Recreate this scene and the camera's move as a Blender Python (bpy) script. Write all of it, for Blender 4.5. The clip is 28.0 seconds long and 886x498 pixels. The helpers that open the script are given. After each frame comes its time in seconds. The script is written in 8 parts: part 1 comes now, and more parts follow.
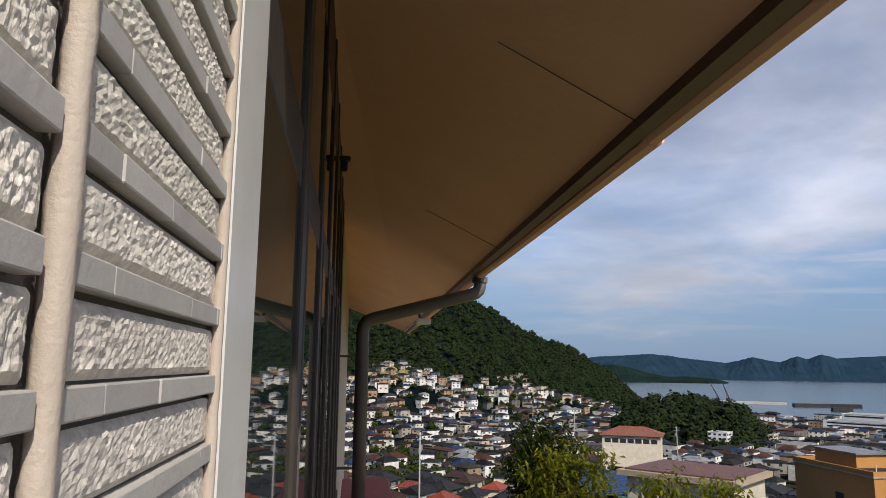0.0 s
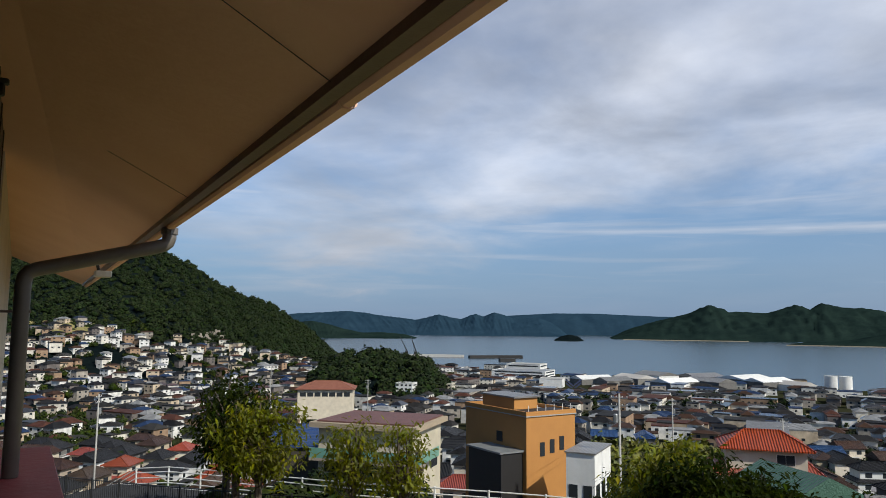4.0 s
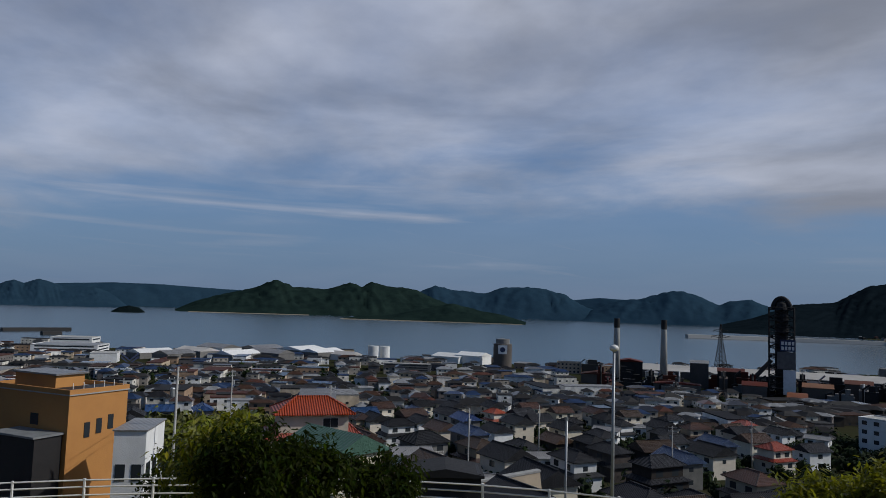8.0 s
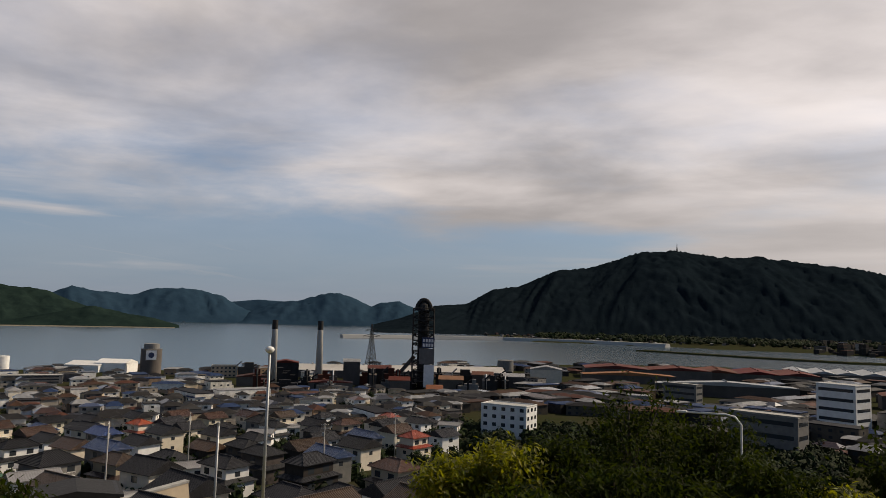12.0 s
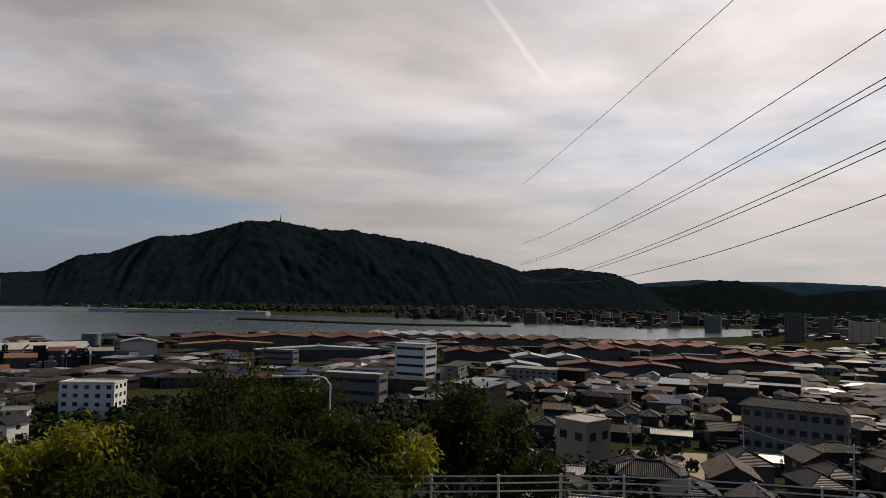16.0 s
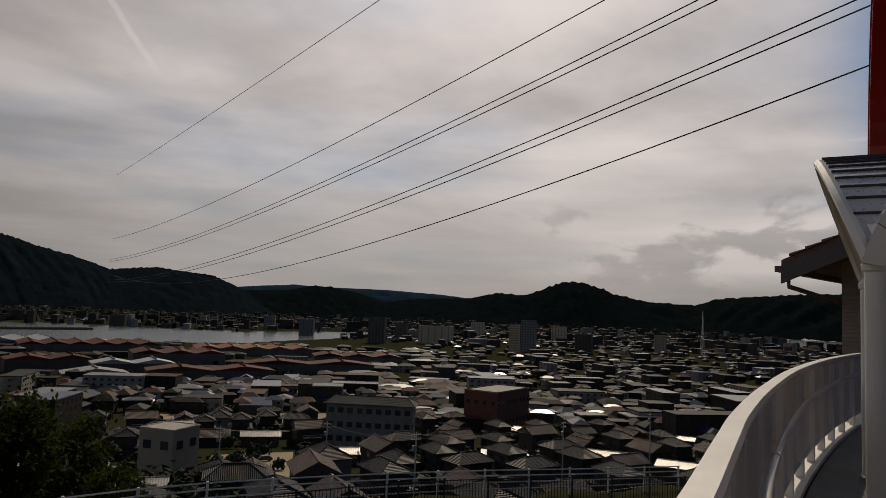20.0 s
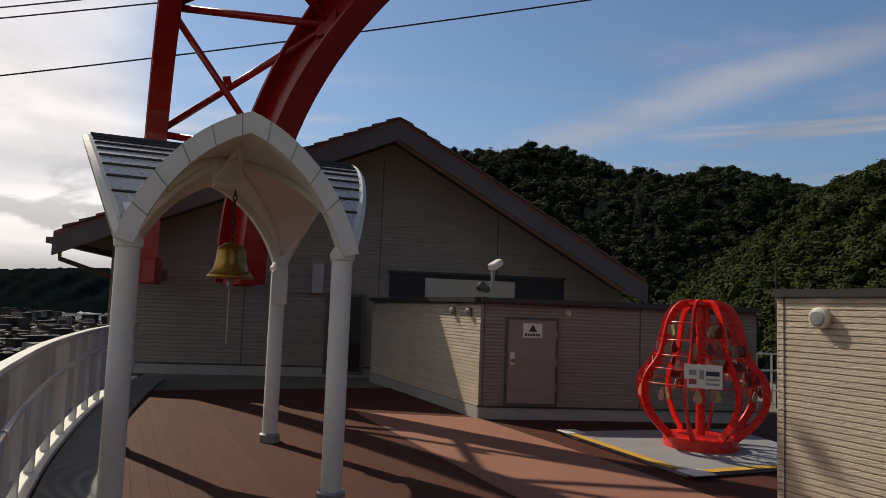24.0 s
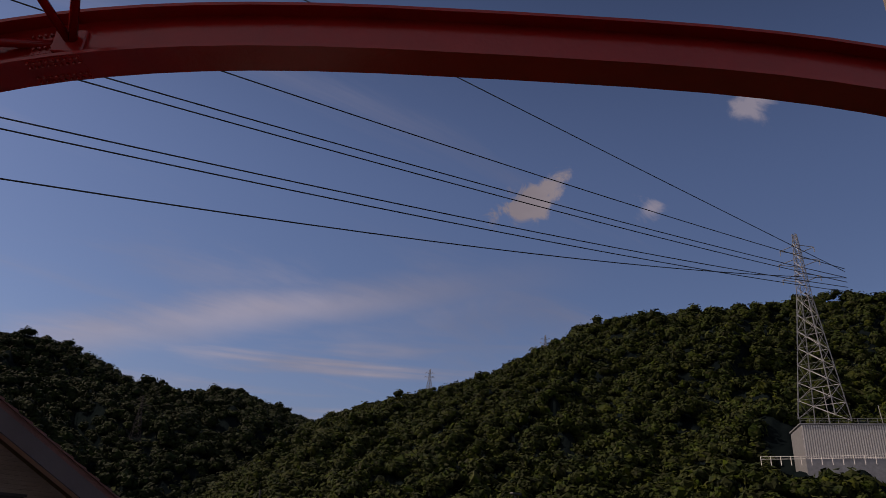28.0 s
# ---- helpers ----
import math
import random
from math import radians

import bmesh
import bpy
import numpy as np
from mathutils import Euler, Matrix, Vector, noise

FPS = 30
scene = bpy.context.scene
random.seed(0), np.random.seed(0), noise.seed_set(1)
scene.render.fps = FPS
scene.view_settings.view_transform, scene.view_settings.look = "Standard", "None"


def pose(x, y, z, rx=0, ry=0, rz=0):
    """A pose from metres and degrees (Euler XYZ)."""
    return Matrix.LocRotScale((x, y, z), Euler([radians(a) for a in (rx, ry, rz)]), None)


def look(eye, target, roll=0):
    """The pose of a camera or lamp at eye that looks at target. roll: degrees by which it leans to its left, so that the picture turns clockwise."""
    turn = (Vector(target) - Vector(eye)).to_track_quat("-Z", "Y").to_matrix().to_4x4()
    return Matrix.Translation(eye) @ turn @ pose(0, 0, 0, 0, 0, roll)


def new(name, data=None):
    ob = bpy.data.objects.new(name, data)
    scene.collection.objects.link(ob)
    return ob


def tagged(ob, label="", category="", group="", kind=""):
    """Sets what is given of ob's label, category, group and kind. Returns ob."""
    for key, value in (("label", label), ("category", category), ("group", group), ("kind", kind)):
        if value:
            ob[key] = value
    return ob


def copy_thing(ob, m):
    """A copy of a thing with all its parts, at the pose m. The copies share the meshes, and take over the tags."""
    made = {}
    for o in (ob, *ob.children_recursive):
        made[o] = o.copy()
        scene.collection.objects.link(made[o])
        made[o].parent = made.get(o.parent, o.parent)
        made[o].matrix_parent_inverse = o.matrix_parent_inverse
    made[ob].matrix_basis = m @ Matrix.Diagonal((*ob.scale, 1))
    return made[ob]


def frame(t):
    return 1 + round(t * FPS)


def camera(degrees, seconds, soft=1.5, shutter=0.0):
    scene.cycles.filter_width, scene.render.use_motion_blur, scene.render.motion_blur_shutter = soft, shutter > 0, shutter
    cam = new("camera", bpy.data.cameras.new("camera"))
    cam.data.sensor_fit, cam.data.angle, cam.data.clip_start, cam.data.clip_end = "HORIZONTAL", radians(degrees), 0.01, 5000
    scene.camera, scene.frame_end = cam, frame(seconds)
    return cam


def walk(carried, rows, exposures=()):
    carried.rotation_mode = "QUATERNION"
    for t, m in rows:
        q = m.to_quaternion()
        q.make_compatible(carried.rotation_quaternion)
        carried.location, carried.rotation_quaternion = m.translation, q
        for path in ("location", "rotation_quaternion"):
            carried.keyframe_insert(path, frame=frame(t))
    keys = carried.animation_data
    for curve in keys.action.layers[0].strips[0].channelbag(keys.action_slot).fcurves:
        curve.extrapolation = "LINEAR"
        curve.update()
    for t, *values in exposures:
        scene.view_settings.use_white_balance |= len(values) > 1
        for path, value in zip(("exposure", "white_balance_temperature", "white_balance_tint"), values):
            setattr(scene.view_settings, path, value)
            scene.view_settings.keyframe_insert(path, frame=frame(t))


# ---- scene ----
cam = camera(63.86, 28.0, 0.7)
EYE = 1.55        # eye above the deck
REACH = 0.19      # the camera is held this far in front of the turning body
TURNS = [
    (0, 19.76, 9.23, -0.54), (0.5, 17.66, 8.25, -0.54), (1, 14.22, 7.19, -0.96),
    (1.5, 11.93, 6.82, -0.98), (2, 9.17, 6.47, -1.02), (2.5, 6.98, 6.21, -0.65),
    (3, 3.64, 6.34, -0.94), (3.5, 0.00, 6.14, -0.66), (5.5, -15.87, 5.42, -1.56),
    (6.0, -19.81, 5.24, -1.92), (6.5, -24.34, 5.06, -1.90), (7.0, -26.97, 4.84, -1.38),
    (7.5, -32.21, 4.59, -1.97), (8.0, -37.63, 4.55, -1.89), (8.5, -41.94, 4.40, -1.79),
    (9.0, -44.51, 4.98, -2.08), (9.5, -47.05, 4.81, -1.88), (10.0, -49.61, 5.08, -1.11),
    (10.5, -53.16, 4.86, -1.27), (11.0, -56.04, 5.05, -1.30), (11.5, -60.21, 5.34, -1.43),
    (13.5, -77.22, 4.43, -1.13), (14.0, -81.69, 3.84, -1.21), (14.5, -85.90, 4.31, -1.48),
    (15.0, -90.56, 4.64, -1.89), (15.5, -92.17, 3.94, -1.84), (16.0, -95.73, 3.67, -1.15),
    (16.5, -100.08, 3.54, -1.17), (17.0, -103.30, 3.92, -1.20), (17.5, -107.22, 4.35, -1.24),
    (18.0, -111.19, 4.59, -1.58), (18.5, -115.62, 4.91, -1.69), (19.0, -118.84, 4.65, -2.00),
    (19.5, -122.44, 4.99, -2.01), (20.0, -127.21, 4.88, -2.30), (20.5, -130.66, 5.18, -2.07),
    (22.5, -148.51, 7.43, -2.63), (23.0, -157.89, 6.96, -2.48), (23.5, -170.40, 5.67, -2.15),
    (24.0, -180.97, 4.96, -2.14), (24.5, -188.49, 4.36, -2.26), (25.0, -193.77, 4.12, -1.85),
    (25.5, -197.20, 7.90, -2.20), (26.0, -202.75, 16.16, -3.46), (26.5, -204.48, 22.57, -2.06),
    (27.0, -205.14, 25.25, -1.42), (27.5, -211.42, 24.95, -2.97), (28.0, -219.48, 24.00, -2.86),
]


def carried_pose(yaw, pitch, roll):
    a = radians(yaw)
    return pose(-math.sin(a) * REACH, math.cos(a) * REACH, EYE, 90 + pitch, roll, yaw)


EXPOSURES = [(0, -0.14, 6350, 11), (1, 0.32, 6450, 11), (2, 0.58, 6650, 10), (3.5, 0.16, 6400, 8), (4.4, -0.48, 6150, 5), (5.5, -0.95, 5950, 9), (8, -0.92, 5900, 9),
             (9.5, -0.68, 6850, 11), (11, -0.46, 7900, 12), (13.5, -0.28, 7700, 12), (17, -0.74, 7750, 12), (20.5, -1.28, 7900, 12), (22.5, -1.6, 6850, 10), (23.3, -1.62, 7000, 10),
             (24, -0.4, 7500, 10), (24.5, 0.87, 7150, 10), (25.2, 0.97, 7150, 10), (25.6, 0.57, 6650, 5), (26, 0.05, 6150, -2), (27, -0.68, 5900, 7), (28, -0.82, 7700, 30)]
walk(cam, [(t, carried_pose(y, p, r)) for t, y, p, r in TURNS], EXPOSURES)

# ---- light ----
SUN_AZ, SUN_EL = -135.7, 41.0


def way(az, el=0.0):
    a, e = radians(az), radians(el)
    return Vector((-math.sin(a) * math.cos(e), math.cos(a) * math.cos(e), math.sin(e)))


sun = new("sun", bpy.data.lights.new("sun", "SUN"))
sun.data.energy, sun.data.angle, sun.data.color = 5.0, radians(0.6), (1.0, 0.93, 0.82)
sun.matrix_world = look(way(SUN_AZ, SUN_EL) * 60, (0, 0, 0))


def sky():
    w = bpy.data.worlds.new("sky")
    scene.world = w
    w.use_nodes = True
    nt = w.node_tree
    N, L = nt.nodes, nt.links
    N.clear()

    def node(kind, **kw):
        n = N.new(kind)
        for k, v in kw.items():
            n.inputs[k].default_value = v
        return n

    def math_(op, a, b=None, c=None):
        n = N.new("ShaderNodeMath")
        n.operation = op
        for i, v in enumerate((a, b, c)):
            if v is None:
                continue
            if isinstance(v, (int, float)):
                n.inputs[i].default_value = v
            else:
                L.new(v, n.inputs[i])
        return n.outputs[0]

    def ramp(v, lo, hi):
        n = N.new("ShaderNodeMapRange")
        n.interpolation_type = "SMOOTHSTEP"
        L.new(v, n.inputs[0])
        n.inputs[1].default_value, n.inputs[2].default_value = lo, hi
        return n.outputs[0]

    tc = N.new("ShaderNodeTexCoord")
    air = N.new("ShaderNodeTexSky")
    air.sky_type, air.sun_disc = "NISHITA", False
    air.sun_elevation, air.sun_rotation = radians(SUN_EL), radians(-SUN_AZ)
    air.air_density, air.dust_density, air.ozone_density = 1.0, 0.6, 2.0
    sep = N.new("ShaderNodeSeparateXYZ")
    L.new(tc.outputs["Generated"], sep.inputs[0])
    x, y, z = sep.outputs
    up = math_("MAXIMUM", z, 0.0)
    k = math_("ADD", up, 0.10)
    comb = N.new("ShaderNodeCombineXYZ")
    L.new(math_("DIVIDE", x, k), comb.inputs[0])
    L.new(math_("DIVIDE", y, k), comb.inputs[1])

    def noise_(scale, detail, rough, turn, stretch, dist=0.3):
        m = N.new("ShaderNodeMapping")
        m.inputs["Rotation"].default_value = (0, 0, radians(turn))
        m.inputs["Scale"].default_value = stretch
        L.new(comb.outputs[0], m.inputs[0])
        n = node("ShaderNodeTexNoise", Scale=scale, Detail=detail, Roughness=rough, Distortion=dist)
        L.new(m.outputs[0], n.inputs["Vector"])
        return n.outputs["Fac"]

    sheet = noise_(0.7, 8, 0.55, 20, (1.0, 0.8, 1))
    wisps = noise_(1.3, 9, 0.6, -35, (0.35, 1.6, 1), 0.8)
    # by azimuth: how closed the cloud sheet is, where its lower edge lies and how bright it is;
    # it covers the seaward and sunward sky and opens to clear blue over the hills behind
    az_ = math_("MULTIPLY", math_("ARCTAN2", x, y), -57.29578)
    az_ = math_("SUBTRACT", az_, math_("MULTIPLY", math_("GREATER_THAN", az_, 110.0), 360.0))
    layout = N.new("ShaderNodeValToRGB")
    layout.color_ramp.interpolation = "EASE"
    stops = layout.color_ramp.elements
    table = [(-250, 0.05, 0.10, 0.6), (-178, 0.05, 0.10, 0.6), (-166, 0.22, 0.0, 0.7), (-153, 0.94, -0.08, 0.84), (-138, 1.0, -0.08, 0.90), (-122, 0.86, -0.08, 1.0), (-108, 0.90, -0.06, 1.0), (-92, 1.0, 0.02, 0.80),
             (-72, 0.98, 0.12, 0.73), (-45, 0.93, 0.16, 0.92), (-20, 0.84, 0.14, 0.86), (5, 0.84, 0.07, 0.86), (25, 0.7, 0.06, 0.84), (50, 0.10, 0.10, 0.6)]
    while len(stops) < len(table):
        stops.new(0.5)
    for e, (a_, c_, e_, b_) in zip(stops, table):
        e.position, e.color = (a_ + 250) / 360, (c_, e_ + 0.1, b_, 1)
    L.new(math_("MULTIPLY_ADD", az_, 1 / 360, 250 / 360), layout.inputs[0])
    split = N.new("ShaderNodeSeparateColor")
    L.new(layout.outputs[0], split.inputs[0])
    cover, edge_, bright = split.outputs
    low = ramp(math_("SUBTRACT", math_("MULTIPLY_ADD", math_("SUBTRACT", sheet, 0.5), 0.22, z), edge_), -0.13, -0.04)
    thick = math_("ADD", math_("MULTIPLY", cover, 0.62), math_("MULTIPLY", sheet, 0.55))
    # cover thins overhead, mostly out of view, to lower the fill light
    open_ = math_("SUBTRACT", 1.0, math_("MULTIPLY", ramp(z, 0.50, 0.80), 0.9))
    c1 = math_("MULTIPLY", math_("MULTIPLY", ramp(thick, 0.56, 0.96), open_), math_("MULTIPLY_ADD", low, 0.86, 0.14))
    c2 = math_("MULTIPLY", ramp(wisps, 0.50, 0.80), math_("MULTIPLY", ramp(z, 0.0, 0.06), 0.28))
    # level streaks in the clear band above the horizon
    flat = N.new("ShaderNodeMapping")
    flat.inputs["Rotation"].default_value = (radians(2.0), radians(-2.5), 0)
    flat.inputs["Scale"].default_value = (1.6, 1.6, 24.0)
    L.new(tc.outputs["Generated"], flat.inputs[0])
    streak = node("ShaderNodeTexNoise", Scale=1.25, Detail=5, Roughness=0.5, Distortion=0.35)
    L.new(flat.outputs[0], streak.inputs["Vector"])
    c6 = math_("MULTIPLY", math_("MULTIPLY", ramp(streak.outputs["Fac"], 0.46, 0.76), 0.7), math_("MULTIPLY", ramp(z, 0.02, 0.07), math_("SUBTRACT", 1.0, ramp(z, 0.22, 0.34))))
    # small heaped clouds low over the inland hills
    mp = N.new("ShaderNodeMapping")
    mp.inputs["Scale"].default_value = (1.0, 1.0, 2.4)
    L.new(tc.outputs["Generated"], mp.inputs[0])
    puff = node("ShaderNodeTexNoise", Scale=7.0, Detail=8, Roughness=0.55, Distortion=0.2)
    L.new(mp.outputs[0], puff.inputs["Vector"])
    inland = math_("MULTIPLY", ramp(math_("MULTIPLY", y, -1.0), 0.60, 0.85), ramp(x, 0.05, 0.25))
    band = math_("MULTIPLY", ramp(z, 0.03, 0.07), math_("SUBTRACT", 1.0, ramp(z, 0.12, 0.19)))
    c3 = math_("MULTIPLY", math_("MULTIPLY", inland, band), ramp(puff.outputs["Fac"], 0.42, 0.52))
    # one loose tuft over the hills and a contrail over the plain
    tuft = N.new("ShaderNodeVectorMath")
    tuft.operation = "DISTANCE"
    L.new(tc.outputs["Generated"], tuft.inputs[0])
    tuft.inputs[1].default_value = way(-225.5, 28.0)
    # stretched along the slant of the tuft
    slant = N.new("ShaderNodeVectorMath")
    slant.operation = "DOT_PRODUCT"
    L.new(tc.outputs["Generated"], slant.inputs[0])
    slant.inputs[1].default_value = (way(-225.5, 28.0).cross(way(-232.0, 31.0))).normalized()
    shred = node("ShaderNodeTexNoise", Scale=22.0, Detail=7, Roughness=0.6, Distortion=0.6)
    L.new(tc.outputs["Generated"], shred.inputs["Vector"])
    far_ = math_("MULTIPLY_ADD", math_("ABSOLUTE", slant.outputs["Value"], 0), 0.9, tuft.outputs["Value"])
    c4 = math_("MULTIPLY", ramp(math_("SUBTRACT", shred.outputs["Fac"], math_("MULTIPLY", far_, 5.5)), 0.16, 0.34), 0.85)
    side = N.new("ShaderNodeVectorMath")
    side.operation = "DOT_PRODUCT"
    L.new(tc.outputs["Generated"], side.inputs[0])
    side.inputs[1].default_value = way(-97.0, 25.0).cross(way(-104.3, 16.5)).normalized()
    mid = N.new("ShaderNodeVectorMath")
    mid.operation = "DISTANCE"
    L.new(tc.outputs["Generated"], mid.inputs[0])
    mid.inputs[1].default_value = way(-100.5, 21.0)
    c5 = math_("MULTIPLY", math_("MULTIPLY", math_("SUBTRACT", 1.0, ramp(math_("ABSOLUTE", math_("MULTIPLY_ADD", wisps, 0.012, math_("ADD", side.outputs["Value"], -0.006))), 0.001, 0.006)), math_("SUBTRACT", 1.0, ramp(mid.outputs["Value"], 0.05, 0.11))), 0.8)
    # a long veil of cirrus over the wooded hills, and two small tufts
    veil = N.new("ShaderNodeVectorMath")
    veil.operation = "DOT_PRODUCT"
    L.new(tc.outputs["Generated"], veil.inputs[0])
    veil.inputs[1].default_value = way(-190.0, 13.6).cross(way(-231.0, 22.2)).normalized()
    along = N.new("ShaderNodeVectorMath")
    along.operation = "DISTANCE"
    L.new(tc.outputs["Generated"], along.inputs[0])
    along.inputs[1].default_value = way(-201.0, 16.2)
    feather = noise_(2.2, 9, 0.62, 35, (0.4, 1.5, 1), 0.5)
    off_ = math_("ABSOLUTE", math_("ADD", veil.outputs["Value"], math_("MULTIPLY_ADD", feather, 0.05, -0.025)), 0)
    c7 = math_("MULTIPLY", math_("SUBTRACT", 1.0, ramp(off_, 0.0, 0.045)), math_("MULTIPLY", math_("SUBTRACT", 1.0, ramp(along.outputs["Value"], 0.12, 0.55)), math_("MULTIPLY_ADD", feather, 0.6, 0.10)))
    for az_t, el_t, k_t in ((-245.4, 33.6, 11.0), (-236.2, 26.9, 14.0)):
        spot_ = N.new("ShaderNodeVectorMath")
        spot_.operation = "DISTANCE"
        L.new(tc.outputs["Generated"], spot_.inputs[0])
        spot_.inputs[1].default_value = way(az_t, el_t)
        c7 = math_("MAXIMUM", c7, math_("MULTIPLY", ramp(math_("SUBTRACT", shred.outputs["Fac"], math_("MULTIPLY", spot_.outputs["Value"], k_t)), 0.18, 0.46), 0.5))
    c4 = math_("MAXIMUM", c4, c7)
    amount = math_("MINIMUM", math_("MAXIMUM", math_("MAXIMUM", c1, math_("MAXIMUM", c2, c6)), math_("MAXIMUM", c3, math_("MAXIMUM", c4, c5))), 0.93)
    # clouds scatter more light towards the sun
    s = way(SUN_AZ, SUN_EL)
    dot = N.new("ShaderNodeVectorMath")
    dot.operation = "DOT_PRODUCT"
    L.new(tc.outputs["Generated"], dot.inputs[0])
    dot.inputs[1].default_value = s
    glow = math_("POWER", math_("MAXIMUM", dot.outputs["Value"], 0.0), 4.0)
    lit = math_("MULTIPLY", math_("ADD", math_("ADD", c3, math_("MULTIPLY", c5, 0.45)), math_("MULTIPLY", math_("ADD", c6, c7), 0.3)), 6.5)
    mottle = math_("MULTIPLY", math_("SUBTRACT", ramp(noise_(1.0, 7, 0.52, 35, (1, 0.85, 1), 0.2), 0.30, 0.70), 0.5), math_("MULTIPLY_ADD", ramp(z, 0.05, 0.24), 0.85, 0.15))
    body = math_("MULTIPLY_ADD", glow, 9.5, math_("MULTIPLY_ADD", mottle, 9.0, 11.8))
    shade = math_("ADD", lit, math_("MULTIPLY", math_("MULTIPLY", body, bright), math_("MULTIPLY_ADD", ramp(z, 0.02, 0.26), 0.26, 0.74)))
    tint = N.new("ShaderNodeCombineXYZ")
    for i, c in enumerate((0.985, 0.99, 1.09)):
        L.new(math_("MULTIPLY", shade, c), tint.inputs[i])
    # pale haze lies along the horizon
    haze = N.new("ShaderNodeMix")
    haze.data_type = "RGBA"
    L.new(math_("MULTIPLY", math_("SUBTRACT", 1.0, ramp(z, -0.02, 0.30)), 0.85), haze.inputs[0])
    # the air's colour is scaled to a deeper, brighter blue
    deep = N.new("ShaderNodeVectorMath")
    deep.operation = "MULTIPLY"
    L.new(air.outputs[0], deep.inputs[0])
    deep.inputs[1].default_value = (1.2, 1.5, 1.85)
    # and darker overhead, mostly out of view, to cut the fill light
    dome = N.new("ShaderNodeVectorMath")
    dome.operation = "SCALE"
    L.new(deep.outputs[0], dome.inputs[0])
    L.new(math_("SUBTRACT", 1.0, math_("MULTIPLY", ramp(z, 0.45, 0.85), 0.5)), dome.inputs["Scale"])
    L.new(dome.outputs[0], haze.inputs[6])
    # the haze is paler towards the sun
    pale = N.new("ShaderNodeCombineXYZ")
    for i, c in enumerate((2.8, 4.1, 6.7)):
        L.new(math_("MULTIPLY_ADD", glow, 13.0 - c, c), pale.inputs[i])
    L.new(pale.outputs[0], haze.inputs[7])
    mix = N.new("ShaderNodeMix")
    mix.data_type = "RGBA"
    L.new(amount, mix.inputs[0])
    L.new(haze.outputs[2], mix.inputs[6])
    L.new(tint.outputs[0], mix.inputs[7])
    bg = node("ShaderNodeBackground", Strength=0.074)
    L.new(mix.outputs[2], bg.inputs[0])
    out = N.new("ShaderNodeOutputWorld")
    L.new(bg.outputs[0], out.inputs[0])


sky()

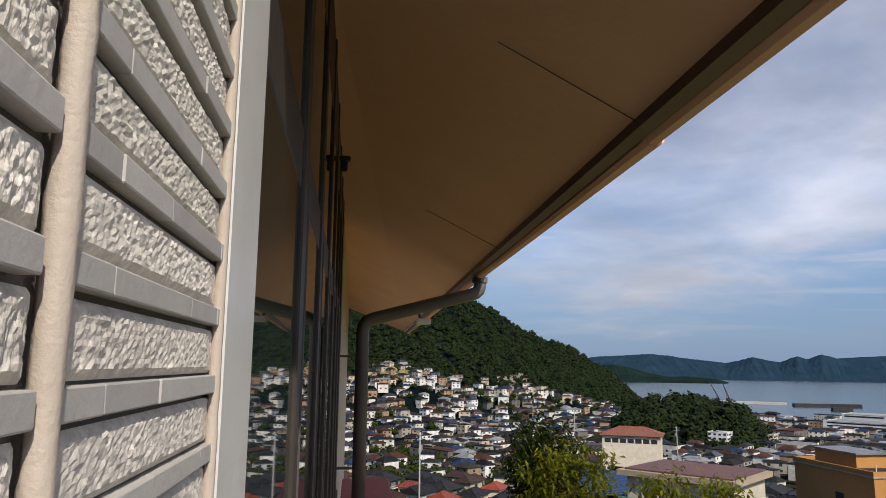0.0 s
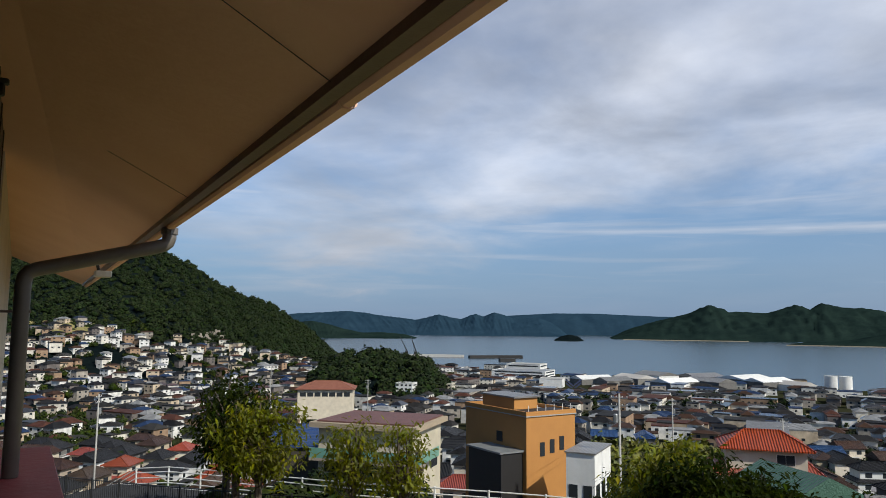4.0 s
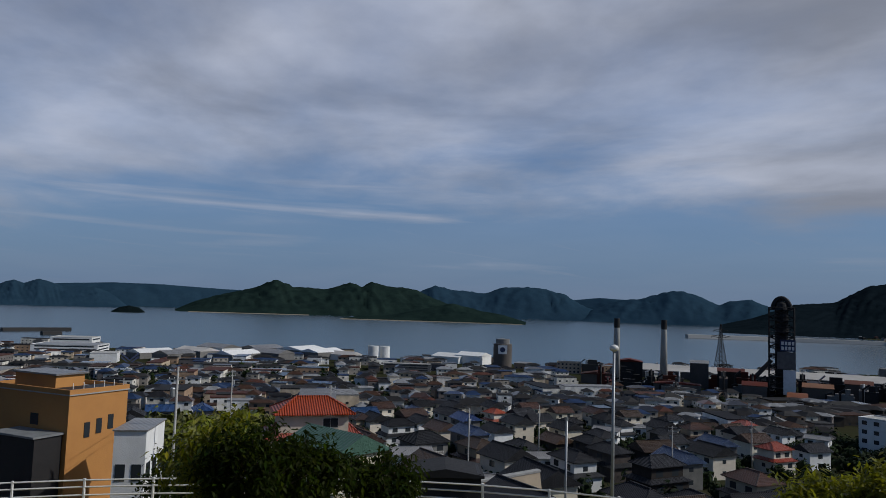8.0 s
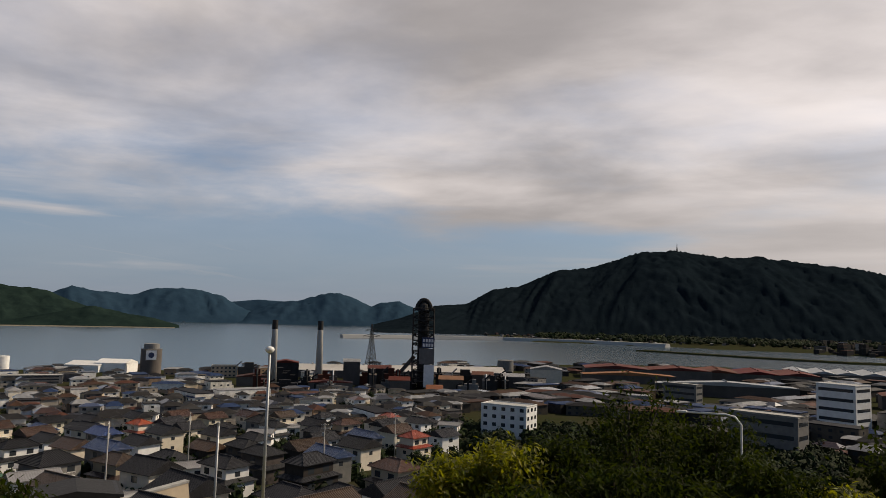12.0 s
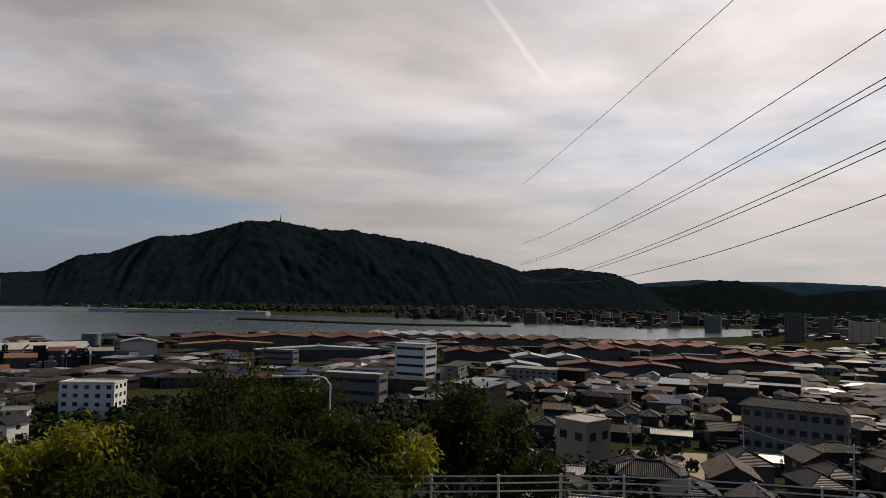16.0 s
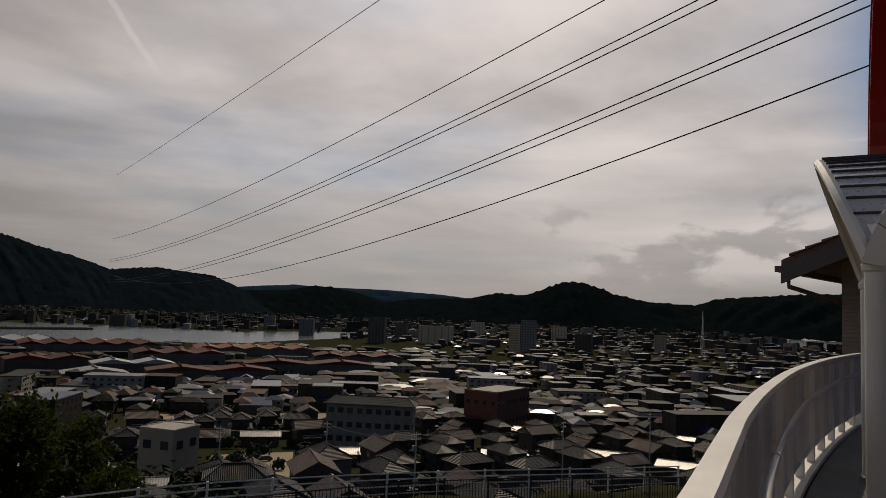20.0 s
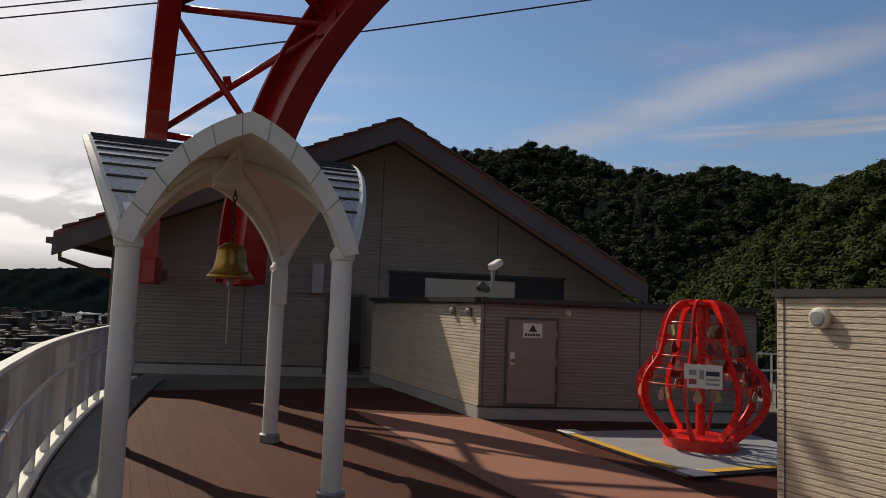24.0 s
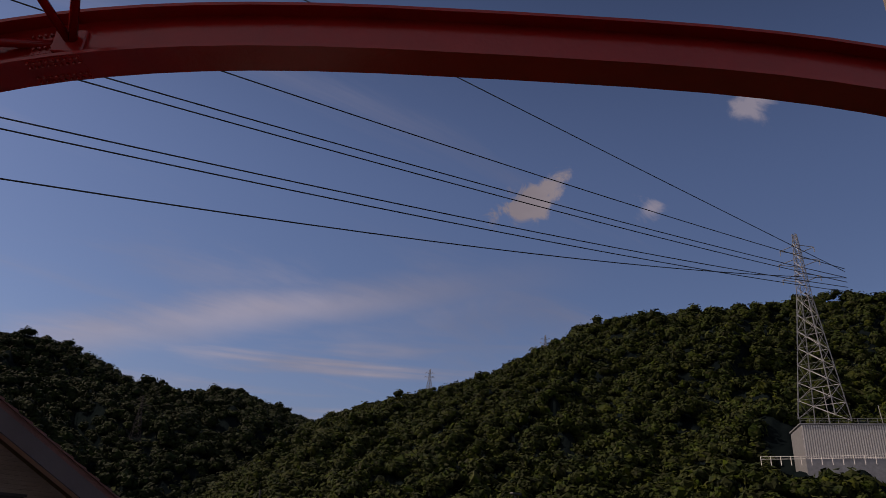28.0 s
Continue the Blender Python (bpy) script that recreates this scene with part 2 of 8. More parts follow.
# ---- materials ----
def mat(name, a, b=None, scale=3.0, rough=0.7, bump=0.15, metal=0.0, fine=9.0, vary=0.0, stretch=(1, 1, 1), spec=0.5,
        island=False, lines=None, speck=0.35, world=False):
    """A surface of two tones: broad stains, fine grain and relief. lines=(axis, pitch, depth): grooves along an axis in metres."""
    b = b or tuple(c * 0.7 for c in a)
    m = bpy.data.materials.new(name)
    m.use_nodes = True
    nt = m.node_tree
    N, L = nt.nodes, nt.links
    p = N["Principled BSDF"]
    p.inputs["Roughness"].default_value, p.inputs["Metallic"].default_value = rough, metal
    p.inputs["Specular IOR Level"].default_value = spec
    tc = N.new("ShaderNodeTexCoord")
    src = tc.outputs["Object"]
    if world:
        src = N.new("ShaderNodeNewGeometry").outputs["Position"]
    mp = N.new("ShaderNodeMapping")
    mp.inputs["Scale"].default_value = stretch
    L.new(src, mp.inputs[0])

    def nz(s, d):
        n = N.new("ShaderNodeTexNoise")
        n.inputs["Scale"].default_value, n.inputs["Detail"].default_value, n.inputs["Roughness"].default_value = s, d, 0.6
        L.new(mp.outputs[0], n.inputs["Vector"])
        return n.outputs["Fac"]

    def mth(op, u, v, w=None):
        n = N.new("ShaderNodeMath")
        n.operation = op
        for i, q in enumerate((u, v, w)):
            if q is None:
                continue
            if isinstance(q, (int, float)):
                n.inputs[i].default_value = q
            else:
                L.new(q, n.inputs[i])
        return n.outputs[0]

    big, small = nz(scale, 4), nz(scale * fine, 3)
    f = mth("MULTIPLY_ADD", small, speck, mth("MULTIPLY_ADD", big, 2.2, -0.6 - speck / 2))
    cl = N.new("ShaderNodeClamp")
    L.new(f, cl.inputs[0])
    mix = N.new("ShaderNodeMix")
    mix.data_type = "RGBA"
    L.new(cl.outputs[0], mix.inputs[0])
    mix.inputs[6].default_value, mix.inputs[7].default_value = (*b, 1), (*a, 1)
    col = mix.outputs[2]
    if vary:
        r = N.new("ShaderNodeNewGeometry").outputs["Random Per Island"] if island else N.new("ShaderNodeObjectInfo").outputs["Random"]
        hs = N.new("ShaderNodeHueSaturation")
        L.new(mth("MULTIPLY_ADD", r, 2 * vary, 1 - vary), hs.inputs["Value"])
        L.new(mth("MULTIPLY_ADD", mth("FRACT", mth("MULTIPLY", r, 7.31), 0), vary * 0.12, 0.5 - vary * 0.06), hs.inputs["Hue"])
        L.new(mth("MULTIPLY_ADD", mth("FRACT", mth("MULTIPLY", r, 3.77), 0), vary, 1 - vary / 2), hs.inputs["Saturation"])
        L.new(col, hs.inputs["Color"])
        col = hs.outputs[0]
    L.new(col, p.inputs["Base Color"])
    L.new(mth("MULTIPLY_ADD", small, 0.3 * rough, rough * 0.85), p.inputs["Roughness"])
    h = mth("MULTIPLY_ADD", big, 0.4, small)
    if lines:
        axis, pitch, depth = lines
        sp = N.new("ShaderNodeSeparateXYZ")
        L.new(src, sp.inputs[0])
        w = mth("SINE", mth("MULTIPLY", sp.outputs[axis], 2 * math.pi / pitch), 0)
        h = mth("MULTIPLY_ADD", w, depth, h)
    if bump:
        bp = N.new("ShaderNodeBump")
        bp.inputs["Strength"].default_value, bp.inputs["Distance"].default_value = min(1.0, bump), min(0.5, 0.12 / scale) if scale > 1 else 0.5
        L.new(h, bp.inputs["Height"])
        L.new(bp.outputs[0], p.inputs["Normal"])
    return m


def glass(name, tint=(0.02, 0.03, 0.03), rough=0.02):
    m = bpy.data.materials.new(name)
    m.use_nodes = True
    p = m.node_tree.nodes["Principled BSDF"]
    p.inputs["Base Color"].default_value = (*tint, 1)
    p.inputs["Roughness"].default_value, p.inputs["IOR"].default_value = rough, 1.33
    return m


GROUND = mat("hillside_soil_and_grass", (0.024, 0.031, 0.012), (0.040, 0.036, 0.022), 0.05, 0.95, 0.4, fine=12, world=True, spec=0.0)
SEA = mat("sea_water", (0.020, 0.045, 0.06), (0.015, 0.038, 0.052), 0.004, 0.20, 0.012, fine=12, world=True, spec=0.5)
# Near-black base: the canopy's inner shade is put into the colour.
WOODS = mat("shaded_woodland_canopy", (0.008, 0.013, 0.013), (0.004, 0.007, 0.008), 0.03, 0.95, 1.0, fine=8, world=True, speck=1.0, spec=0.0)
# Blue distance haze is put into the colours of the next two woodlands.
HAZEWOODS_FAR = mat("distant_haze_woodland", (0.024, 0.050, 0.075), (0.016, 0.036, 0.058), 0.008, 1.0, 1.0, fine=9, world=True, speck=0.9, spec=0.0)
HAZEWOODS_MID = mat("mountain_haze_woodland", (0.010, 0.016, 0.020), (0.005, 0.009, 0.012), 0.012, 1.0, 1.0, fine=9, world=True, speck=1.0, spec=0.0)
# Lighter crown copy for sunlit slopes: their sunlight is put into the colour.
CROWN = mat("sunlit_tree_crown", (0.040, 0.054, 0.007), (0.007, 0.014, 0.003), 0.22, 0.85, 0.3, fine=7, vary=0.4, island=True, world=True, speck=1.2, spec=0.15)
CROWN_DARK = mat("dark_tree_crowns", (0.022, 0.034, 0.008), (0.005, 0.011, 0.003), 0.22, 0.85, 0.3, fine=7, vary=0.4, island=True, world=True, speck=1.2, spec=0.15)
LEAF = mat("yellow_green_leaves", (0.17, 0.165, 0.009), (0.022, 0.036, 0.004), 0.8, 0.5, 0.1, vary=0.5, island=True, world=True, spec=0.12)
# Leaf copy for backlit trees: their shade is put into the dark green.
LEAF_SHADE = mat("shade_dark_green_leaves", (0.030, 0.042, 0.005), (0.004, 0.009, 0.002), 0.8, 0.7, 0.1, vary=0.5, island=True, world=True, spec=0.04)
BARK = mat("bark", (0.12, 0.09, 0.06), (0.06, 0.045, 0.035), 6, 0.9, 0.6, stretch=(1, 1, 0.2))
ASPHALT = mat("asphalt", (0.055, 0.055, 0.056), (0.04, 0.04, 0.042), 0.6, 0.9, 0.3, fine=30, spec=0.12)
DIRT = mat("bare_earth", (0.33, 0.27, 0.19), (0.24, 0.2, 0.14), 0.08, 0.95, 0.3, fine=20, world=True, spec=0.12)
CONCRETE = mat("concrete", (0.42, 0.41, 0.38), (0.30, 0.29, 0.27), 0.9, 0.85, 0.25, fine=14, spec=0.12)
WHITEPAINT = mat("white_paint", (0.78, 0.76, 0.70), (0.66, 0.63, 0.57), 1.6, 0.45, 0.06)
WHITESTEEL = mat("white_enamelled_steel", (0.76, 0.75, 0.72), (0.62, 0.60, 0.55), 2.2, 0.35, 0.05)
SILVER = mat("white_metal_sheet", (0.72, 0.73, 0.74), (0.55, 0.56, 0.57), 2.0, 0.28, 0.05, metal=0.35)
REDSTEEL = mat("red_painted_steel", (0.34, 0.011, 0.009), (0.26, 0.009, 0.008), 1.2, 0.20, 0.05)
PEARRED = mat("bright_red_enamel", (0.70, 0.020, 0.015), (0.55, 0.015, 0.012), 2.0, 0.28, 0.05)
REDROOF = mat("red_coated_ledge", (0.36, 0.075, 0.075), (0.28, 0.055, 0.055), 1.1, 0.5, 0.1)
DECK = mat("red_brown_deck_boards", (0.078, 0.022, 0.013), (0.060, 0.017, 0.010), 1.5, 0.78, 0.03, vary=0.08, spec=0.2, fine=14)
DECKPATH = mat("pale_red_paving", (0.28, 0.115, 0.075), (0.23, 0.095, 0.062), 1.2, 0.8, 0.05, fine=18)
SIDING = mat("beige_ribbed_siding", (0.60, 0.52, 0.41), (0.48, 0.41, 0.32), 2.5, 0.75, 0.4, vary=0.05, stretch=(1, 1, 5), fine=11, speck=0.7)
# Shaded copy of the siding: the gable and front walls' shade is coloured in.
SIDING_SHADED = mat("buff_ribbed_siding_shaded", (0.32, 0.265, 0.22), (0.24, 0.20, 0.165), 2.5, 0.75, 0.4, vary=0.05, stretch=(1, 1, 5), fine=11, speck=0.7)
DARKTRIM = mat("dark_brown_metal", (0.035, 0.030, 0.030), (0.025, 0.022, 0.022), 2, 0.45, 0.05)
BARGE = mat("grey_brown_bargeboard", (0.10, 0.085, 0.085), (0.075, 0.062, 0.062), 1.5, 0.6, 0.1)
ROOFBROWN = mat("red_brown_roof_tiles", (0.17, 0.075, 0.06), (0.11, 0.05, 0.045), 1.5, 0.6, 0.4)
# Cream turned reddish: warm light from below is put into the colour.
SOFFIT = mat("cream_soffit_warm_bounce", (0.88, 0.57, 0.42), (0.78, 0.47, 0.33), 0.5, 0.8, 0.05, fine=25)
GUTTER = mat("brown_metal_gutter", (0.13, 0.075, 0.055), (0.09, 0.055, 0.04), 3, 0.4, 0.05)
PIPE = mat("grey_brown_pipe", (0.16, 0.14, 0.12), (0.11, 0.10, 0.09), 3, 0.35, 0.05)
ALU = mat("satin_aluminium", (0.72, 0.71, 0.69), (0.62, 0.61, 0.59), 4, 0.32, 0.04, metal=0.8, stretch=(1, 1, 0.1))
BRONZE = mat("dark_bronze_sash", (0.070, 0.058, 0.048), (0.048, 0.040, 0.034), 3, 0.45, 0.04, spec=0.2)
ROUGHTILE = mat("split_stone_tile", (0.74, 0.68, 0.59), (0.46, 0.42, 0.37), 60, 0.9, 0.5, fine=3.5, vary=0.10, speck=1.3)
SMOOTHTILE = mat("smooth_grey_tile", (0.50, 0.47, 0.43), (0.42, 0.395, 0.365), 25, 0.7, 0.15, fine=6, vary=0.12)
SEALANT = mat("beige_sealant", (0.50, 0.42, 0.34), (0.44, 0.37, 0.30), 20, 0.7, 0.2)
GROUT = mat("dark_grout", (0.20, 0.17, 0.14), (0.14, 0.12, 0.10), 30, 0.95, 0.3)
for m in (LEAF, LEAF_SHADE):
    m.node_tree.nodes["Principled BSDF"].inputs["Transmission Weight"].default_value = 0.0
    thin = m.node_tree.nodes.new("ShaderNodeBsdfTranslucent")
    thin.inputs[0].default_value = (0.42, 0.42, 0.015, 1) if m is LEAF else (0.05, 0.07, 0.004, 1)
    both = m.node_tree.nodes.new("ShaderNodeMixShader")
    both.inputs[0].default_value = 0.28
    m.node_tree.links.new(m.node_tree.nodes["Principled BSDF"].outputs[0], both.inputs[1])
    m.node_tree.links.new(thin.outputs[0], both.inputs[2])
    m.node_tree.links.new(both.outputs[0], m.node_tree.nodes["Material Output"].inputs[0])
GLASS = glass("dark_window_glass")
HOUSEGLASS = glass("house_window_glass", (0.03, 0.035, 0.04), 0.08)
BRASS = mat("brass", (0.44, 0.27, 0.06), (0.26, 0.145, 0.04), 5, 0.32, 0.08, metal=0.9)
BLACK = mat("black_metal", (0.02, 0.02, 0.02), (0.03, 0.03, 0.03), 3, 0.5, 0.05)
GREY = mat("grey_metal", (0.34, 0.35, 0.35), (0.24, 0.25, 0.25), 1.2, 0.45, 0.05, metal=0.4)



def palette(name, colors, rough=0.6, spec=0.5, bump=0.0, pitch=0.0, metal=0.0, patchy=False):
    """One of several plain tones for each separate piece of a joined mesh, weathered by noise."""
    m = bpy.data.materials.new(name)
    m.use_nodes = True
    N, L = m.node_tree.nodes, m.node_tree.links
    p = N["Principled BSDF"]
    p.inputs["Roughness"].default_value, p.inputs["Specular IOR Level"].default_value, p.inputs["Metallic"].default_value = rough, spec, metal
    g = N.new("ShaderNodeNewGeometry")
    r = N.new("ShaderNodeValToRGB")
    r.color_ramp.interpolation = "CONSTANT"
    e = r.color_ramp.elements
    while len(e) < len(colors):
        e.new(0.5)
    for i, c in enumerate(colors):
        e[i].position, e[i].color = i / len(colors), (*c, 1)
    L.new(g.outputs["Random Per Island"], r.inputs[0])
    n = N.new("ShaderNodeTexNoise")
    n.inputs["Scale"].default_value, n.inputs["Detail"].default_value = 0.35, 5
    L.new(g.outputs["Position"], n.inputs["Vector"])
    mr = N.new("ShaderNodeMapRange")
    mr.inputs[1].default_value, mr.inputs[2].default_value, mr.inputs[3].default_value, mr.inputs[4].default_value = 0.3, 0.7, 0.65, 1.15
    L.new(n.outputs["Fac"], mr.inputs[0])
    mx = N.new("ShaderNodeVectorMath")
    mx.operation = "SCALE"
    L.new(r.outputs[0], mx.inputs[0])
    L.new(mr.outputs[0], mx.inputs["Scale"])
    L.new(mx.outputs[0], p.inputs["Base Color"])
    if patchy:                      # a few of the pieces are of glossy sheet
        fr = N.new("ShaderNodeMath")
        fr.operation = "MULTIPLY"
        L.new(g.outputs["Random Per Island"], fr.inputs[0])
        fr.inputs[1].default_value = 17.3
        fc = N.new("ShaderNodeMath")
        fc.operation = "FRACT"
        L.new(fr.outputs[0], fc.inputs[0])
        mr2 = N.new("ShaderNodeMapRange")
        mr2.inputs[1].default_value, mr2.inputs[2].default_value, mr2.inputs[3].default_value, mr2.inputs[4].default_value = 0.10, 0.16, 0.22, rough
        L.new(fc.outputs[0], mr2.inputs[0])
        L.new(mr2.outputs[0], p.inputs["Roughness"])
        mr3 = N.new("ShaderNodeMapRange")
        mr3.inputs[1].default_value, mr3.inputs[2].default_value, mr3.inputs[3].default_value, mr3.inputs[4].default_value = 0.10, 0.16, 0.9, spec
        L.new(fc.outputs[0], mr3.inputs[0])
        L.new(mr3.outputs[0], p.inputs["Specular IOR Level"])
    return m


TOWNWALL = palette("town_walls", [(0.66, 0.62, 0.54), (0.74, 0.72, 0.68), (0.36, 0.32, 0.27), (0.78, 0.76, 0.72), (0.52, 0.42, 0.30), (0.16, 0.14, 0.13), (0.70, 0.66, 0.58), (0.34, 0.23, 0.15)], 0.85, 0.2)
# Darker copy of the wall tones: the backlit side's shade is in the colour.
CITYWALL_SHADED = palette("city_walls_shaded", [(0.085, 0.075, 0.062), (0.045, 0.040, 0.034), (0.26, 0.24, 0.22), (0.032, 0.027, 0.023), (0.07, 0.054, 0.038), (0.024, 0.022, 0.020), (0.055, 0.047, 0.040)], 0.85, 0.08)
TOWNROOF = palette("town_roofs", [(0.018, 0.018, 0.020), (0.028, 0.026, 0.025), (0.014, 0.013, 0.014), (0.055, 0.030, 0.020), (0.022, 0.021, 0.020), (0.040, 0.038, 0.036), (0.022, 0.040, 0.09), (0.08, 0.034, 0.024), (0.024, 0.023, 0.023), (0.24, 0.24, 0.24)], 0.65, 0.08, patchy=True)
TILE_GREY = mat("grey_roof_tiles", (0.030, 0.030, 0.033), (0.015, 0.015, 0.017), 0.5, 0.55, 0.5, fine=14, vary=0.35, lines=(0, 0.3, 1.6), spec=0.14)
TILE_BROWN = mat("brown_roof_tiles", (0.085, 0.048, 0.032), (0.045, 0.028, 0.022), 0.5, 0.42, 0.5, fine=14, vary=0.3, lines=(0, 0.3, 1.6), spec=0.2)
TILE_ORANGE = mat("orange_red_roof_tiles", (0.34, 0.055, 0.022), (0.24, 0.04, 0.018), 0.6, 0.42, 0.5, fine=14, vary=0.15, lines=(0, 0.3, 1.6))
TILE_TERRA = mat("faded_terracotta_tiles", (0.30, 0.12, 0.07), (0.22, 0.085, 0.05), 0.6, 0.6, 0.5, fine=14, vary=0.15, lines=(0, 0.3, 1.6), spec=0.15)
TILE_BLUE = mat("blue_roof_tiles", (0.02, 0.055, 0.18), (0.016, 0.04, 0.12), 0.6, 0.32, 0.5, fine=14, vary=0.2, lines=(0, 0.3, 1.6))
METALROOF = mat("pale_metal_roof", (0.30, 0.285, 0.265), (0.19, 0.18, 0.165), 0.4, 0.34, 0.2, fine=14, vary=0.25, lines=(0, 0.45, 0.25), metal=0.4)
PALEROOF = mat("pale_sheet_roof", (0.52, 0.49, 0.45), (0.36, 0.34, 0.31), 0.05, 0.6, 0.2, fine=14, vary=0.15, spec=0.12)
RUST = mat("rusty_red_roof", (0.13, 0.030, 0.018), (0.06, 0.022, 0.016), 0.03, 0.75, 0.3, fine=20, vary=0.25, spec=0.12)
RUST2 = mat("orange_rust_roof", (0.24, 0.09, 0.045), (0.14, 0.06, 0.035), 0.06, 0.7, 0.3, fine=20, vary=0.2, spec=0.12)
CREAM = mat("cream_render", (0.66, 0.59, 0.46), (0.52, 0.46, 0.36), 0.6, 0.85, 0.15, fine=20, vary=0.2)
# Island green shifted towards blue, with some distance haze in the colour.
HAZEWOODS_ISLE = mat("near_island_haze_woodland", (0.018, 0.032, 0.026), (0.008, 0.016, 0.015), 0.012, 1.0, 1.0, fine=9, world=True, speck=1.0, spec=0.0)
WHITE = mat("white_render", (0.76, 0.75, 0.72), (0.62, 0.61, 0.58), 0.5, 0.8, 0.1, fine=20, vary=0.12)
BEIGE = mat("beige_render", (0.42, 0.34, 0.25), (0.34, 0.28, 0.21), 0.6, 0.85, 0.15, fine=20, vary=0.2, spec=0.12)
# Dark walls mainly for backlit houses: their shade is put into the colour.
SHADEDWALL = mat("dark_shaded_walls", (0.065, 0.055, 0.045), (0.038, 0.032, 0.027), 0.5, 0.85, 0.15, fine=20, vary=0.4, spec=0.12)
GREYWALL = mat("grey_render", (0.20, 0.19, 0.175), (0.13, 0.125, 0.118), 0.5, 0.85, 0.15, fine=20, vary=0.2, spec=0.12)
ORANGE = mat("orange_render", (0.47, 0.22, 0.055), (0.40, 0.18, 0.048), 0.3, 0.8, 0.1, fine=25)
BLACKWALL = mat("black_cladding", (0.018, 0.016, 0.016), (0.012, 0.011, 0.011), 0.8, 0.6, 0.1, fine=20)
DARKSTEEL = mat("dark_steel", (0.035, 0.033, 0.032), (0.022, 0.021, 0.02), 0.3, 0.6, 0.1, spec=0.12)
SHEETWALL = mat("weathered_sheet_wall", (0.12, 0.105, 0.09), (0.07, 0.06, 0.052), 0.08, 0.8, 0.2, fine=20, vary=0.3, spec=0.12)
# Less green than grass, to keep the soffit's bounce light warm.
LAWN = mat("short_dry_lawn", (0.28, 0.235, 0.11), (0.19, 0.18, 0.07), 0.3, 0.95, 0.3, fine=25, world=True, spec=0.0)
BAMBOO = mat("bamboo_leaves", (0.17, 0.17, 0.035), (0.09, 0.10, 0.025), 0.25, 0.8, 1.0, fine=9, vary=0.4, island=True, world=True, speck=1.2, spec=0.15)
LOGOBLUE = mat("dark_blue_paint", (0.02, 0.03, 0.08), (0.018, 0.026, 0.07), 1, 0.6, 0.05)
GREENGLASS = mat("green_tinted_panel", (0.16, 0.34, 0.27), (0.13, 0.28, 0.22), 1, 0.3, 0.02)
CARPAINT = [mat("car_paint_" + n, c, None, 2, 0.25, 0.0) for n, c in (("white", (0.7, 0.7, 0.7)), ("silver", (0.4, 0.41, 0.42)), ("black", (0.02, 0.02, 0.022)), ("blue", (0.04, 0.07, 0.2)), ("red", (0.3, 0.02, 0.02)))]
RUBBER = mat("rubber", (0.02, 0.02, 0.02), (0.015, 0.015, 0.015), 5, 0.8, 0.1)

# ---- mesh helpers ----
class Mesh:
    def __init__(self):
        self.v, self.f = [], []

    def add(self, verts, faces):
        n = len(self.v)
        self.v.extend(tuple(p) for p in verts)
        self.f.extend(tuple(i + n for i in f) for f in faces)
        return self

    def box(self, lo, hi, m=None, c=0.0):
        """A box; c: chamfer of its long edges."""
        (x0, y0, z0), (x1, y1, z1) = lo, hi
        if c:
            def ring(z, k):
                return [(x0 + c + k, y0 + k, z), (x1 - c - k, y0 + k, z), (x1 - k, y0 + c + k, z), (x1 - k, y1 - c - k, z),
                        (x1 - c - k, y1 - k, z), (x0 + c + k, y1 - k, z), (x0 + k, y1 - c - k, z), (x0 + k, y0 + c + k, z)]
            rings = ring(z0, c * 0.6) + ring(z0 + c, 0) + ring(z1 - c, 0) + ring(z1, c * 0.6)
            fs = [tuple(range(7, -1, -1)), tuple(range(24, 32))]
            for r in range(3):
                for i in range(8):
                    j = (i + 1) % 8
                    fs.append((8 * r + i, 8 * r + j, 8 * r + 8 + j, 8 * r + 8 + i))
            vs = rings
        else:
            vs = [(x0, y0, z0), (x1, y0, z0), (x1, y1, z0), (x0, y1, z0), (x0, y0, z1), (x1, y0, z1), (x1, y1, z1), (x0, y1, z1)]
            fs = [(3, 2, 1, 0), (4, 5, 6, 7), (0, 1, 5, 4), (1, 2, 6, 5), (2, 3, 7, 6), (3, 0, 4, 7)]
        if m is not None:
            vs = [m @ Vector(p) for p in vs]
        return self.add(vs, fs)

    def tube(self, pts, r, n=10, close=True):
        """A round tube along points; r: one radius or one for each point."""
        pts = [Vector(p) for p in pts]
        rs = r if isinstance(r, (list, tuple)) else [r] * len(pts)
        rings, side = [], None
        for i, p in enumerate(pts):
            d = (pts[min(i + 1, len(pts) - 1)] - pts[max(i - 1, 0)]).normalized()
            if side is None:
                side = d.cross(Vector((0, 0, 1)) if abs(d.z) < 0.9 else Vector((1, 0, 0))).normalized()
            side = (side - d * side.dot(d)).normalized()
            up = d.cross(side)
            rings.append([p + (side * math.cos(a) + up * math.sin(a)) * rs[i] for a in (2 * math.pi * k / n for k in range(n))])
        return self.rings(rings, close)

    def rings(self, rings, close=True):
        n = len(rings[0])
        fs = []
        for r in range(len(rings) - 1):
            for i in range(n):
                j = (i + 1) % n
                fs.append((n * r + i, n * r + j, n * r + n + j, n * r + n + i))
        if close:
            fs += [tuple(range(n - 1, -1, -1)), tuple(range(n * (len(rings) - 1), n * len(rings)))]
        return self.add([p for r in rings for p in r], fs)

    def sweep(self, pts, prof, up=(0, 0, 1), close=True):
        """A profile of (side, up) offsets swept along points, kept upright."""
        pts = [Vector(p) for p in pts]
        up = Vector(up)
        rings = []
        for i, p in enumerate(pts):
            d = (pts[min(i + 1, len(pts) - 1)] - pts[max(i - 1, 0)]).normalized()
            s = d.cross(up).normalized()
            u = s.cross(d)
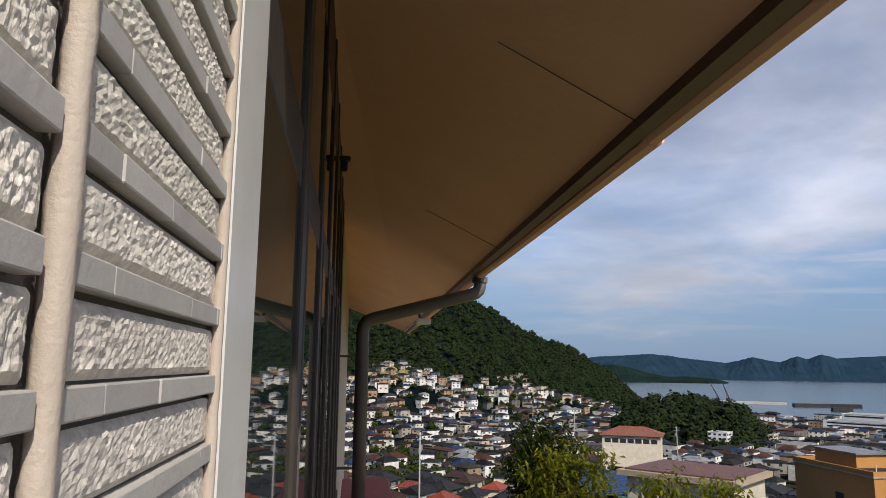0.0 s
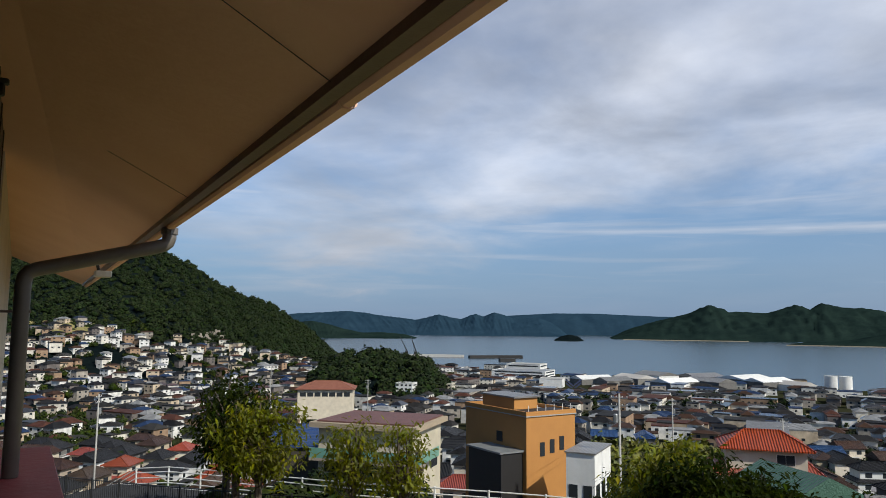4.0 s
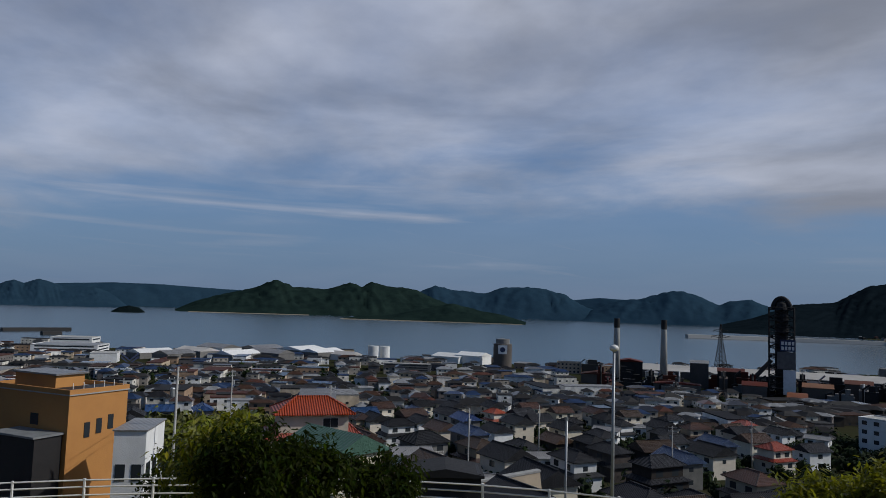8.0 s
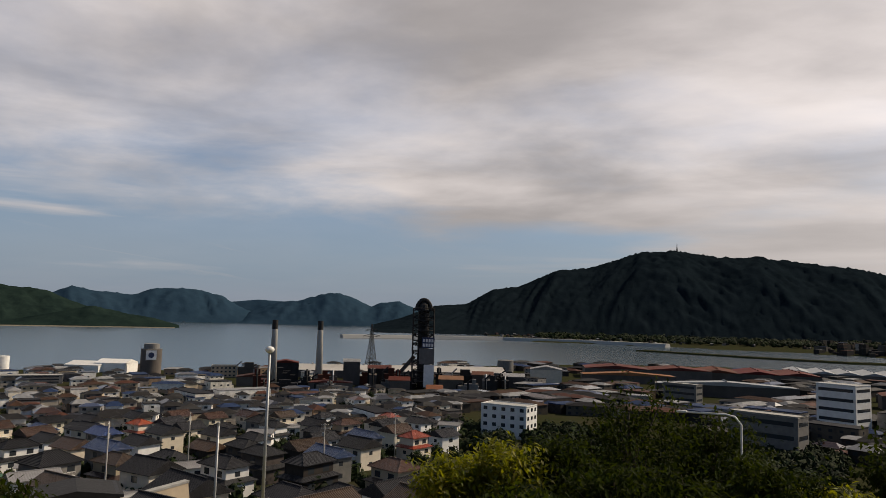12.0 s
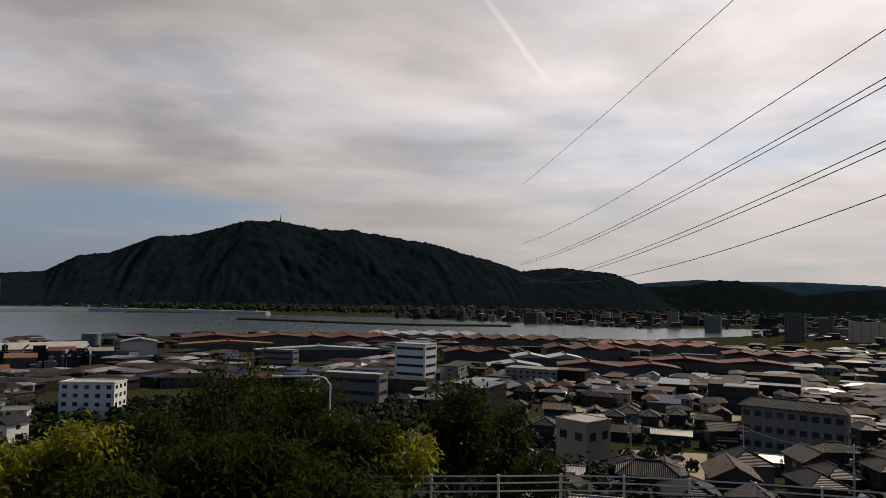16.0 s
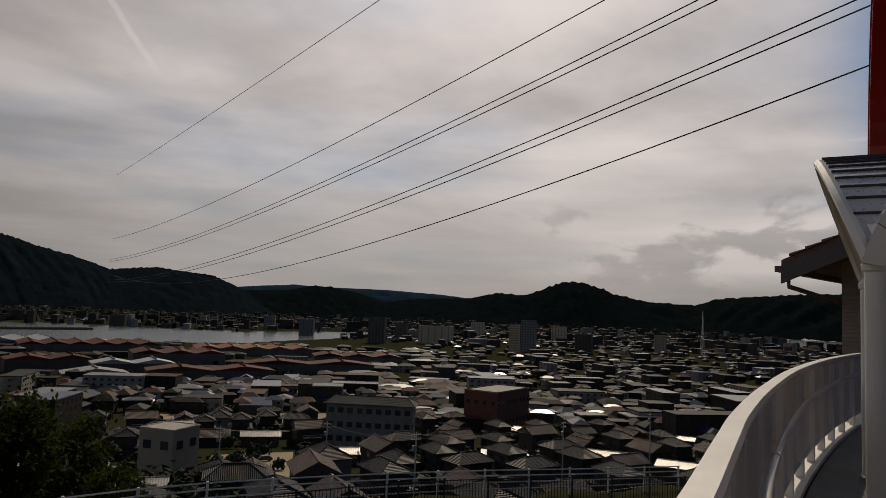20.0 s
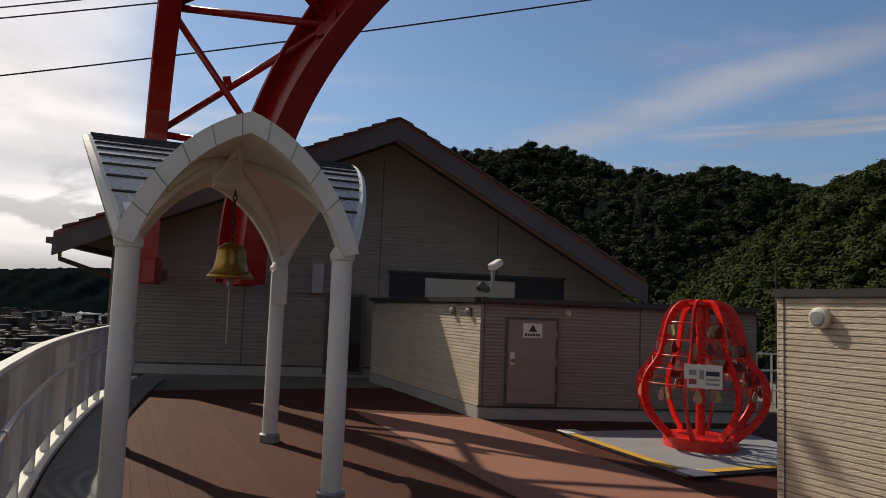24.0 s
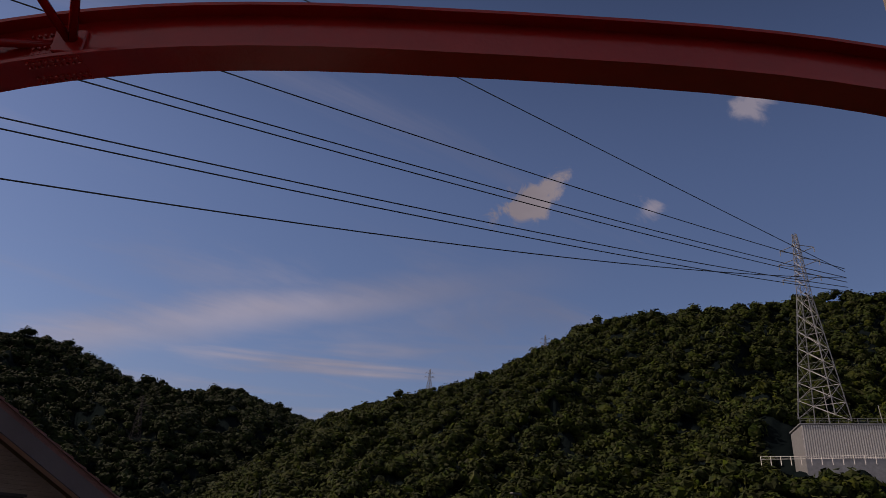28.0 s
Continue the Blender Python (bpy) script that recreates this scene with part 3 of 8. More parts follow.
            rings.append([p + s * a + u * b for a, b in prof])
        return self.rings(rings, close)

    def prism(self, poly, z0, z1, m=None):
        n = len(poly)
        vs = [(x, y, z0) for x, y in poly] + [(x, y, z1) for x, y in poly]
        if m is not None:
            vs = [m @ Vector(p) for p in vs]
        return self.add(vs, [tuple(range(n - 1, -1, -1)), tuple(range(n, 2 * n))] + [(i, (i + 1) % n, n + (i + 1) % n, n + i) for i in range(n)])

    def lathe(self, prof, n=24, m=None):
        rings = [[Vector((r * math.cos(2 * math.pi * k / n), r * math.sin(2 * math.pi * k / n), z)) for k in range(n)] for r, z in prof]
        if m is not None:
            rings = [[m @ p for p in r] for r in rings]
        return self.rings(rings)

    def data(self, name, material, smooth=False):
        me = bpy.data.meshes.new(name)
        me.from_pydata(self.v, [], self.f)
        me.materials.append(material)
        if smooth:
            me.shade_smooth()
        me.update()
        return me


def part(name, mesh, material, parent=None, label="", smooth=False):
    ob = new(name, mesh.data(name, material, smooth))
    if parent is not None:
        ob.parent = parent
    return tagged(ob, label) if label else ob


def thing(name, label, category, at=(0, 0, 0), turn=0.0, group="", kind=""):
    ob = new(name)
    ob.empty_display_size = 0.2
    ob.matrix_basis = pose(*at, 0, 0, turn)
    return tagged(ob, label, category, group, kind)


def solo(name, mesh, material, label, category="", kind="", smooth=False, group=""):
    return tagged(part(name, mesh, material, smooth=smooth), label, category, group, kind)


def pol(az, d, z=0.0):
    a = radians(az)
    return Vector((-math.sin(a) * d, math.cos(a) * d, z))


def height(d, el):
    return EYE + d * math.tan(radians(el))


def lerp(table, x):
    return float(np.interp(x, [p[0] for p in table], [p[1] for p in table]))

# ---- land, sea and hills ----
SEA_Z = -62.0
SLOPE = [(0, -4.2), (22, -5.2), (33, -6.3), (40, -6.8), (47, -12), (60, -20), (80, -26), (100, -29.5), (150, -35.5), (200, -40), (300, -48), (450, -54.5),
         (650, -58.5), (1200, -59.5), (5000, -60)]
COAST = [(-122, 1500), (-116, 1250), (-111, 1080), (-106, 1080), (-98, 1110), (-87, 1120), (-78, 1060), (-72, 960), (-61, 880), (-52, 840), (-47, 770), (-30, 830), (-18, 840), (-4, 1020), (5, 1180), (30, 1500), (70, 2500)]
BANK = [(-152, 44), (-147, 40), (-133, 32), (-120, 28.2), (-108, 26.4), (-100, 25), (-60, 24.6), (-40, 25.8), (-18, 27.4), (-8, 29), (2, 31)]   # where the roadside bank breaks off
HARBOUR_BACK = [(-122, 1830), (-112, 1560), (-104, 1700), (-90, 1900), (-72, 2050), (-66, 2900)]


def ground_z(x, y):
    d = math.hypot(x, y)
    az = -math.degrees(math.atan2(x, y))
    if az > 110:
        az -= 360
    z = lerp(SLOPE, d)
    fall = max(0.0, min(1.0, (az + 152) / 6.0, (-1 - az) / 7.0))
    edge = lerp(BANK, az)
    if fall > 0 and edge < d < 84:
        z -= fall * min(4.2, (d - edge) * 0.5) * min(1.0, (84 - d) / 24)
    back = max(0.0, min(1.0, (-150 - az) / 14.0)) if az < 0 else max(0.0, min(1.0, (az - 30) / 15.0))
    if back > 0:
        z = z * (1 - back) + back * (-4.0 - 0.03 * d)
    z += 0.6 * min(1, d / 80) * noise.noise((x / 40, y / 40, 0)) * (0 if 20 < d < 48 else 1)
    if -121.5 < az < 95:
        c = lerp(COAST, az)
        if d > c and not (az < -66 and d > lerp(HARBOUR_BACK, az)):
            z = min(z, SEA_Z - min(6.0, 0.05 * (d - c) + 0.5))
    return z


def land():
    rings = [0.5, 6, 12, 18, 22, 26, 30, 34, 38, 42, 47, 53, 60, 70, 80, 90] + [100 + 12 * i for i in range(18)] + [320 + 20 * i for i in range(62)]
    rings += [1580 + 60 * i for i in range(12)] + [2300 + 200 * i for i in range(14)]
    steps = 300
    m = Mesh()
    vs = []
    for d in rings:
        for k in range(steps):
            p = pol(k * 360 / steps, d)
            vs.append((p.x, p.y, ground_z(p.x, p.y)))
    fs = []
    for r in range(len(rings) - 1):
        for k in range(steps):
            j = (k + 1) % steps
            fs.append((r * steps + k, (r + 1) * steps + k, (r + 1) * steps + j, r * steps + j))
    m.add(vs, [f[::-1] for f in fs])
    solo("ground", m, GROUND, "grassy hillside falling to the town and the shore", kind="structure", smooth=True)
    w = Mesh()
    n = 120
    w.add([(0, 0, SEA_Z)] + [tuple(pol(k * 360 / n, 4950, SEA_Z)) for k in range(n)], [(0, 1 + k, 1 + (k + 1) % n) for k in range(n)])
    solo("water", w, SEA, "calm grey-blue sea between wooded islands", kind="structure")


land()


def hill(name, label, ridge, foot, crest, foot_z, material, rough=0.04, az_step=0.25, rows=26, lump=0.0, back=1.25, seed=1.0, power=None, drop=0.0):
    """A wooded range: its crest line (azimuth, elevation), foot and crest distances. Returns a function that gives a place on its front slope."""
    a0, a1 = ridge[0][0], ridge[-1][0]
    lo, hi = min(a0, a1), max(a0, a1)
    prof = sorted(ridge)
    n = int((hi - lo) / az_step) + 2

    def place(az, t):
        c = crest if not callable(crest) else crest(az)
        f = foot if not callable(foot) else foot(az)
        top = height(c, lerp(prof, az) - drop)
        if t <= 1:
            d = f + (c - f) * t
            z = foot_z + (top - foot_z) * (t ** power if power else 0.25 * t + 0.75 * (1 - (1 - t) ** 1.5))
        else:
            d = c + (c - f) * (t - 1)
            z = top - (top - foot_z) * (t - 1) * 1.3
        p = pol(az, d, z)
        s = max(8.0, (top - foot_z))
        g = math.sin(min(1, t) * math.pi) * rough * s * 2.5
        p.z += g * noise.fractal((p.x / s / 0.9 * 1.0, p.y / s / 0.9, seed), 0.9, 2.0, 5)
        p.z += lump * s * 0.05 * noise.fractal((p.x / s * 9, p.y / s * 9, seed + 3), 0.7, 2.0, 3)
        return p

    m = Mesh()
    ts = [i / (rows - 1) * back for i in range(rows)]
    for i in range(n):
        az = lo + (hi - lo) * i / (n - 1)
        m.v.extend(tuple(place(az, t)) for t in ts)
    for i in range(n - 1):
        for r in range(rows - 1):
            m.f.append((i * rows + r, i * rows + r + 1, (i + 1) * rows + r + 1, (i + 1) * rows + r))
    solo(name, m, material, label, "hill", kind="structure", smooth=True)
    return place


place_l = hill("hill_by_the_town", "steep hill densely wooded in dark green", [(33, 3.0), (27, 5.2), (22.5, 6.3), (19.1, 5.9), (16.9, 5.1), (15.6, 4.5), (13.8, 3.2), (12, 2.4), (10.2, 1.9), (8.4, 0.8), (6.5, -0.5), (5.1, -1.8), (4.0, -2.6)],
               480, 1150, -56, WOODS, lump=0.6, power=1.9, drop=0.3)
place_n = hill("wooded_knoll", "low wooded knoll among the houses", [(7, -5), (5.8, -3.4), (3.8, -2.6), (0.6, -2.4), (-2.5, -3.0), (-3.8, -4.3), (-4.9, -5.6)], 560, 640, -57, WOODS, lump=1.0)
hill("far_range_west", "distant haze-tinted blue-green wooded range across the water", [(14, 0.3), (9.5, 0.5), (7.7, 0.72), (5.2, 0.85), (3.7, 0.96), (2.2, 0.8), (1.08, 0.62), (-0.6, 0.45), (-1.7, 0.3), (-2.6, 0.5), (-3.5, 0.75), (-4.4, 0.55), (-5.3, 0.38), (-5.9, 0.62), (-6.44, 0.82), (-7.1, 0.62), (-8.0, 0.95), (-8.7, 0.78), (-9.5, 0.48), (-11.6, 0.5), (-12.4, 0.2), (-13.06, -0.2), (-13.9, -0.9)],
     3900, 4500, SEA_Z - 1, HAZEWOODS_FAR, rough=0.03, lump=0.5, az_step=0.1)
hill("near_headland", "low dark headland with pale cliffs across the water", [(13, -0.3), (9, -0.1), (6.5, 0.15), (5.2, -0.1), (4.0, -0.45), (2.5, -0.75), (1.0, -0.7), (-0.8, -0.85), (-1.8, -1.1)], 3000, 3250, SEA_Z - 1, HAZEWOODS_ISLE, lump=0.8, seed=22, az_step=0.1)
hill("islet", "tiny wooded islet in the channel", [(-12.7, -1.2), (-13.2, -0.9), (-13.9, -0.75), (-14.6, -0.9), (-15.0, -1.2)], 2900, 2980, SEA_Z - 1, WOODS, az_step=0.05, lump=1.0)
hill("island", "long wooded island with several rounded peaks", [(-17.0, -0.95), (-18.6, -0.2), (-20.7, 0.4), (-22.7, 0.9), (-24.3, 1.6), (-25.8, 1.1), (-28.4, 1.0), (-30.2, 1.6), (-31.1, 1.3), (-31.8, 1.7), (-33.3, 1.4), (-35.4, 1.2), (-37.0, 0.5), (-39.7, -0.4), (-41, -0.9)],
     3300, 3900, SEA_Z - 1, HAZEWOODS_ISLE, rough=0.06, lump=1.0, seed=4)
hill("island_spur", "low wooded spur of the island with a pale beach", [(-29.0, -1.3), (-31.5, -1.0), (-33.9, -0.8), (-35.6, -0.4), (-38.4, 0.2), (-40.6, -0.3), (-42.5, -0.6), (-44.3, -1.1)], 2750, 3000, SEA_Z - 1, HAZEWOODS_ISLE, lump=1.0, seed=6)
hill("far_range_middle", "distant haze-blue wooded range across the water", [(-33, 0.3), (-35.8, 1.1), (-36.9, 1.6), (-38.3, 1.3), (-41.0, 1.1), (-42.4, 1.6), (-44.2, 1.7), (-45.5, 1.6), (-47.3, 1.2), (-48.6, 0.4), (-50.0, -0.1), (-51, -0.75)], 4200, 4600, SEA_Z - 1, HAZEWOODS_FAR, lump=0.8, seed=8)
hill("far_range_east", "distant haze-blue wooded range with a rounded summit", [(-48.6, -0.6), (-49.3, 0.0), (-51.7, 0.9), (-53.0, 1.0), (-55.0, 1.6), (-56.3, 1.7), (-57.5, 1.3), (-58.7, 0.7), (-59.5, 1.0), (-61.0, 1.2), (-62.5, 0.5), (-65, 0.0)], 4100, 4500, SEA_Z - 1, HAZEWOODS_FAR, lump=0.8, seed=9)
hill("farthest_range", "pale haze-blue mountains on the horizon", [(-6, 0.3), (-9.1, 0.7), (-12.7, 0.9), (-15.8, 0.9), (-20.6, 0.7), (-26, 0.6), (-40, 0.4), (-48.2, 0.8), (-50.0, 1.0), (-52.1, 0.9), (-58, 0.2)], 4700, 4850, SEA_Z - 1, HAZEWOODS_FAR, lump=0.2, seed=10)
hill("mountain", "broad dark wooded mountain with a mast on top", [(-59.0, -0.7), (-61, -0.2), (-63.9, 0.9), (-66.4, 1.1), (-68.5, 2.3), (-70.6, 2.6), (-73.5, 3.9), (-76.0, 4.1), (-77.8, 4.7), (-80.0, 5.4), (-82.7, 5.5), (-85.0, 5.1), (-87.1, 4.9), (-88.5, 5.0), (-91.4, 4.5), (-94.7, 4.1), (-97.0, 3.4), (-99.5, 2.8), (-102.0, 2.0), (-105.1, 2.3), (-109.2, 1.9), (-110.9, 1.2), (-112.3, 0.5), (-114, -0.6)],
     2700, 3700, -61, HAZEWOODS_MID, rough=0.026, lump=0.55, seed=12, rows=56, az_step=0.16)
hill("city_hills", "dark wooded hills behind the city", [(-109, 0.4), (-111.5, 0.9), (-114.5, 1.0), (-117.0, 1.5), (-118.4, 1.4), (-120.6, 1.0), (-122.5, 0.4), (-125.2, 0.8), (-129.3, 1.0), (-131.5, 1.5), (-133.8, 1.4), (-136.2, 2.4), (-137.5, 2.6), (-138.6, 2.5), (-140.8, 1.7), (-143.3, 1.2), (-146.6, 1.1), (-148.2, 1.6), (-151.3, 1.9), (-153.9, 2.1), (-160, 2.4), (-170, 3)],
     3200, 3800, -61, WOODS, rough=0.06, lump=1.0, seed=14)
hill("far_range_inland", "pale haze-blue mountains beyond the city", [(-108, 0.6), (-111.5, 1.2), (-115.3, 1.5), (-118.8, 1.4), (-122.4, 1.4), (-127.0, 1.2), (-133, 0.6)], 4500, 4800, -61, HAZEWOODS_FAR, lump=0.3, seed=15)
place_j = hill("wooded_hill_behind", "tall wooded hill behind the gabled building", [(-158, 3), (-166, 8), (-172.1, 11.6), (-180.2, 12.8), (-182.2, 12.7), (-184.9, 12.9), (-186.7, 13.2), (-189.0, 13.5), (-190.8, 13.1), (-193.2, 11.8), (-195.5, 11.1), (-198.3, 10.9), (-201.0, 11.2), (-202.8, 11.4), (-205.5, 10.6), (-208.1, 9.9), (-214, 9.0), (-225, 8)],
               260, 620, -14, WOODS, rough=0.07, lump=1.0, seed=17, rows=34, drop=0.6)
place_k = hill("wooded_slope_behind", "sunlit wooded slope rising to a ridge", [(-196, 0.5), (-203.4, 5.6), (-209.4, 9.6), (-211.9, 10.9), (-215.2, 11.9), (-217.6, 12.5), (-220.8, 13.6), (-224.1, 15.0), (-226.8, 16.2), (-229.6, 17.3), (-233.7, 17.9), (-237.8, 18.1), (-242.0, 17.9), (-246.1, 17.7), (-252.3, 17.3), (-265, 17), (-285, 14), (-310, 9)],
               130, 420, -10, WOODS, rough=0.05, lump=1.0, seed=19, rows=34, drop=0.65)


def crown_shapes(count, seed, leaves=24):
    """A few crowns of unit size: a lumpy core under overlapping clumps of leaves."""
    rnd = random.Random(seed)
    out = []
    bm = bmesh.new()
    bmesh.ops.create_icosphere(bm, subdivisions=1, radius=1)
    base = [v.co.copy() for v in bm.verts]
    core = [[v.index for v in f.verts] for f in bm.faces]
    bm.free()
    faces = None
    for k in range(count):
        o = Vector((rnd.uniform(0, 50), rnd.uniform(0, 50), 0))

        def lump(c):
            return 1 + 0.5 * noise.noise(c * 1.6 + o) + 0.35 * noise.noise(c * 3.9 + o)

        vs = [c * lump(c) * 0.72 for c in base]
        fs = [list(f) for f in core]
        for q in range(leaves):
            h = 1 - 1.45 * (q + 0.5) / leaves
            a = q * 2.4 + rnd.uniform(-0.4, 0.4)
            s = math.sqrt(max(0.0, 1 - h * h))
            c = Vector((math.cos(a) * s, math.sin(a) * s, h))
            nrm = (c + Vector((rnd.uniform(-1, 1), rnd.uniform(-1, 1), rnd.uniform(-0.6, 0.9))) * 0.55).normalized()
            t1 = nrm.orthogonal().normalized()
            t1 = (t1 * math.cos(a * 3) + nrm.cross(t1) * math.sin(a * 3)).normalized()
            t2 = nrm.cross(t1)
            p = c * lump(c) * rnd.uniform(0.72, 1.0)
            w, l = rnd.uniform(0.14, 0.30), rnd.uniform(0.20, 0.38)
            n = len(vs)
            vs += [p - t1 * w * 0.5 - t2 * l * 0.8, p + t1 * w - t2 * l * 0.2 - nrm * 0.1, p + t1 * w * 0.4 + t2 * l, p - t1 * w + t2 * l * 0.3 - nrm * 0.1]
            fs += [[n, n + 1, n + 2], [n, n + 2, n + 3]]
        out.append(np.array([tuple(v) for v in vs]))
        faces = np.array(fs)
    return out, faces


def canopy(name, label, place, az_range, t_range, count, size, material, seed, squash=0.8, skip=None):
    """Many crowns side by side on a slope, joined."""
    rnd = random.Random(seed)
    shapes, faces = crown_shapes(8, seed, 34 if size < 4 else 24)
    V, F, n = [], [], 0
    for _ in range(count):
        az = rnd.uniform(*az_range)
        t = rnd.uniform(*t_range) ** 0.8
        p = place(az, t)
        if skip and skip(az, t, p):
            continue
        r = size * rnd.uniform(0.6, 1.35)
        a = rnd.uniform(0, 6.28)
        s = shapes[rnd.randrange(8)]
        ca, sa = math.cos(a) * r, math.sin(a) * r
        q = np.empty_like(s)
        q[:, 0] = s[:, 0] * ca - s[:, 1] * sa + p.x
        q[:, 1] = s[:, 0] * sa + s[:, 1] * ca + p.y
        q[:, 2] = s[:, 2] * r * squash * rnd.uniform(0.8, 1.3) + p.z + r * 0.35
        V.append(q)
        F.append(faces + n)
        n += len(s)
    me = bpy.data.meshes.new(name)
    V, F = np.concatenate(V), np.concatenate(F)
    me.from_pydata(V.tolist(), [], F.tolist())
    me.materials.append(material)
    return tagged(new(name, me), label, "trees", kind="stuff")


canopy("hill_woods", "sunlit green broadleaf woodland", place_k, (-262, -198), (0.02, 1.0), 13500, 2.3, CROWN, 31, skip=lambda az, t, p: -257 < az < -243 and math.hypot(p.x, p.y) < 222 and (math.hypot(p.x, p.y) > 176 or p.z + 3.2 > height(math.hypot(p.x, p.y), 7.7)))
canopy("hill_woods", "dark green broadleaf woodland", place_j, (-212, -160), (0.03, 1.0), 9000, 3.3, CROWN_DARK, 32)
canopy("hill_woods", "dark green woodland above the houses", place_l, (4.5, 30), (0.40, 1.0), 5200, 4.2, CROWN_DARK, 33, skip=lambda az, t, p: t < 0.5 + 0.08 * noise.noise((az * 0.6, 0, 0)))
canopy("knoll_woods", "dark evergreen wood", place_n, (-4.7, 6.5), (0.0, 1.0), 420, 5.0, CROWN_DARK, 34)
# ---- deck and its buildings ----
# the rail runs in an arc from the tiled wall round the deck to the gabled building
RAIL = [(-0.62, 1.15), (0.30, 0.95), (0.64, 0.40), (0.70, -0.35), (0.89, -1.05), (1.15, -1.62), (1.67, -2.64), (2.08, -3.46), (2.74, -4.92), (3.68, -7.22), (4.66, -10.1), (5.40, -12.8), (5.80, -14.4)]


def smooth_line(pts, step=0.1):
    """Catmull-Rom through plan points."""
    out = []
    P = [Vector((*p, 0)) for p in pts]
    P = [2 * P[0] - P[1]] + P + [2 * P[-1] - P[-2]]
    for i in range(1, len(P) - 2):
        n = max(2, int((P[i + 1] - P[i]).length / step))
        for k in range(n):
            t = k / n
            out.append(0.5 * ((2 * P[i]) + (P[i + 1] - P[i - 1]) * t + (2 * P[i - 1] - 5 * P[i] + 4 * P[i + 1] - P[i + 2]) * t * t + (3 * P[i] - P[i - 1] - 3 * P[i + 1] + P[i + 2]) * t ** 3))
    out.append(P[-2])
    return out


RAIL_LINE = smooth_line(RAIL)


def every(line, gap):
    """Points and directions along a line at even gaps."""
    acc, out = gap / 2, []
    for a, b in zip(line, line[1:]):
        l = (b - a).length
        while acc <= l:
            out.append((a.lerp(b, acc / l), (b - a).normalized()))
            acc += gap
        acc -= l
    return out


def inside(poly, x, y):
    hit = False
    for (x0, y0), (x1, y1) in zip(poly, poly[1:] + poly[:1]):
        if (y0 > y) != (y1 > y) and x < (x1 - x0) * (y - y0) / (y1 - y0) + x0:
            hit = not hit
    return hit


def floor_and_rail():
    edge = [(p.x, p.y) for p in RAIL_LINE[::4]]
    poly = edge + [(6.2, -16.4), (-9, -19), (-9, -3), (-1.4, -0.6)]
    fl = solo("floor", Mesh().prism(poly, -0.35, -0.028), GROUT, "roof deck of red-brown boards", kind="structure")
    # boards run along the deck
    u, v, wide = Vector((-0.40, 0.917, 0)), Vector((0.917, 0.40, 0)), 0.142
    for k in range(-75, 75):
        runs, start = [], None
        for i in range(-90, 130):
            p = v * k * wide + u * i * 0.15
            ok = inside(poly, p.x, p.y)
            if ok and start is None:
                start = i
            if not ok and start is not None:
                runs.append((start, i - 1))
                start = None
        for i0, i1 in runs:
            if i1 - i0 < 3:
                continue
            o = v * k * wide
            M = Matrix.Translation(o) @ Matrix((u, v, (0, 0, 1))).transposed().to_4x4()
            part("deck_board", Mesh().box((i0 * 0.15, 0.0007, -0.028), (i1 * 0.15, wide - 0.0007, 0.0), M, 0.001), DECK, fl)
    solo("deck_path", Mesh().prism([(1.05, -10.9), (-0.76, -10.75), (-2.05, -7.75), (-3.9, -3.4), (-1.95, -3.4), (-0.78, -6.35), (0.2, -8.8)][::-1], 0.001, 0.010), DECKPATH, "pale red-brown walkway strip across the deck", kind="structure")
    rail = thing("deck_railing", "white steel railing curving along the deck edge", "railing")
    up = [p + Vector((0, 0, 1.06)) for p in RAIL_LINE]
    cut = list(range(0, len(up) - 1, 20)) + [len(up) - 1]
    for i, j in zip(cut, cut[1:]):
        part("cap", Mesh().sweep(up[i:j + 1], [(-0.046, 0), (0.046, 0), (0.052, 0.03), (0.040, 0.055), (-0.040, 0.055), (-0.052, 0.03)]), WHITESTEEL, rail)
    dirs = [(b - a).normalized() for a, b in zip(RAIL_LINE, RAIL_LINE[1:])]
    dirs.append(dirs[-1])
    inn = [d.cross(Vector((0, 0, 1))) for d in dirs]
    part("handrail", Mesh().tube([p + n * 0.13 + Vector((0, 0, 0.84)) for p, n in zip(RAIL_LINE, inn)], 0.021, 10), WHITESTEEL, rail, smooth=True)
    for i in range(20, len(up), 20):
        p = RAIL_LINE[i] + inn[i] * 0.13 + Vector((0, 0, 0.84))
        part("sleeve", Mesh().tube([p - dirs[i] * 0.03, p + dirs[i] * 0.03], 0.026, 10), WHITESTEEL, rail, smooth=True)
    part("bottom_rail", Mesh().sweep([p + Vector((0, 0, 0.17)) for p in RAIL_LINE], [(-0.02, 0), (0.02, 0), (0.02, 0.03), (-0.02, 0.03)]), WHITESTEEL, rail)
    part("kerb", Mesh().sweep(RAIL_LINE, [(-0.12, -0.3), (0.10, -0.3), (0.10, 0.05), (-0.12, 0.05)]), WHITEPAINT, rail, "pale painted kerb")
    for p, d in every(RAIL_LINE, 0.95):
        a = math.degrees(math.atan2(d.y, d.x))
        M = pose(p.x, p.y, 0, 0, 0, a)
        post = part("post", Mesh().box((-0.03, -0.05, 0.05), (0.03, 0.03, 1.06), M, 0.006), WHITESTEEL, rail)
        part("bracket", Mesh().tube([M @ Vector((0, -0.05, 0.76)), M @ Vector((0, -0.12, 0.78)), M @ Vector((0, -0.13, 0.82))], 0.009, 6), WHITESTEEL, post)
        q = p + d * 0.475
        M = pose(q.x, q.y, 0, 0, 0, a)
        m = Mesh()
        n = 24
        xs = [-0.44 + 0.88 * i / n for i in range(n + 1)]
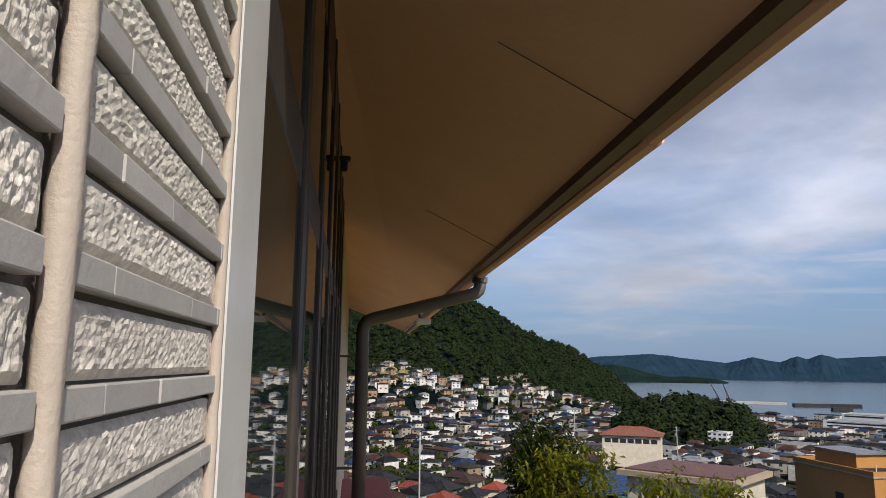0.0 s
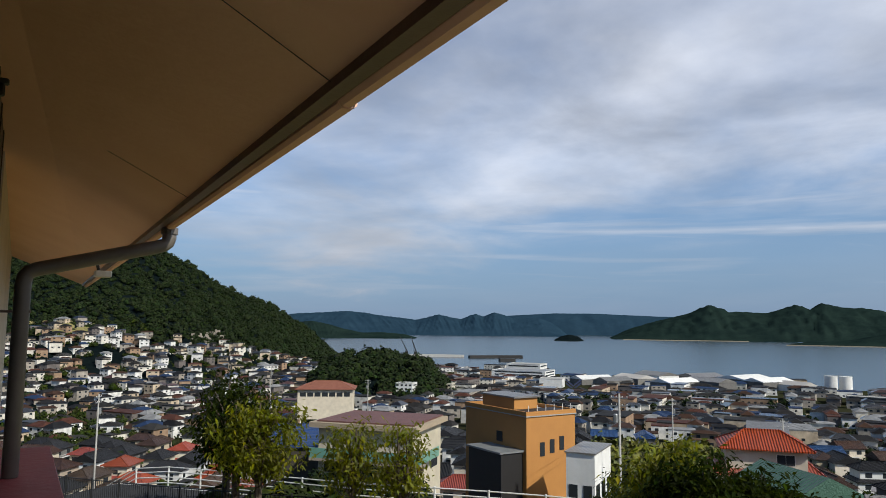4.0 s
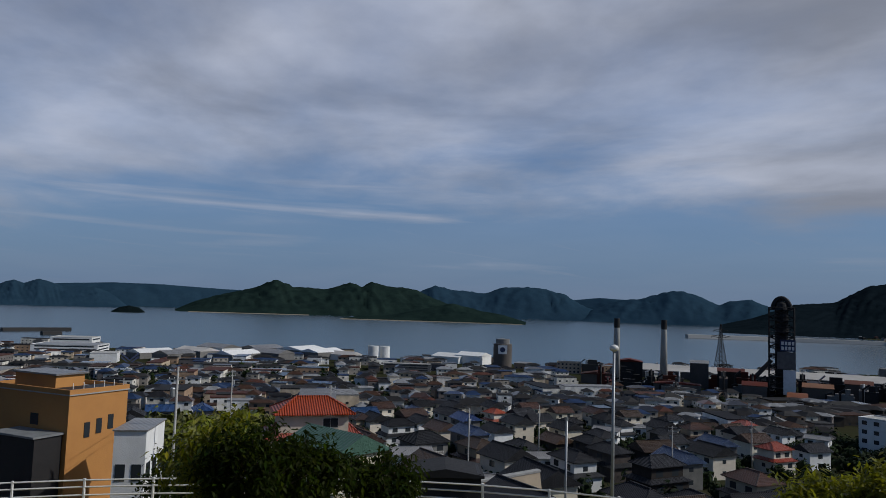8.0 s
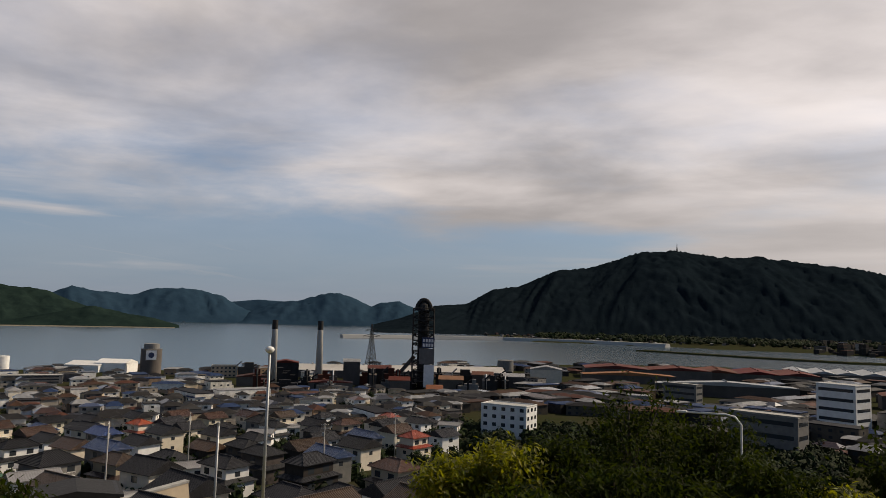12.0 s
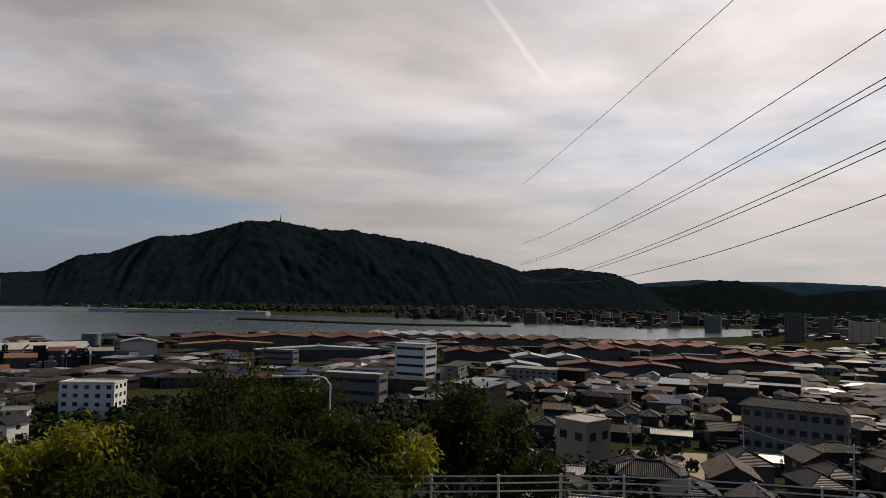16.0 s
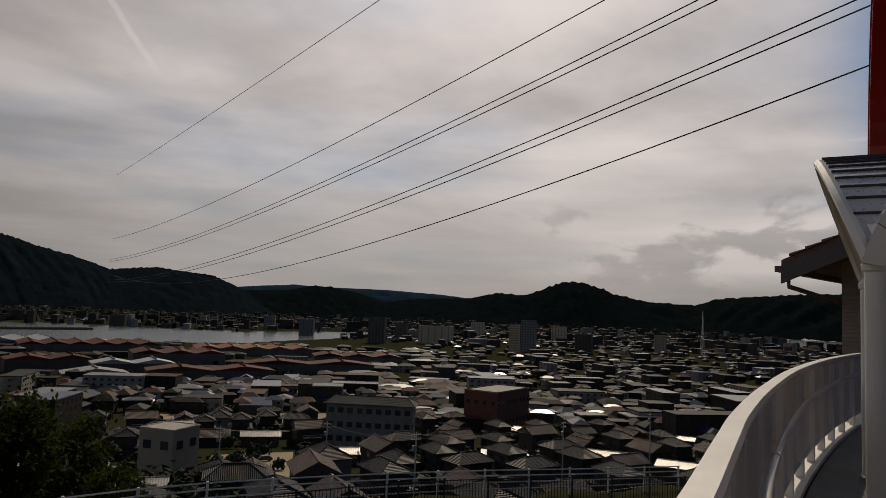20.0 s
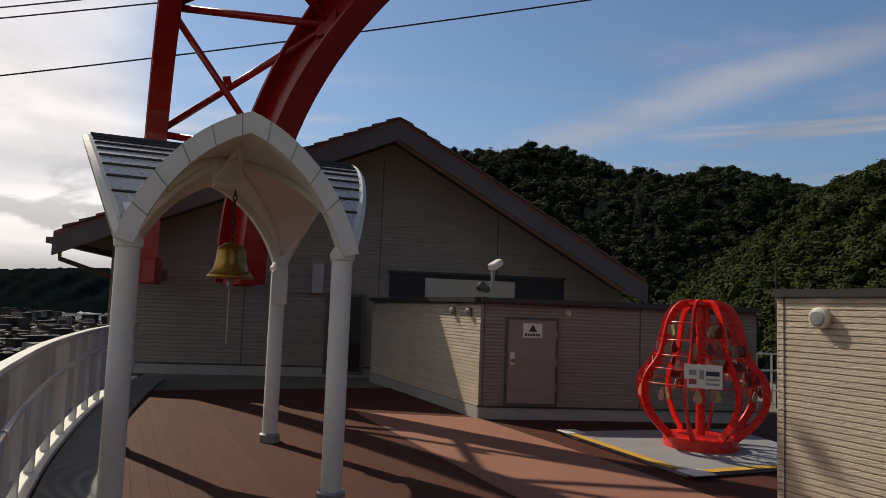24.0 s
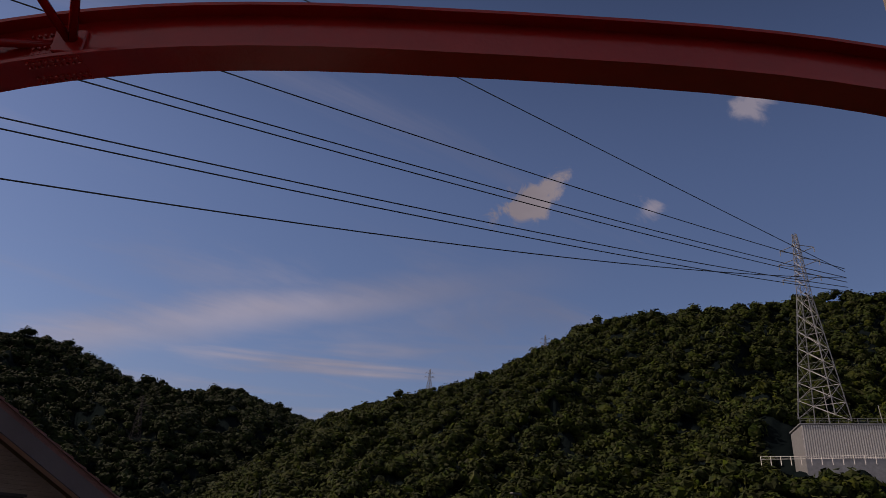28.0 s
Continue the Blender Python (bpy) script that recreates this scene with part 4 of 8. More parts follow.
        m.add([(x, (0.006 if i % 2 else -0.004), z) for z in (0.2, 1.05) for i, x in enumerate(xs)], [(i, i + 1, n + 2 + i, n + 1 + i) for i in range(n)])
        m.v = [tuple(M @ Vector(c)) for c in m.v]
        part("panel", m, WHITESTEEL, rail, "ribbed white sheet panel")
    # grating over the gutter along the railing
    for i, j in zip(cut, cut[1:]):
        if i < 12:
            continue
        g = thing("drain_grating", "dark slatted drain grating along the railing", "grating", group="drain gratings")
        part("frame", Mesh().sweep([p + n * 0.36 for p, n in zip(RAIL_LINE[i:j + 1], inn[i:j + 1])], [(-0.24, 0.002), (0.24, 0.002), (0.24, 0.006), (-0.24, 0.006)]), BLACK, g)
        m = Mesh()
        for k in range(i, j):
            for h in (0.0, 0.33, 0.66):
                p = RAIL_LINE[k].lerp(RAIL_LINE[k + 1], h)
                a = math.degrees(math.atan2(dirs[k].y, dirs[k].x))
                m.box((-0.006, -0.60, 0.006), (0.006, -0.13, 0.022), pose(p.x, p.y, 0, 0, 0, a))
        part("slats", m, GREY, g)


floor_and_rail()


def siding_wall(a, b, z0, z1, material, parent, name="wall", thick=0.15, pitch=0.052):
    """A wall of ribbed siding between two plan points; its face lies to the right of a-b."""
    a, b = Vector((*a, 0)), Vector((*b, 0))
    d = (b - a).normalized()
    n = d.cross(Vector((0, 0, 1)))
    l = (b - a).length
    up = Vector((0, 0, 1))
    core = part(name, Mesh().add([a - n * 0.012 + up * z0, b - n * 0.012 + up * z0, b - n * 0.012 + up * z1, a - n * 0.012 + up * z1, a - n * thick + up * z0, b - n * thick + up * z0, b - n * thick + up * z1, a - n * thick + up * z1],
                                 [(0, 1, 2, 3), (7, 6, 5, 4), (0, 4, 5, 1), (1, 5, 6, 2), (2, 6, 7, 3), (3, 7, 4, 0)]), material, parent)
    rows = int((z1 - z0) / pitch)
    pitch = (z1 - z0) / rows
    for r in range(rows):
        z = z0 + r * pitch
        prof = [(-0.011, z), (0.0, z + pitch * 0.06), (0.0, z + pitch * 0.80), (-0.011, z + pitch * 0.88)]
        m = Mesh()
        m.rings([[a + n * o + up * h for o, h in prof], [b + n * o + up * h for o, h in prof]])
        part("siding_board", m, material, core)
    return core


def gabled_house():
    h = thing("gabled_building", "buff-sided building with a gable, dark bargeboards and brown roof", "building")
    L, R, top = Vector((6.9, -15.56, 0)), Vector((-4.9, -17.35, 0)), 5.35
    span = (R - L).length
    d = (R - L).normalized()
    n = Vector((-d.y, d.x, 0))
    if n.y < 0:
        n = -n
    ks = 0.50                       # the ridge's place along the wall
    apex = L.lerp(R, ks)
    zl, zr = 2.85, 1.9

    def width(z):
        a = 0.0 if z < zl else ks * (z - zl) / (top - zl)
        b = 1.0 if z < zr else 1 - (1 - ks) * (z - zr) / (top - zr)
        return a, b

    up = Vector((0, 0, 1))
    a, b, c = L - n * 0.015, R - n * 0.015, apex - n * 0.015
    back = -n * 9
    wall = part("wall", Mesh().add([a, b, b + up * zr, c + up * top, a + up * zl, a + back, b + back, b + back + up * zr, c + back + up * top, a + back + up * zl],
                                   [(0, 1, 2, 3, 4), (9, 8, 7, 6, 5), (1, 6, 7, 2), (5, 0, 4, 9)]), SIDING_SHADED, h)
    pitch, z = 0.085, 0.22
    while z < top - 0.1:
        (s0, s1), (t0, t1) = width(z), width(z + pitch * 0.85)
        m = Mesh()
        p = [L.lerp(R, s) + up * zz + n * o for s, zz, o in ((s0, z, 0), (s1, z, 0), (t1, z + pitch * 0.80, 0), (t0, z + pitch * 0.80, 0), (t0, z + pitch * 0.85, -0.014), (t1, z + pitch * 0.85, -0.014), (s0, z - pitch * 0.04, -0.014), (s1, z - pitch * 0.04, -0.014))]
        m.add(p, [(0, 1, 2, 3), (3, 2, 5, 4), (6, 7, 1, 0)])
        part("siding_board", m, SIDING_SHADED, wall)
        z += pitch

    def spot(s, z, o=0.0):
        """On the gable wall: metres right of its left end, height, metres proud."""
        return L + d * s + up * z + n * o

    WM = Matrix.Translation(L) @ Matrix((d, n, (0, 0, 1))).transposed().to_4x4()
    part("plinth", Mesh().box((0, 0.0, -0.02), (span, 0.03, 0.19), WM), CONCRETE, h, "grey plinth")
    part("flashing", Mesh().box((0, 0.0, 0.19), (span, 0.035, 0.225), WM), DARKTRIM, h)
    for s in (2.81, 5.76, 8.51):
        zt = 2.0 + 3.2 * (s / (ks * span) if s < ks * span else (span - s) / ((1 - ks) * span))
        part("seam", Mesh().box((s - 0.012, 0.0, 0.23), (s + 0.012, 0.006, min(top - 0.4, zt)), WM), BARGE, h)
    over = 1.15
    for end, ze in ((L, zl), (R, zr)):
        o = (end - apex).normalized()
        run = (end - apex).length
        fall = (top - ze) / run
        reach = run + (0.8 if end is L else -0.2)
        p0 = apex + n * over + up * (top + 0.20)
        p1 = p0 + o * reach - up * fall * reach
        q0, q1 = p0 - n * 10.5, p1 - n * 10.5
        th = up * 0.12
        part("roof", Mesh().add([p0, p1, q1, q0, p0 + th, p1 + th, q1 + th, q0 + th], [(0, 1, 2, 3), (7, 6, 5, 4), (0, 4, 5, 1), (1, 5, 6, 2), (2, 6, 7, 3), (3, 7, 4, 0)]), ROOFBROWN, h, "red-brown tiled roof")
        # verge tiles step down the slope
        k = 0.0
        while k < reach - 0.3:
            g0, g1 = p0 + o * k - up * fall * k + th, p0 + o * (k + 0.3) - up * fall * (k + 0.3) + th
            part("verge_tile", Mesh().add([g0 + n * 0.05, g1 + n * 0.05, g1 - n * 0.3, g0 - n * 0.3, g0 + n * 0.05 + up * 0.02, g1 + n * 0.05 + up * 0.06, g1 - n * 0.3 + up * 0.06, g0 - n * 0.3 + up * 0.02],
                                          [(0, 1, 2, 3), (7, 6, 5, 4), (0, 4, 5, 1), (1, 5, 6, 2), (2, 6, 7, 3), (3, 7, 4, 0)]), ROOFBROWN, h)
            k += 0.3
        bd, f = up * -0.36, n * 0.03
        part("bargeboard", Mesh().add([p0 + f, p1 + f, p1 + bd + f, p0 + bd + f, p0 - f, p1 - f, p1 + bd - f, p0 + bd - f],
                                      [(0, 1, 2, 3), (7, 6, 5, 4), (0, 4, 5, 1), (1, 5, 6, 2), (2, 6, 7, 3), (3, 7, 4, 0)]), BARGE, h, "grey-brown bargeboard")
        s0, s1 = p0 + bd * 0.35 - n * 0.04, p1 + bd * 0.35 - n * 0.04
        part("soffit", Mesh().add([s0, s1, s1 - n * (over - 0.05), s0 - n * (over - 0.05)], [(0, 1, 2, 3)]), SOFFIT, h)
        if end is L:
            part("gutter", Mesh().sweep([p1 - up * 0.12 + o * 0.06, q1 - up * 0.12 + o * 0.06], [(-0.07, 0), (0.07, 0), (0.07, 0.12), (-0.07, 0.12)]), GUTTER, h)
            part("gutter_pipe", Mesh().tube([p1 - up * 0.14 - n * 0.4, p1 - up * 0.4 - n * 0.45, p1 - o * 0.8 - up * 0.7 - n * 1.1], 0.05, 8), GUTTER, h)
    # door, lit exit sign, black sheet for the shaded recess, boxes
    door = part("door", Mesh().box((4.66, 0.0, 0.12), (5.40, 0.05, 1.78), WM, 0.004), GLASS, h, "dark glazed door")
    fr = Mesh()
    for lo, hi in (((4.58, 0, 0.05), (4.66, 0.08, 1.86)), ((5.40, 0, 0.05), (5.48, 0.08, 1.86)), ((4.66, 0, 1.78), (5.40, 0.08, 1.86)), ((4.66, 0, 0.05), (5.40, 0.08, 0.12))):
        fr.box(lo, hi, WM)
    part("frame", fr, BARGE, door)
    part("handle", Mesh().box((4.70, 0.05, 0.85), (4.73, 0.11, 1.15), WM), ALU, door)
    part("notice", Mesh().box((4.95, 0.05, 1.30), (5.1, 0.055, 1.45), WM), WHITEPAINT, door)
    part("exit_sign", Mesh().box((4.84, 0.0, 2.06), (5.13, 0.06, 2.34), WM, 0.01), mat("green_sign_face", (0.05, 0.36, 0.20), (0.04, 0.30, 0.17), 4, 0.4, 0.02), h, "green exit sign with pale symbol")
    part("exit_symbol", Mesh().box((4.92, 0.06, 2.11), (5.06, 0.064, 2.29), WM), WHITEPAINT, h)
    part("lamp_box", Mesh().box((4.25, 0.0, 1.83), (4.52, 0.14, 2.50), WM, 0.01), GREY, h)
    part("socket", Mesh().box((3.53, 0.0, 0.40), (3.62, 0.03, 0.52), WM), BARGE, h)
    # Black sheet on the wall face; the opening's shade is only its colour.
    part("recess", Mesh().box((6.0, 0.002, 1.4), (10.16, 0.012, 2.38), WM), BLACKWALL, h, "flat black sheet for the shade of an open recess")
    part("recess_trim", Mesh().box((5.94, 0.0, 2.38), (10.2, 0.06, 2.43), WM), DARKTRIM, h)
    part("recess_panel", Mesh().box((6.82, 0.012, 1.4), (8.94, 0.06, 2.28), WM), CREAM, h, "cream parapet behind the recess")
    part("vent_cap", Mesh().lathe([(0.06, 0.0), (0.07, 0.03), (0.04, 0.07)], 12, WM @ pose(9.46, 0.0, 2.66, -90, 0, 0)), GREY, h)
    return h, L, R, n, d


HOUSE, HL, HR, HN, HD = gabled_house()


def shed():
    s = thing("plant_enclosure", "low flat-roofed enclosure clad in buff ribbed siding", "enclosure")
    c, l, r = (-0.74, -10.7), (1.25, -15.6), (-5.06, -11.2)
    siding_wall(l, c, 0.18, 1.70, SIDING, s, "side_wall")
    siding_wall(c, r, 0.18, 1.70, SIDING_SHADED, s, "front_wall")
    m = Mesh().prism([l, c, r, (-4.2, -16.2)][::-1], 1.66, 1.69)
    part("roof", m, CONCRETE, s)
    line = [Vector((*l, 1.70)), Vector((*c, 1.70)), Vector((*r, 1.70))]
    part("coping", Mesh().sweep(line[:2], [(-0.1, 0), (0.1, 0), (0.1, 0.07), (-0.1, 0.07)]), DARKTRIM, s, "dark metal coping")
    part("coping", Mesh().sweep(line[1:], [(-0.1, 0), (0.1, 0), (0.1, 0.07), (-0.1, 0.07)]), DARKTRIM, s, "dark metal coping")
    part("plinth", Mesh().prism([l, c, r, (-4.2, -16.2)][::-1], -0.02, 0.17), CONCRETE, s, "grey concrete plinth")
    cv, rv, lv = Vector((*c, 0)), Vector((*r, 0)), Vector((*l, 0))
    fd = (rv - cv).normalized()
    fn = Vector((-fd.y, fd.x, 0))
    fn = fn if fn.y > 0 else -fn
    FM = Matrix.Translation(cv) @ Matrix((fd, fn, (0, 0, 1))).transposed().to_4x4()
    door = part("door", Mesh().box((0.42, 0.0, 0.24), (1.14, 0.022, 1.46), FM), SIDING_SHADED, s, "flush siding door")
    tr = Mesh()
    for lo, hi in (((0.38, 0, 0.2), (0.42, 0.03, 1.5)), ((1.14, 0, 0.2), (1.18, 0.03, 1.5)), ((0.42, 0, 1.46), (1.14, 0.03, 1.5)), ((0.42, 0, 0.2), (1.14, 0.03, 0.24))):
        tr.box(lo, hi, FM)
    part("frame", tr, BARGE, door)
    part("lock", Mesh().box((0.455, 0.022, 0.80), (0.52, 0.04, 0.98), FM, 0.004), WHITESTEEL, door)
    part("knob", Mesh().lathe([(0.025, 0.0), (0.03, 0.03), (0.02, 0.045)], 12, FM @ pose(0.487, 0.04, 0.86, -90, 0, 0)), BRASS, door)
    for z in (0.4, 0.8, 1.2):
        part("hinge", Mesh().tube([FM @ Vector((1.15, 0.035, z)), FM @ Vector((1.15, 0.035, z + 0.12))], 0.010, 6), GREY, door)
    sign = part("warning_sign", Mesh().box((0.64, 0.024, 1.20), (0.93, 0.030, 1.41), FM), WHITEPAINT, door, "white warning sign with black triangle")
    part("triangle", Mesh().add([FM @ Vector(q) for q in ((0.72, 0.033, 1.29), (0.85, 0.033, 1.29), (0.785, 0.033, 1.395))], [(0, 1, 2)]), BLACK, sign)
    for k in range(6):
        part("lettering_bar", Mesh().box((0.67 + 0.04 * k, 0.030, 1.225), (0.70 + 0.04 * k, 0.033, 1.262), FM), BLACK, sign)
    part("seam", Mesh().box((2.45, 0, 0.19), (2.47, 0.006, 1.7), FM), BARGE, s)
    part("seam", Mesh().box((0.05, 0, 0.19), (0.065, 0.006, 1.7), FM), BARGE, s)
    part("flashing", Mesh().box((-0.02, 0, 0.17), (4.3, 0.02, 0.195), FM), DARKTRIM, s)
    part("vent_cap", Mesh().lathe([(0.05, 0.0), (0.055, 0.03), (0.03, 0.06)], 12, FM @ pose(1.33, 0.0, 1.58, -90, 0, 0)), SIDING, s)
    sd = (lv - cv).normalized()
    for k, q in enumerate((0.35, 0.95)):
        p = cv + sd * q
        part("wall_lamp", Mesh().lathe([(0.05, 0.0), (0.06, 0.04), (0.03, 0.08)], 12, look((p.x, p.y, 1.56), (p.x + sd.y * -1, p.y + sd.x, 1.56)) @ pose(0, 0, 0, 180)), GREY, s)
    # camera on a pole behind the coping
    cp = thing("security_camera", "white security camera on a grey pole", "camera", (-0.95, -11.3, 1.70))
    part("pole", Mesh().tube([(0, 0, 0), (0, 0, 0.62)], 0.03, 10), GREY, cp)
    part("housing", Mesh().box((-0.065, -0.13, -0.05), (0.065, 0.14, 0.05), pose(-0.04, 0.0, 0.60, -24, 0, -40), 0.02), WHITEPAINT, cp)
    part("spotlight", Mesh().lathe([(0.05, -0.08), (0.09, 0.06), (0.09, 0.1)], 12, pose(0.12, 0, 0.22, 70, 0, 40)), BLACK, cp)


shed()


def screen_wall():
    s = thing("screen_wall", "cream ribbed siding wall with dark coping", "wall")
    a, b = Vector((-2.80, -5.90, 0)), Vector((-5.2, -0.4, 0))
    d = (b - a).normalized()
    n = d.cross(Vector((0, 0, 1)))
    siding_wall(a.xy, b.xy, 0.16, 1.76, SIDING, s, "cladding", 0.2, 0.046)
    part("end_cladding", Mesh().sweep([a + Vector((0, 0, 0.16)) + n * -0.1, a + n * -0.1 + Vector((0, 0, 0.16)) - d * 0.01], [(-0.1, 0), (0.1, 0), (0.1, 1.6), (-0.1, 1.6)]), SIDING, s)
    line = [a - d * 0.03 - n * 0.1, b - n * 0.1]
    part("coping", Mesh().sweep([p + Vector((0, 0, 1.76)) for p in line], [(-0.13, 0), (0.13, 0), (0.13, 0.06), (-0.13, 0.06)]), DARKTRIM, s, "dark metal coping")
    part("plinth", Mesh().sweep(line, [(-0.13, -0.02), (0.09, -0.02), (0.09, 0.13), (-0.13, 0.13)]), CONCRETE, s, "grey concrete plinth")
    part("flashing", Mesh().sweep(line, [(-0.13, 0.13), (0.115, 0.13), (0.115, 0.158), (-0.13, 0.158)]), DARKTRIM, s)


screen_wall()


def screen_fittings():
    a, b = Vector((-2.80, -5.90, 0)), Vector((-5.2, -0.4, 0))
    d = (b - a).normalized()
    n = d.cross(Vector((0, 0, 1)))
    p = a + d * 0.40
    lamp = thing("round_wall_lamp", "round white lamp on the cream siding wall", "lamp", (p.x, p.y, 1.60))
    q = look((0, 0, 0), tuple(-n))
    part("body", Mesh().lathe([(0.075, -0.012), (0.08, 0.01), (0.08, 0.05), (0.068, 0.062)], 24, q), WHITEPAINT, lamp)
    part("face", Mesh().lathe([(0.066, 0.062), (0.05, 0.068), (0.005, 0.07)], 24, q), GREY, lamp)
    for s in (0.06, 1.72, 3.4):
        c = a + d * s
        solo("panel_joint", Mesh().box((-0.006, -0.01, 0.16), (0.006, 0.004, 1.76), Matrix.Translation(c) @ Matrix((d, n, (0, 0, 1))).transposed().to_4x4()), BARGE, "dark joint between siding panels", "joint", kind="structure")
    f = thing("far_rail", "white steel rail beyond the deck", "railing", (-6.2, -13.0, 0.0), 20)
    for k in range(7):
        part("post", Mesh().tube([(k * 0.35 - 1, 0, 0), (k * 0.35 - 1, 0, 1.0)], 0.018, 6), WHITESTEEL, f)
    for z in (0.35, 0.7, 1.0):
        part("bar", Mesh().tube([(-1.05, 0, z), (1.15, 0, z)], 0.018, 6), WHITESTEEL, f)


screen_fittings()


# ---- bell pavilion ----
PC = Vector((1.99, -6.9, 0))
PU = Vector((0.39, -0.921, 0)).normalized()
PV = Vector((-0.921, -0.39, 0)).normalized()
PW, PD, CAP, RIDGE = 0.80, 1.33, 1.98, 2.92


def pointed(half, rise, n=14):
    """Half a pointed arch from springing to apex: (offset from the middle, height)."""
    out = []
    for i in range(n + 1):
        t = i / n
        a = t * math.pi / 2
        out.append((half * (1 - (1 - math.cos(a)) * 0.55 - t * 0.45), rise * (0.62 * math.sin(a) + 0.38 * t)))
    out[-1] = (0.0, rise)
    return out


def vault_height(u, v):
    """Ceiling of two crossed pointed vaults, above the capitals."""
    def rise(t):
        t = min(1.0, abs(t))
        lo, hi = 0.0, 1.0
        for _ in range(18):
            m = (lo + hi) / 2
            off = 1 - (1 - math.cos(m * math.pi / 2)) * 0.55 - m * 0.45
            if off > t:
                lo = m
            else:
                hi = m
        return (0.62 * math.sin(lo * math.pi / 2) + 0.38 * lo) * (RIDGE - CAP)
    return rise(v / (PW + 0.06)), rise(u / (PD + 0.06))


def pavilion():
    pav = thing("bell_pavilion", "white pavilion of four columns under crossed pointed vaults", "pavilion")
    for su in (-1, 1):
        for sv in (-1, 1):
            p = PC + PU * PD * su + PV * PW * sv
            col = part("column", Mesh().lathe([(0.085, 0.0), (0.085, CAP - 0.06), (0.10, CAP - 0.05), (0.105, CAP - 0.01), (0.10, CAP), (0.07, CAP + 0.05)], 24, pose(p.x, p.y, 0)), WHITEPAINT, pav)
            part("base_collar", Mesh().lathe([(0.115, 0.0), (0.115, 0.085), (0.10, 0.10), (0.086, 0.10)], 24, pose(p.x, p.y, 0)), GREY, col)
    NU, NV = 44, 36
    ends_v = {}

    def sheet(lift, shrink):
        vs = []
        for i in range(NU + 1):
            u = -(PD + 0.06) + 2 * (PD + 0.06) * i / NU
            _, g = vault_height(u, 0)
            vmax = PW + 0.06 + 0.34 * g / (RIDGE - CAP) - shrink
            for j in range(NV + 1):
                v = -vmax + 2 * vmax * j / NV
                f, g2 = vault_height(u, v)
                vs.append(PC + PU * u + PV * v + Vector((0, 0, CAP + max(f, g2) + lift)))
        return vs

    grid = [(i * (NV + 1) + j, (i + 1) * (NV + 1) + j, (i + 1) * (NV + 1) + j + 1, i * (NV + 1) + j + 1) for i in range(NU) for j in range(NV)]
    part("vault", Mesh().add(sheet(0.0, 0.0), grid), WHITEPAINT, pav, "white plastered vault underside")
    part("roof", Mesh().add(sheet(0.075, 0.02), [f[::-1] for f in grid]), SILVER, pav, "pale sheet-metal roof with flat seams")
    # front and back arch bands with block joints
    prof = pointed(PW + 0.10, RIDGE - CAP + 0.10, 16)
    full = [(-o, h) for o, h in prof] + [(o, h) for o, h in prof[-2::-1]]
    for e in (-1, 1):
        base = PC + PU * (PD + 0.08) * e
        band = Mesh()
        rings = []
        for k, (o, h) in enumerate(full):
            o2, h2 = o * 0.86, h - 0.17 * (0.35 + 0.65 * h / (RIDGE - CAP + 0.1))
            h2 = max(h2, -0.03 if k in (0, len(full) - 1) else h2)
            rings.append([base + PV * a + PU * e * t + Vector((0, 0, CAP + b)) for a, b, t in ((o, h, 0.05), (o2, h2, 0.05), (o2, h2, -0.10), (o, h, -0.10))])
        band.rings(rings)
        ab = part("arch_band", band, WHITEPAINT, pav, "white arch band of jointed blocks")
        for k in range(3, len(full) - 3, 3):
            o, h = full[k]
            o2, h2 = o * 0.86, h - 0.17 * (0.35 + 0.65 * h / (RIDGE - CAP + 0.1))
            part("block_joint", Mesh().tube([base + PV * o + PU * e * 0.051 + Vector((0, 0, CAP + h)), base + PV * o2 + PU * e * 0.051 + Vector((0, 0, CAP + h2))], 0.004, 4), GREY, ab)
    # side edges of the wings
    for sgn in (-1, 1):
        line = []
        for i in range(NU + 1):
            u = -(PD + 0.06) + 2 * (PD + 0.06) * i / NU
            _, g = vault_height(u, 0)
            line.append(PC + PU * u + PV * sgn * (PW + 0.06 + 0.34 * g / (RIDGE - CAP)) + Vector((0, 0, CAP + g + 0.035)))
        part("wing_edge", Mesh().tube(line, 0.045, 6), WHITESTEEL, pav)
        # seams of the sheet roof
        for k in range(3, NU - 2, 2):
            u = -(PD + 0.06) + 2 * (PD + 0.06) * k / NU
            _, g = vault_height(u, 0)
            if g > 0.92 * (RIDGE - CAP) and abs(u) < 0.02:
                continue
            v1 = PW + 0.04 + 0.34 * g / (RIDGE - CAP)
            v0 = 0.0
            for q in range(30):
                v = PW * q / 29
                if vault_height(0, v)[0] <= g:
                    v0 = v
                    break
            else:
                v0 = PW
            part("seam", Mesh().tube([PC + PU * u + PV * sgn * v0 + Vector((0, 0, CAP + g + 0.082)), PC + PU * u + PV * sgn * v1 + Vector((0, 0, CAP + g + 0.082))], 0.012, 4), DARKTRIM, pav)
    # groin ribs and struts beneath
    for su in (-1, 1):
        for sv in (-1, 1):
            pts = []
            for i in range(15):
                t = i / 14
                u, v = PD * su * (1 - t), PW * sv * (1 - t)
                f, g = vault_height(u, v)
                pts.append(PC + PU * u + PV * v + Vector((0, 0, CAP + max(f, g) - 0.02)))
            part("rib", Mesh().tube(pts, 0.035, 8), WHITEPAINT, pav, smooth=True)
            u, v = PD * su * 0.45, PW * sv * 0.05
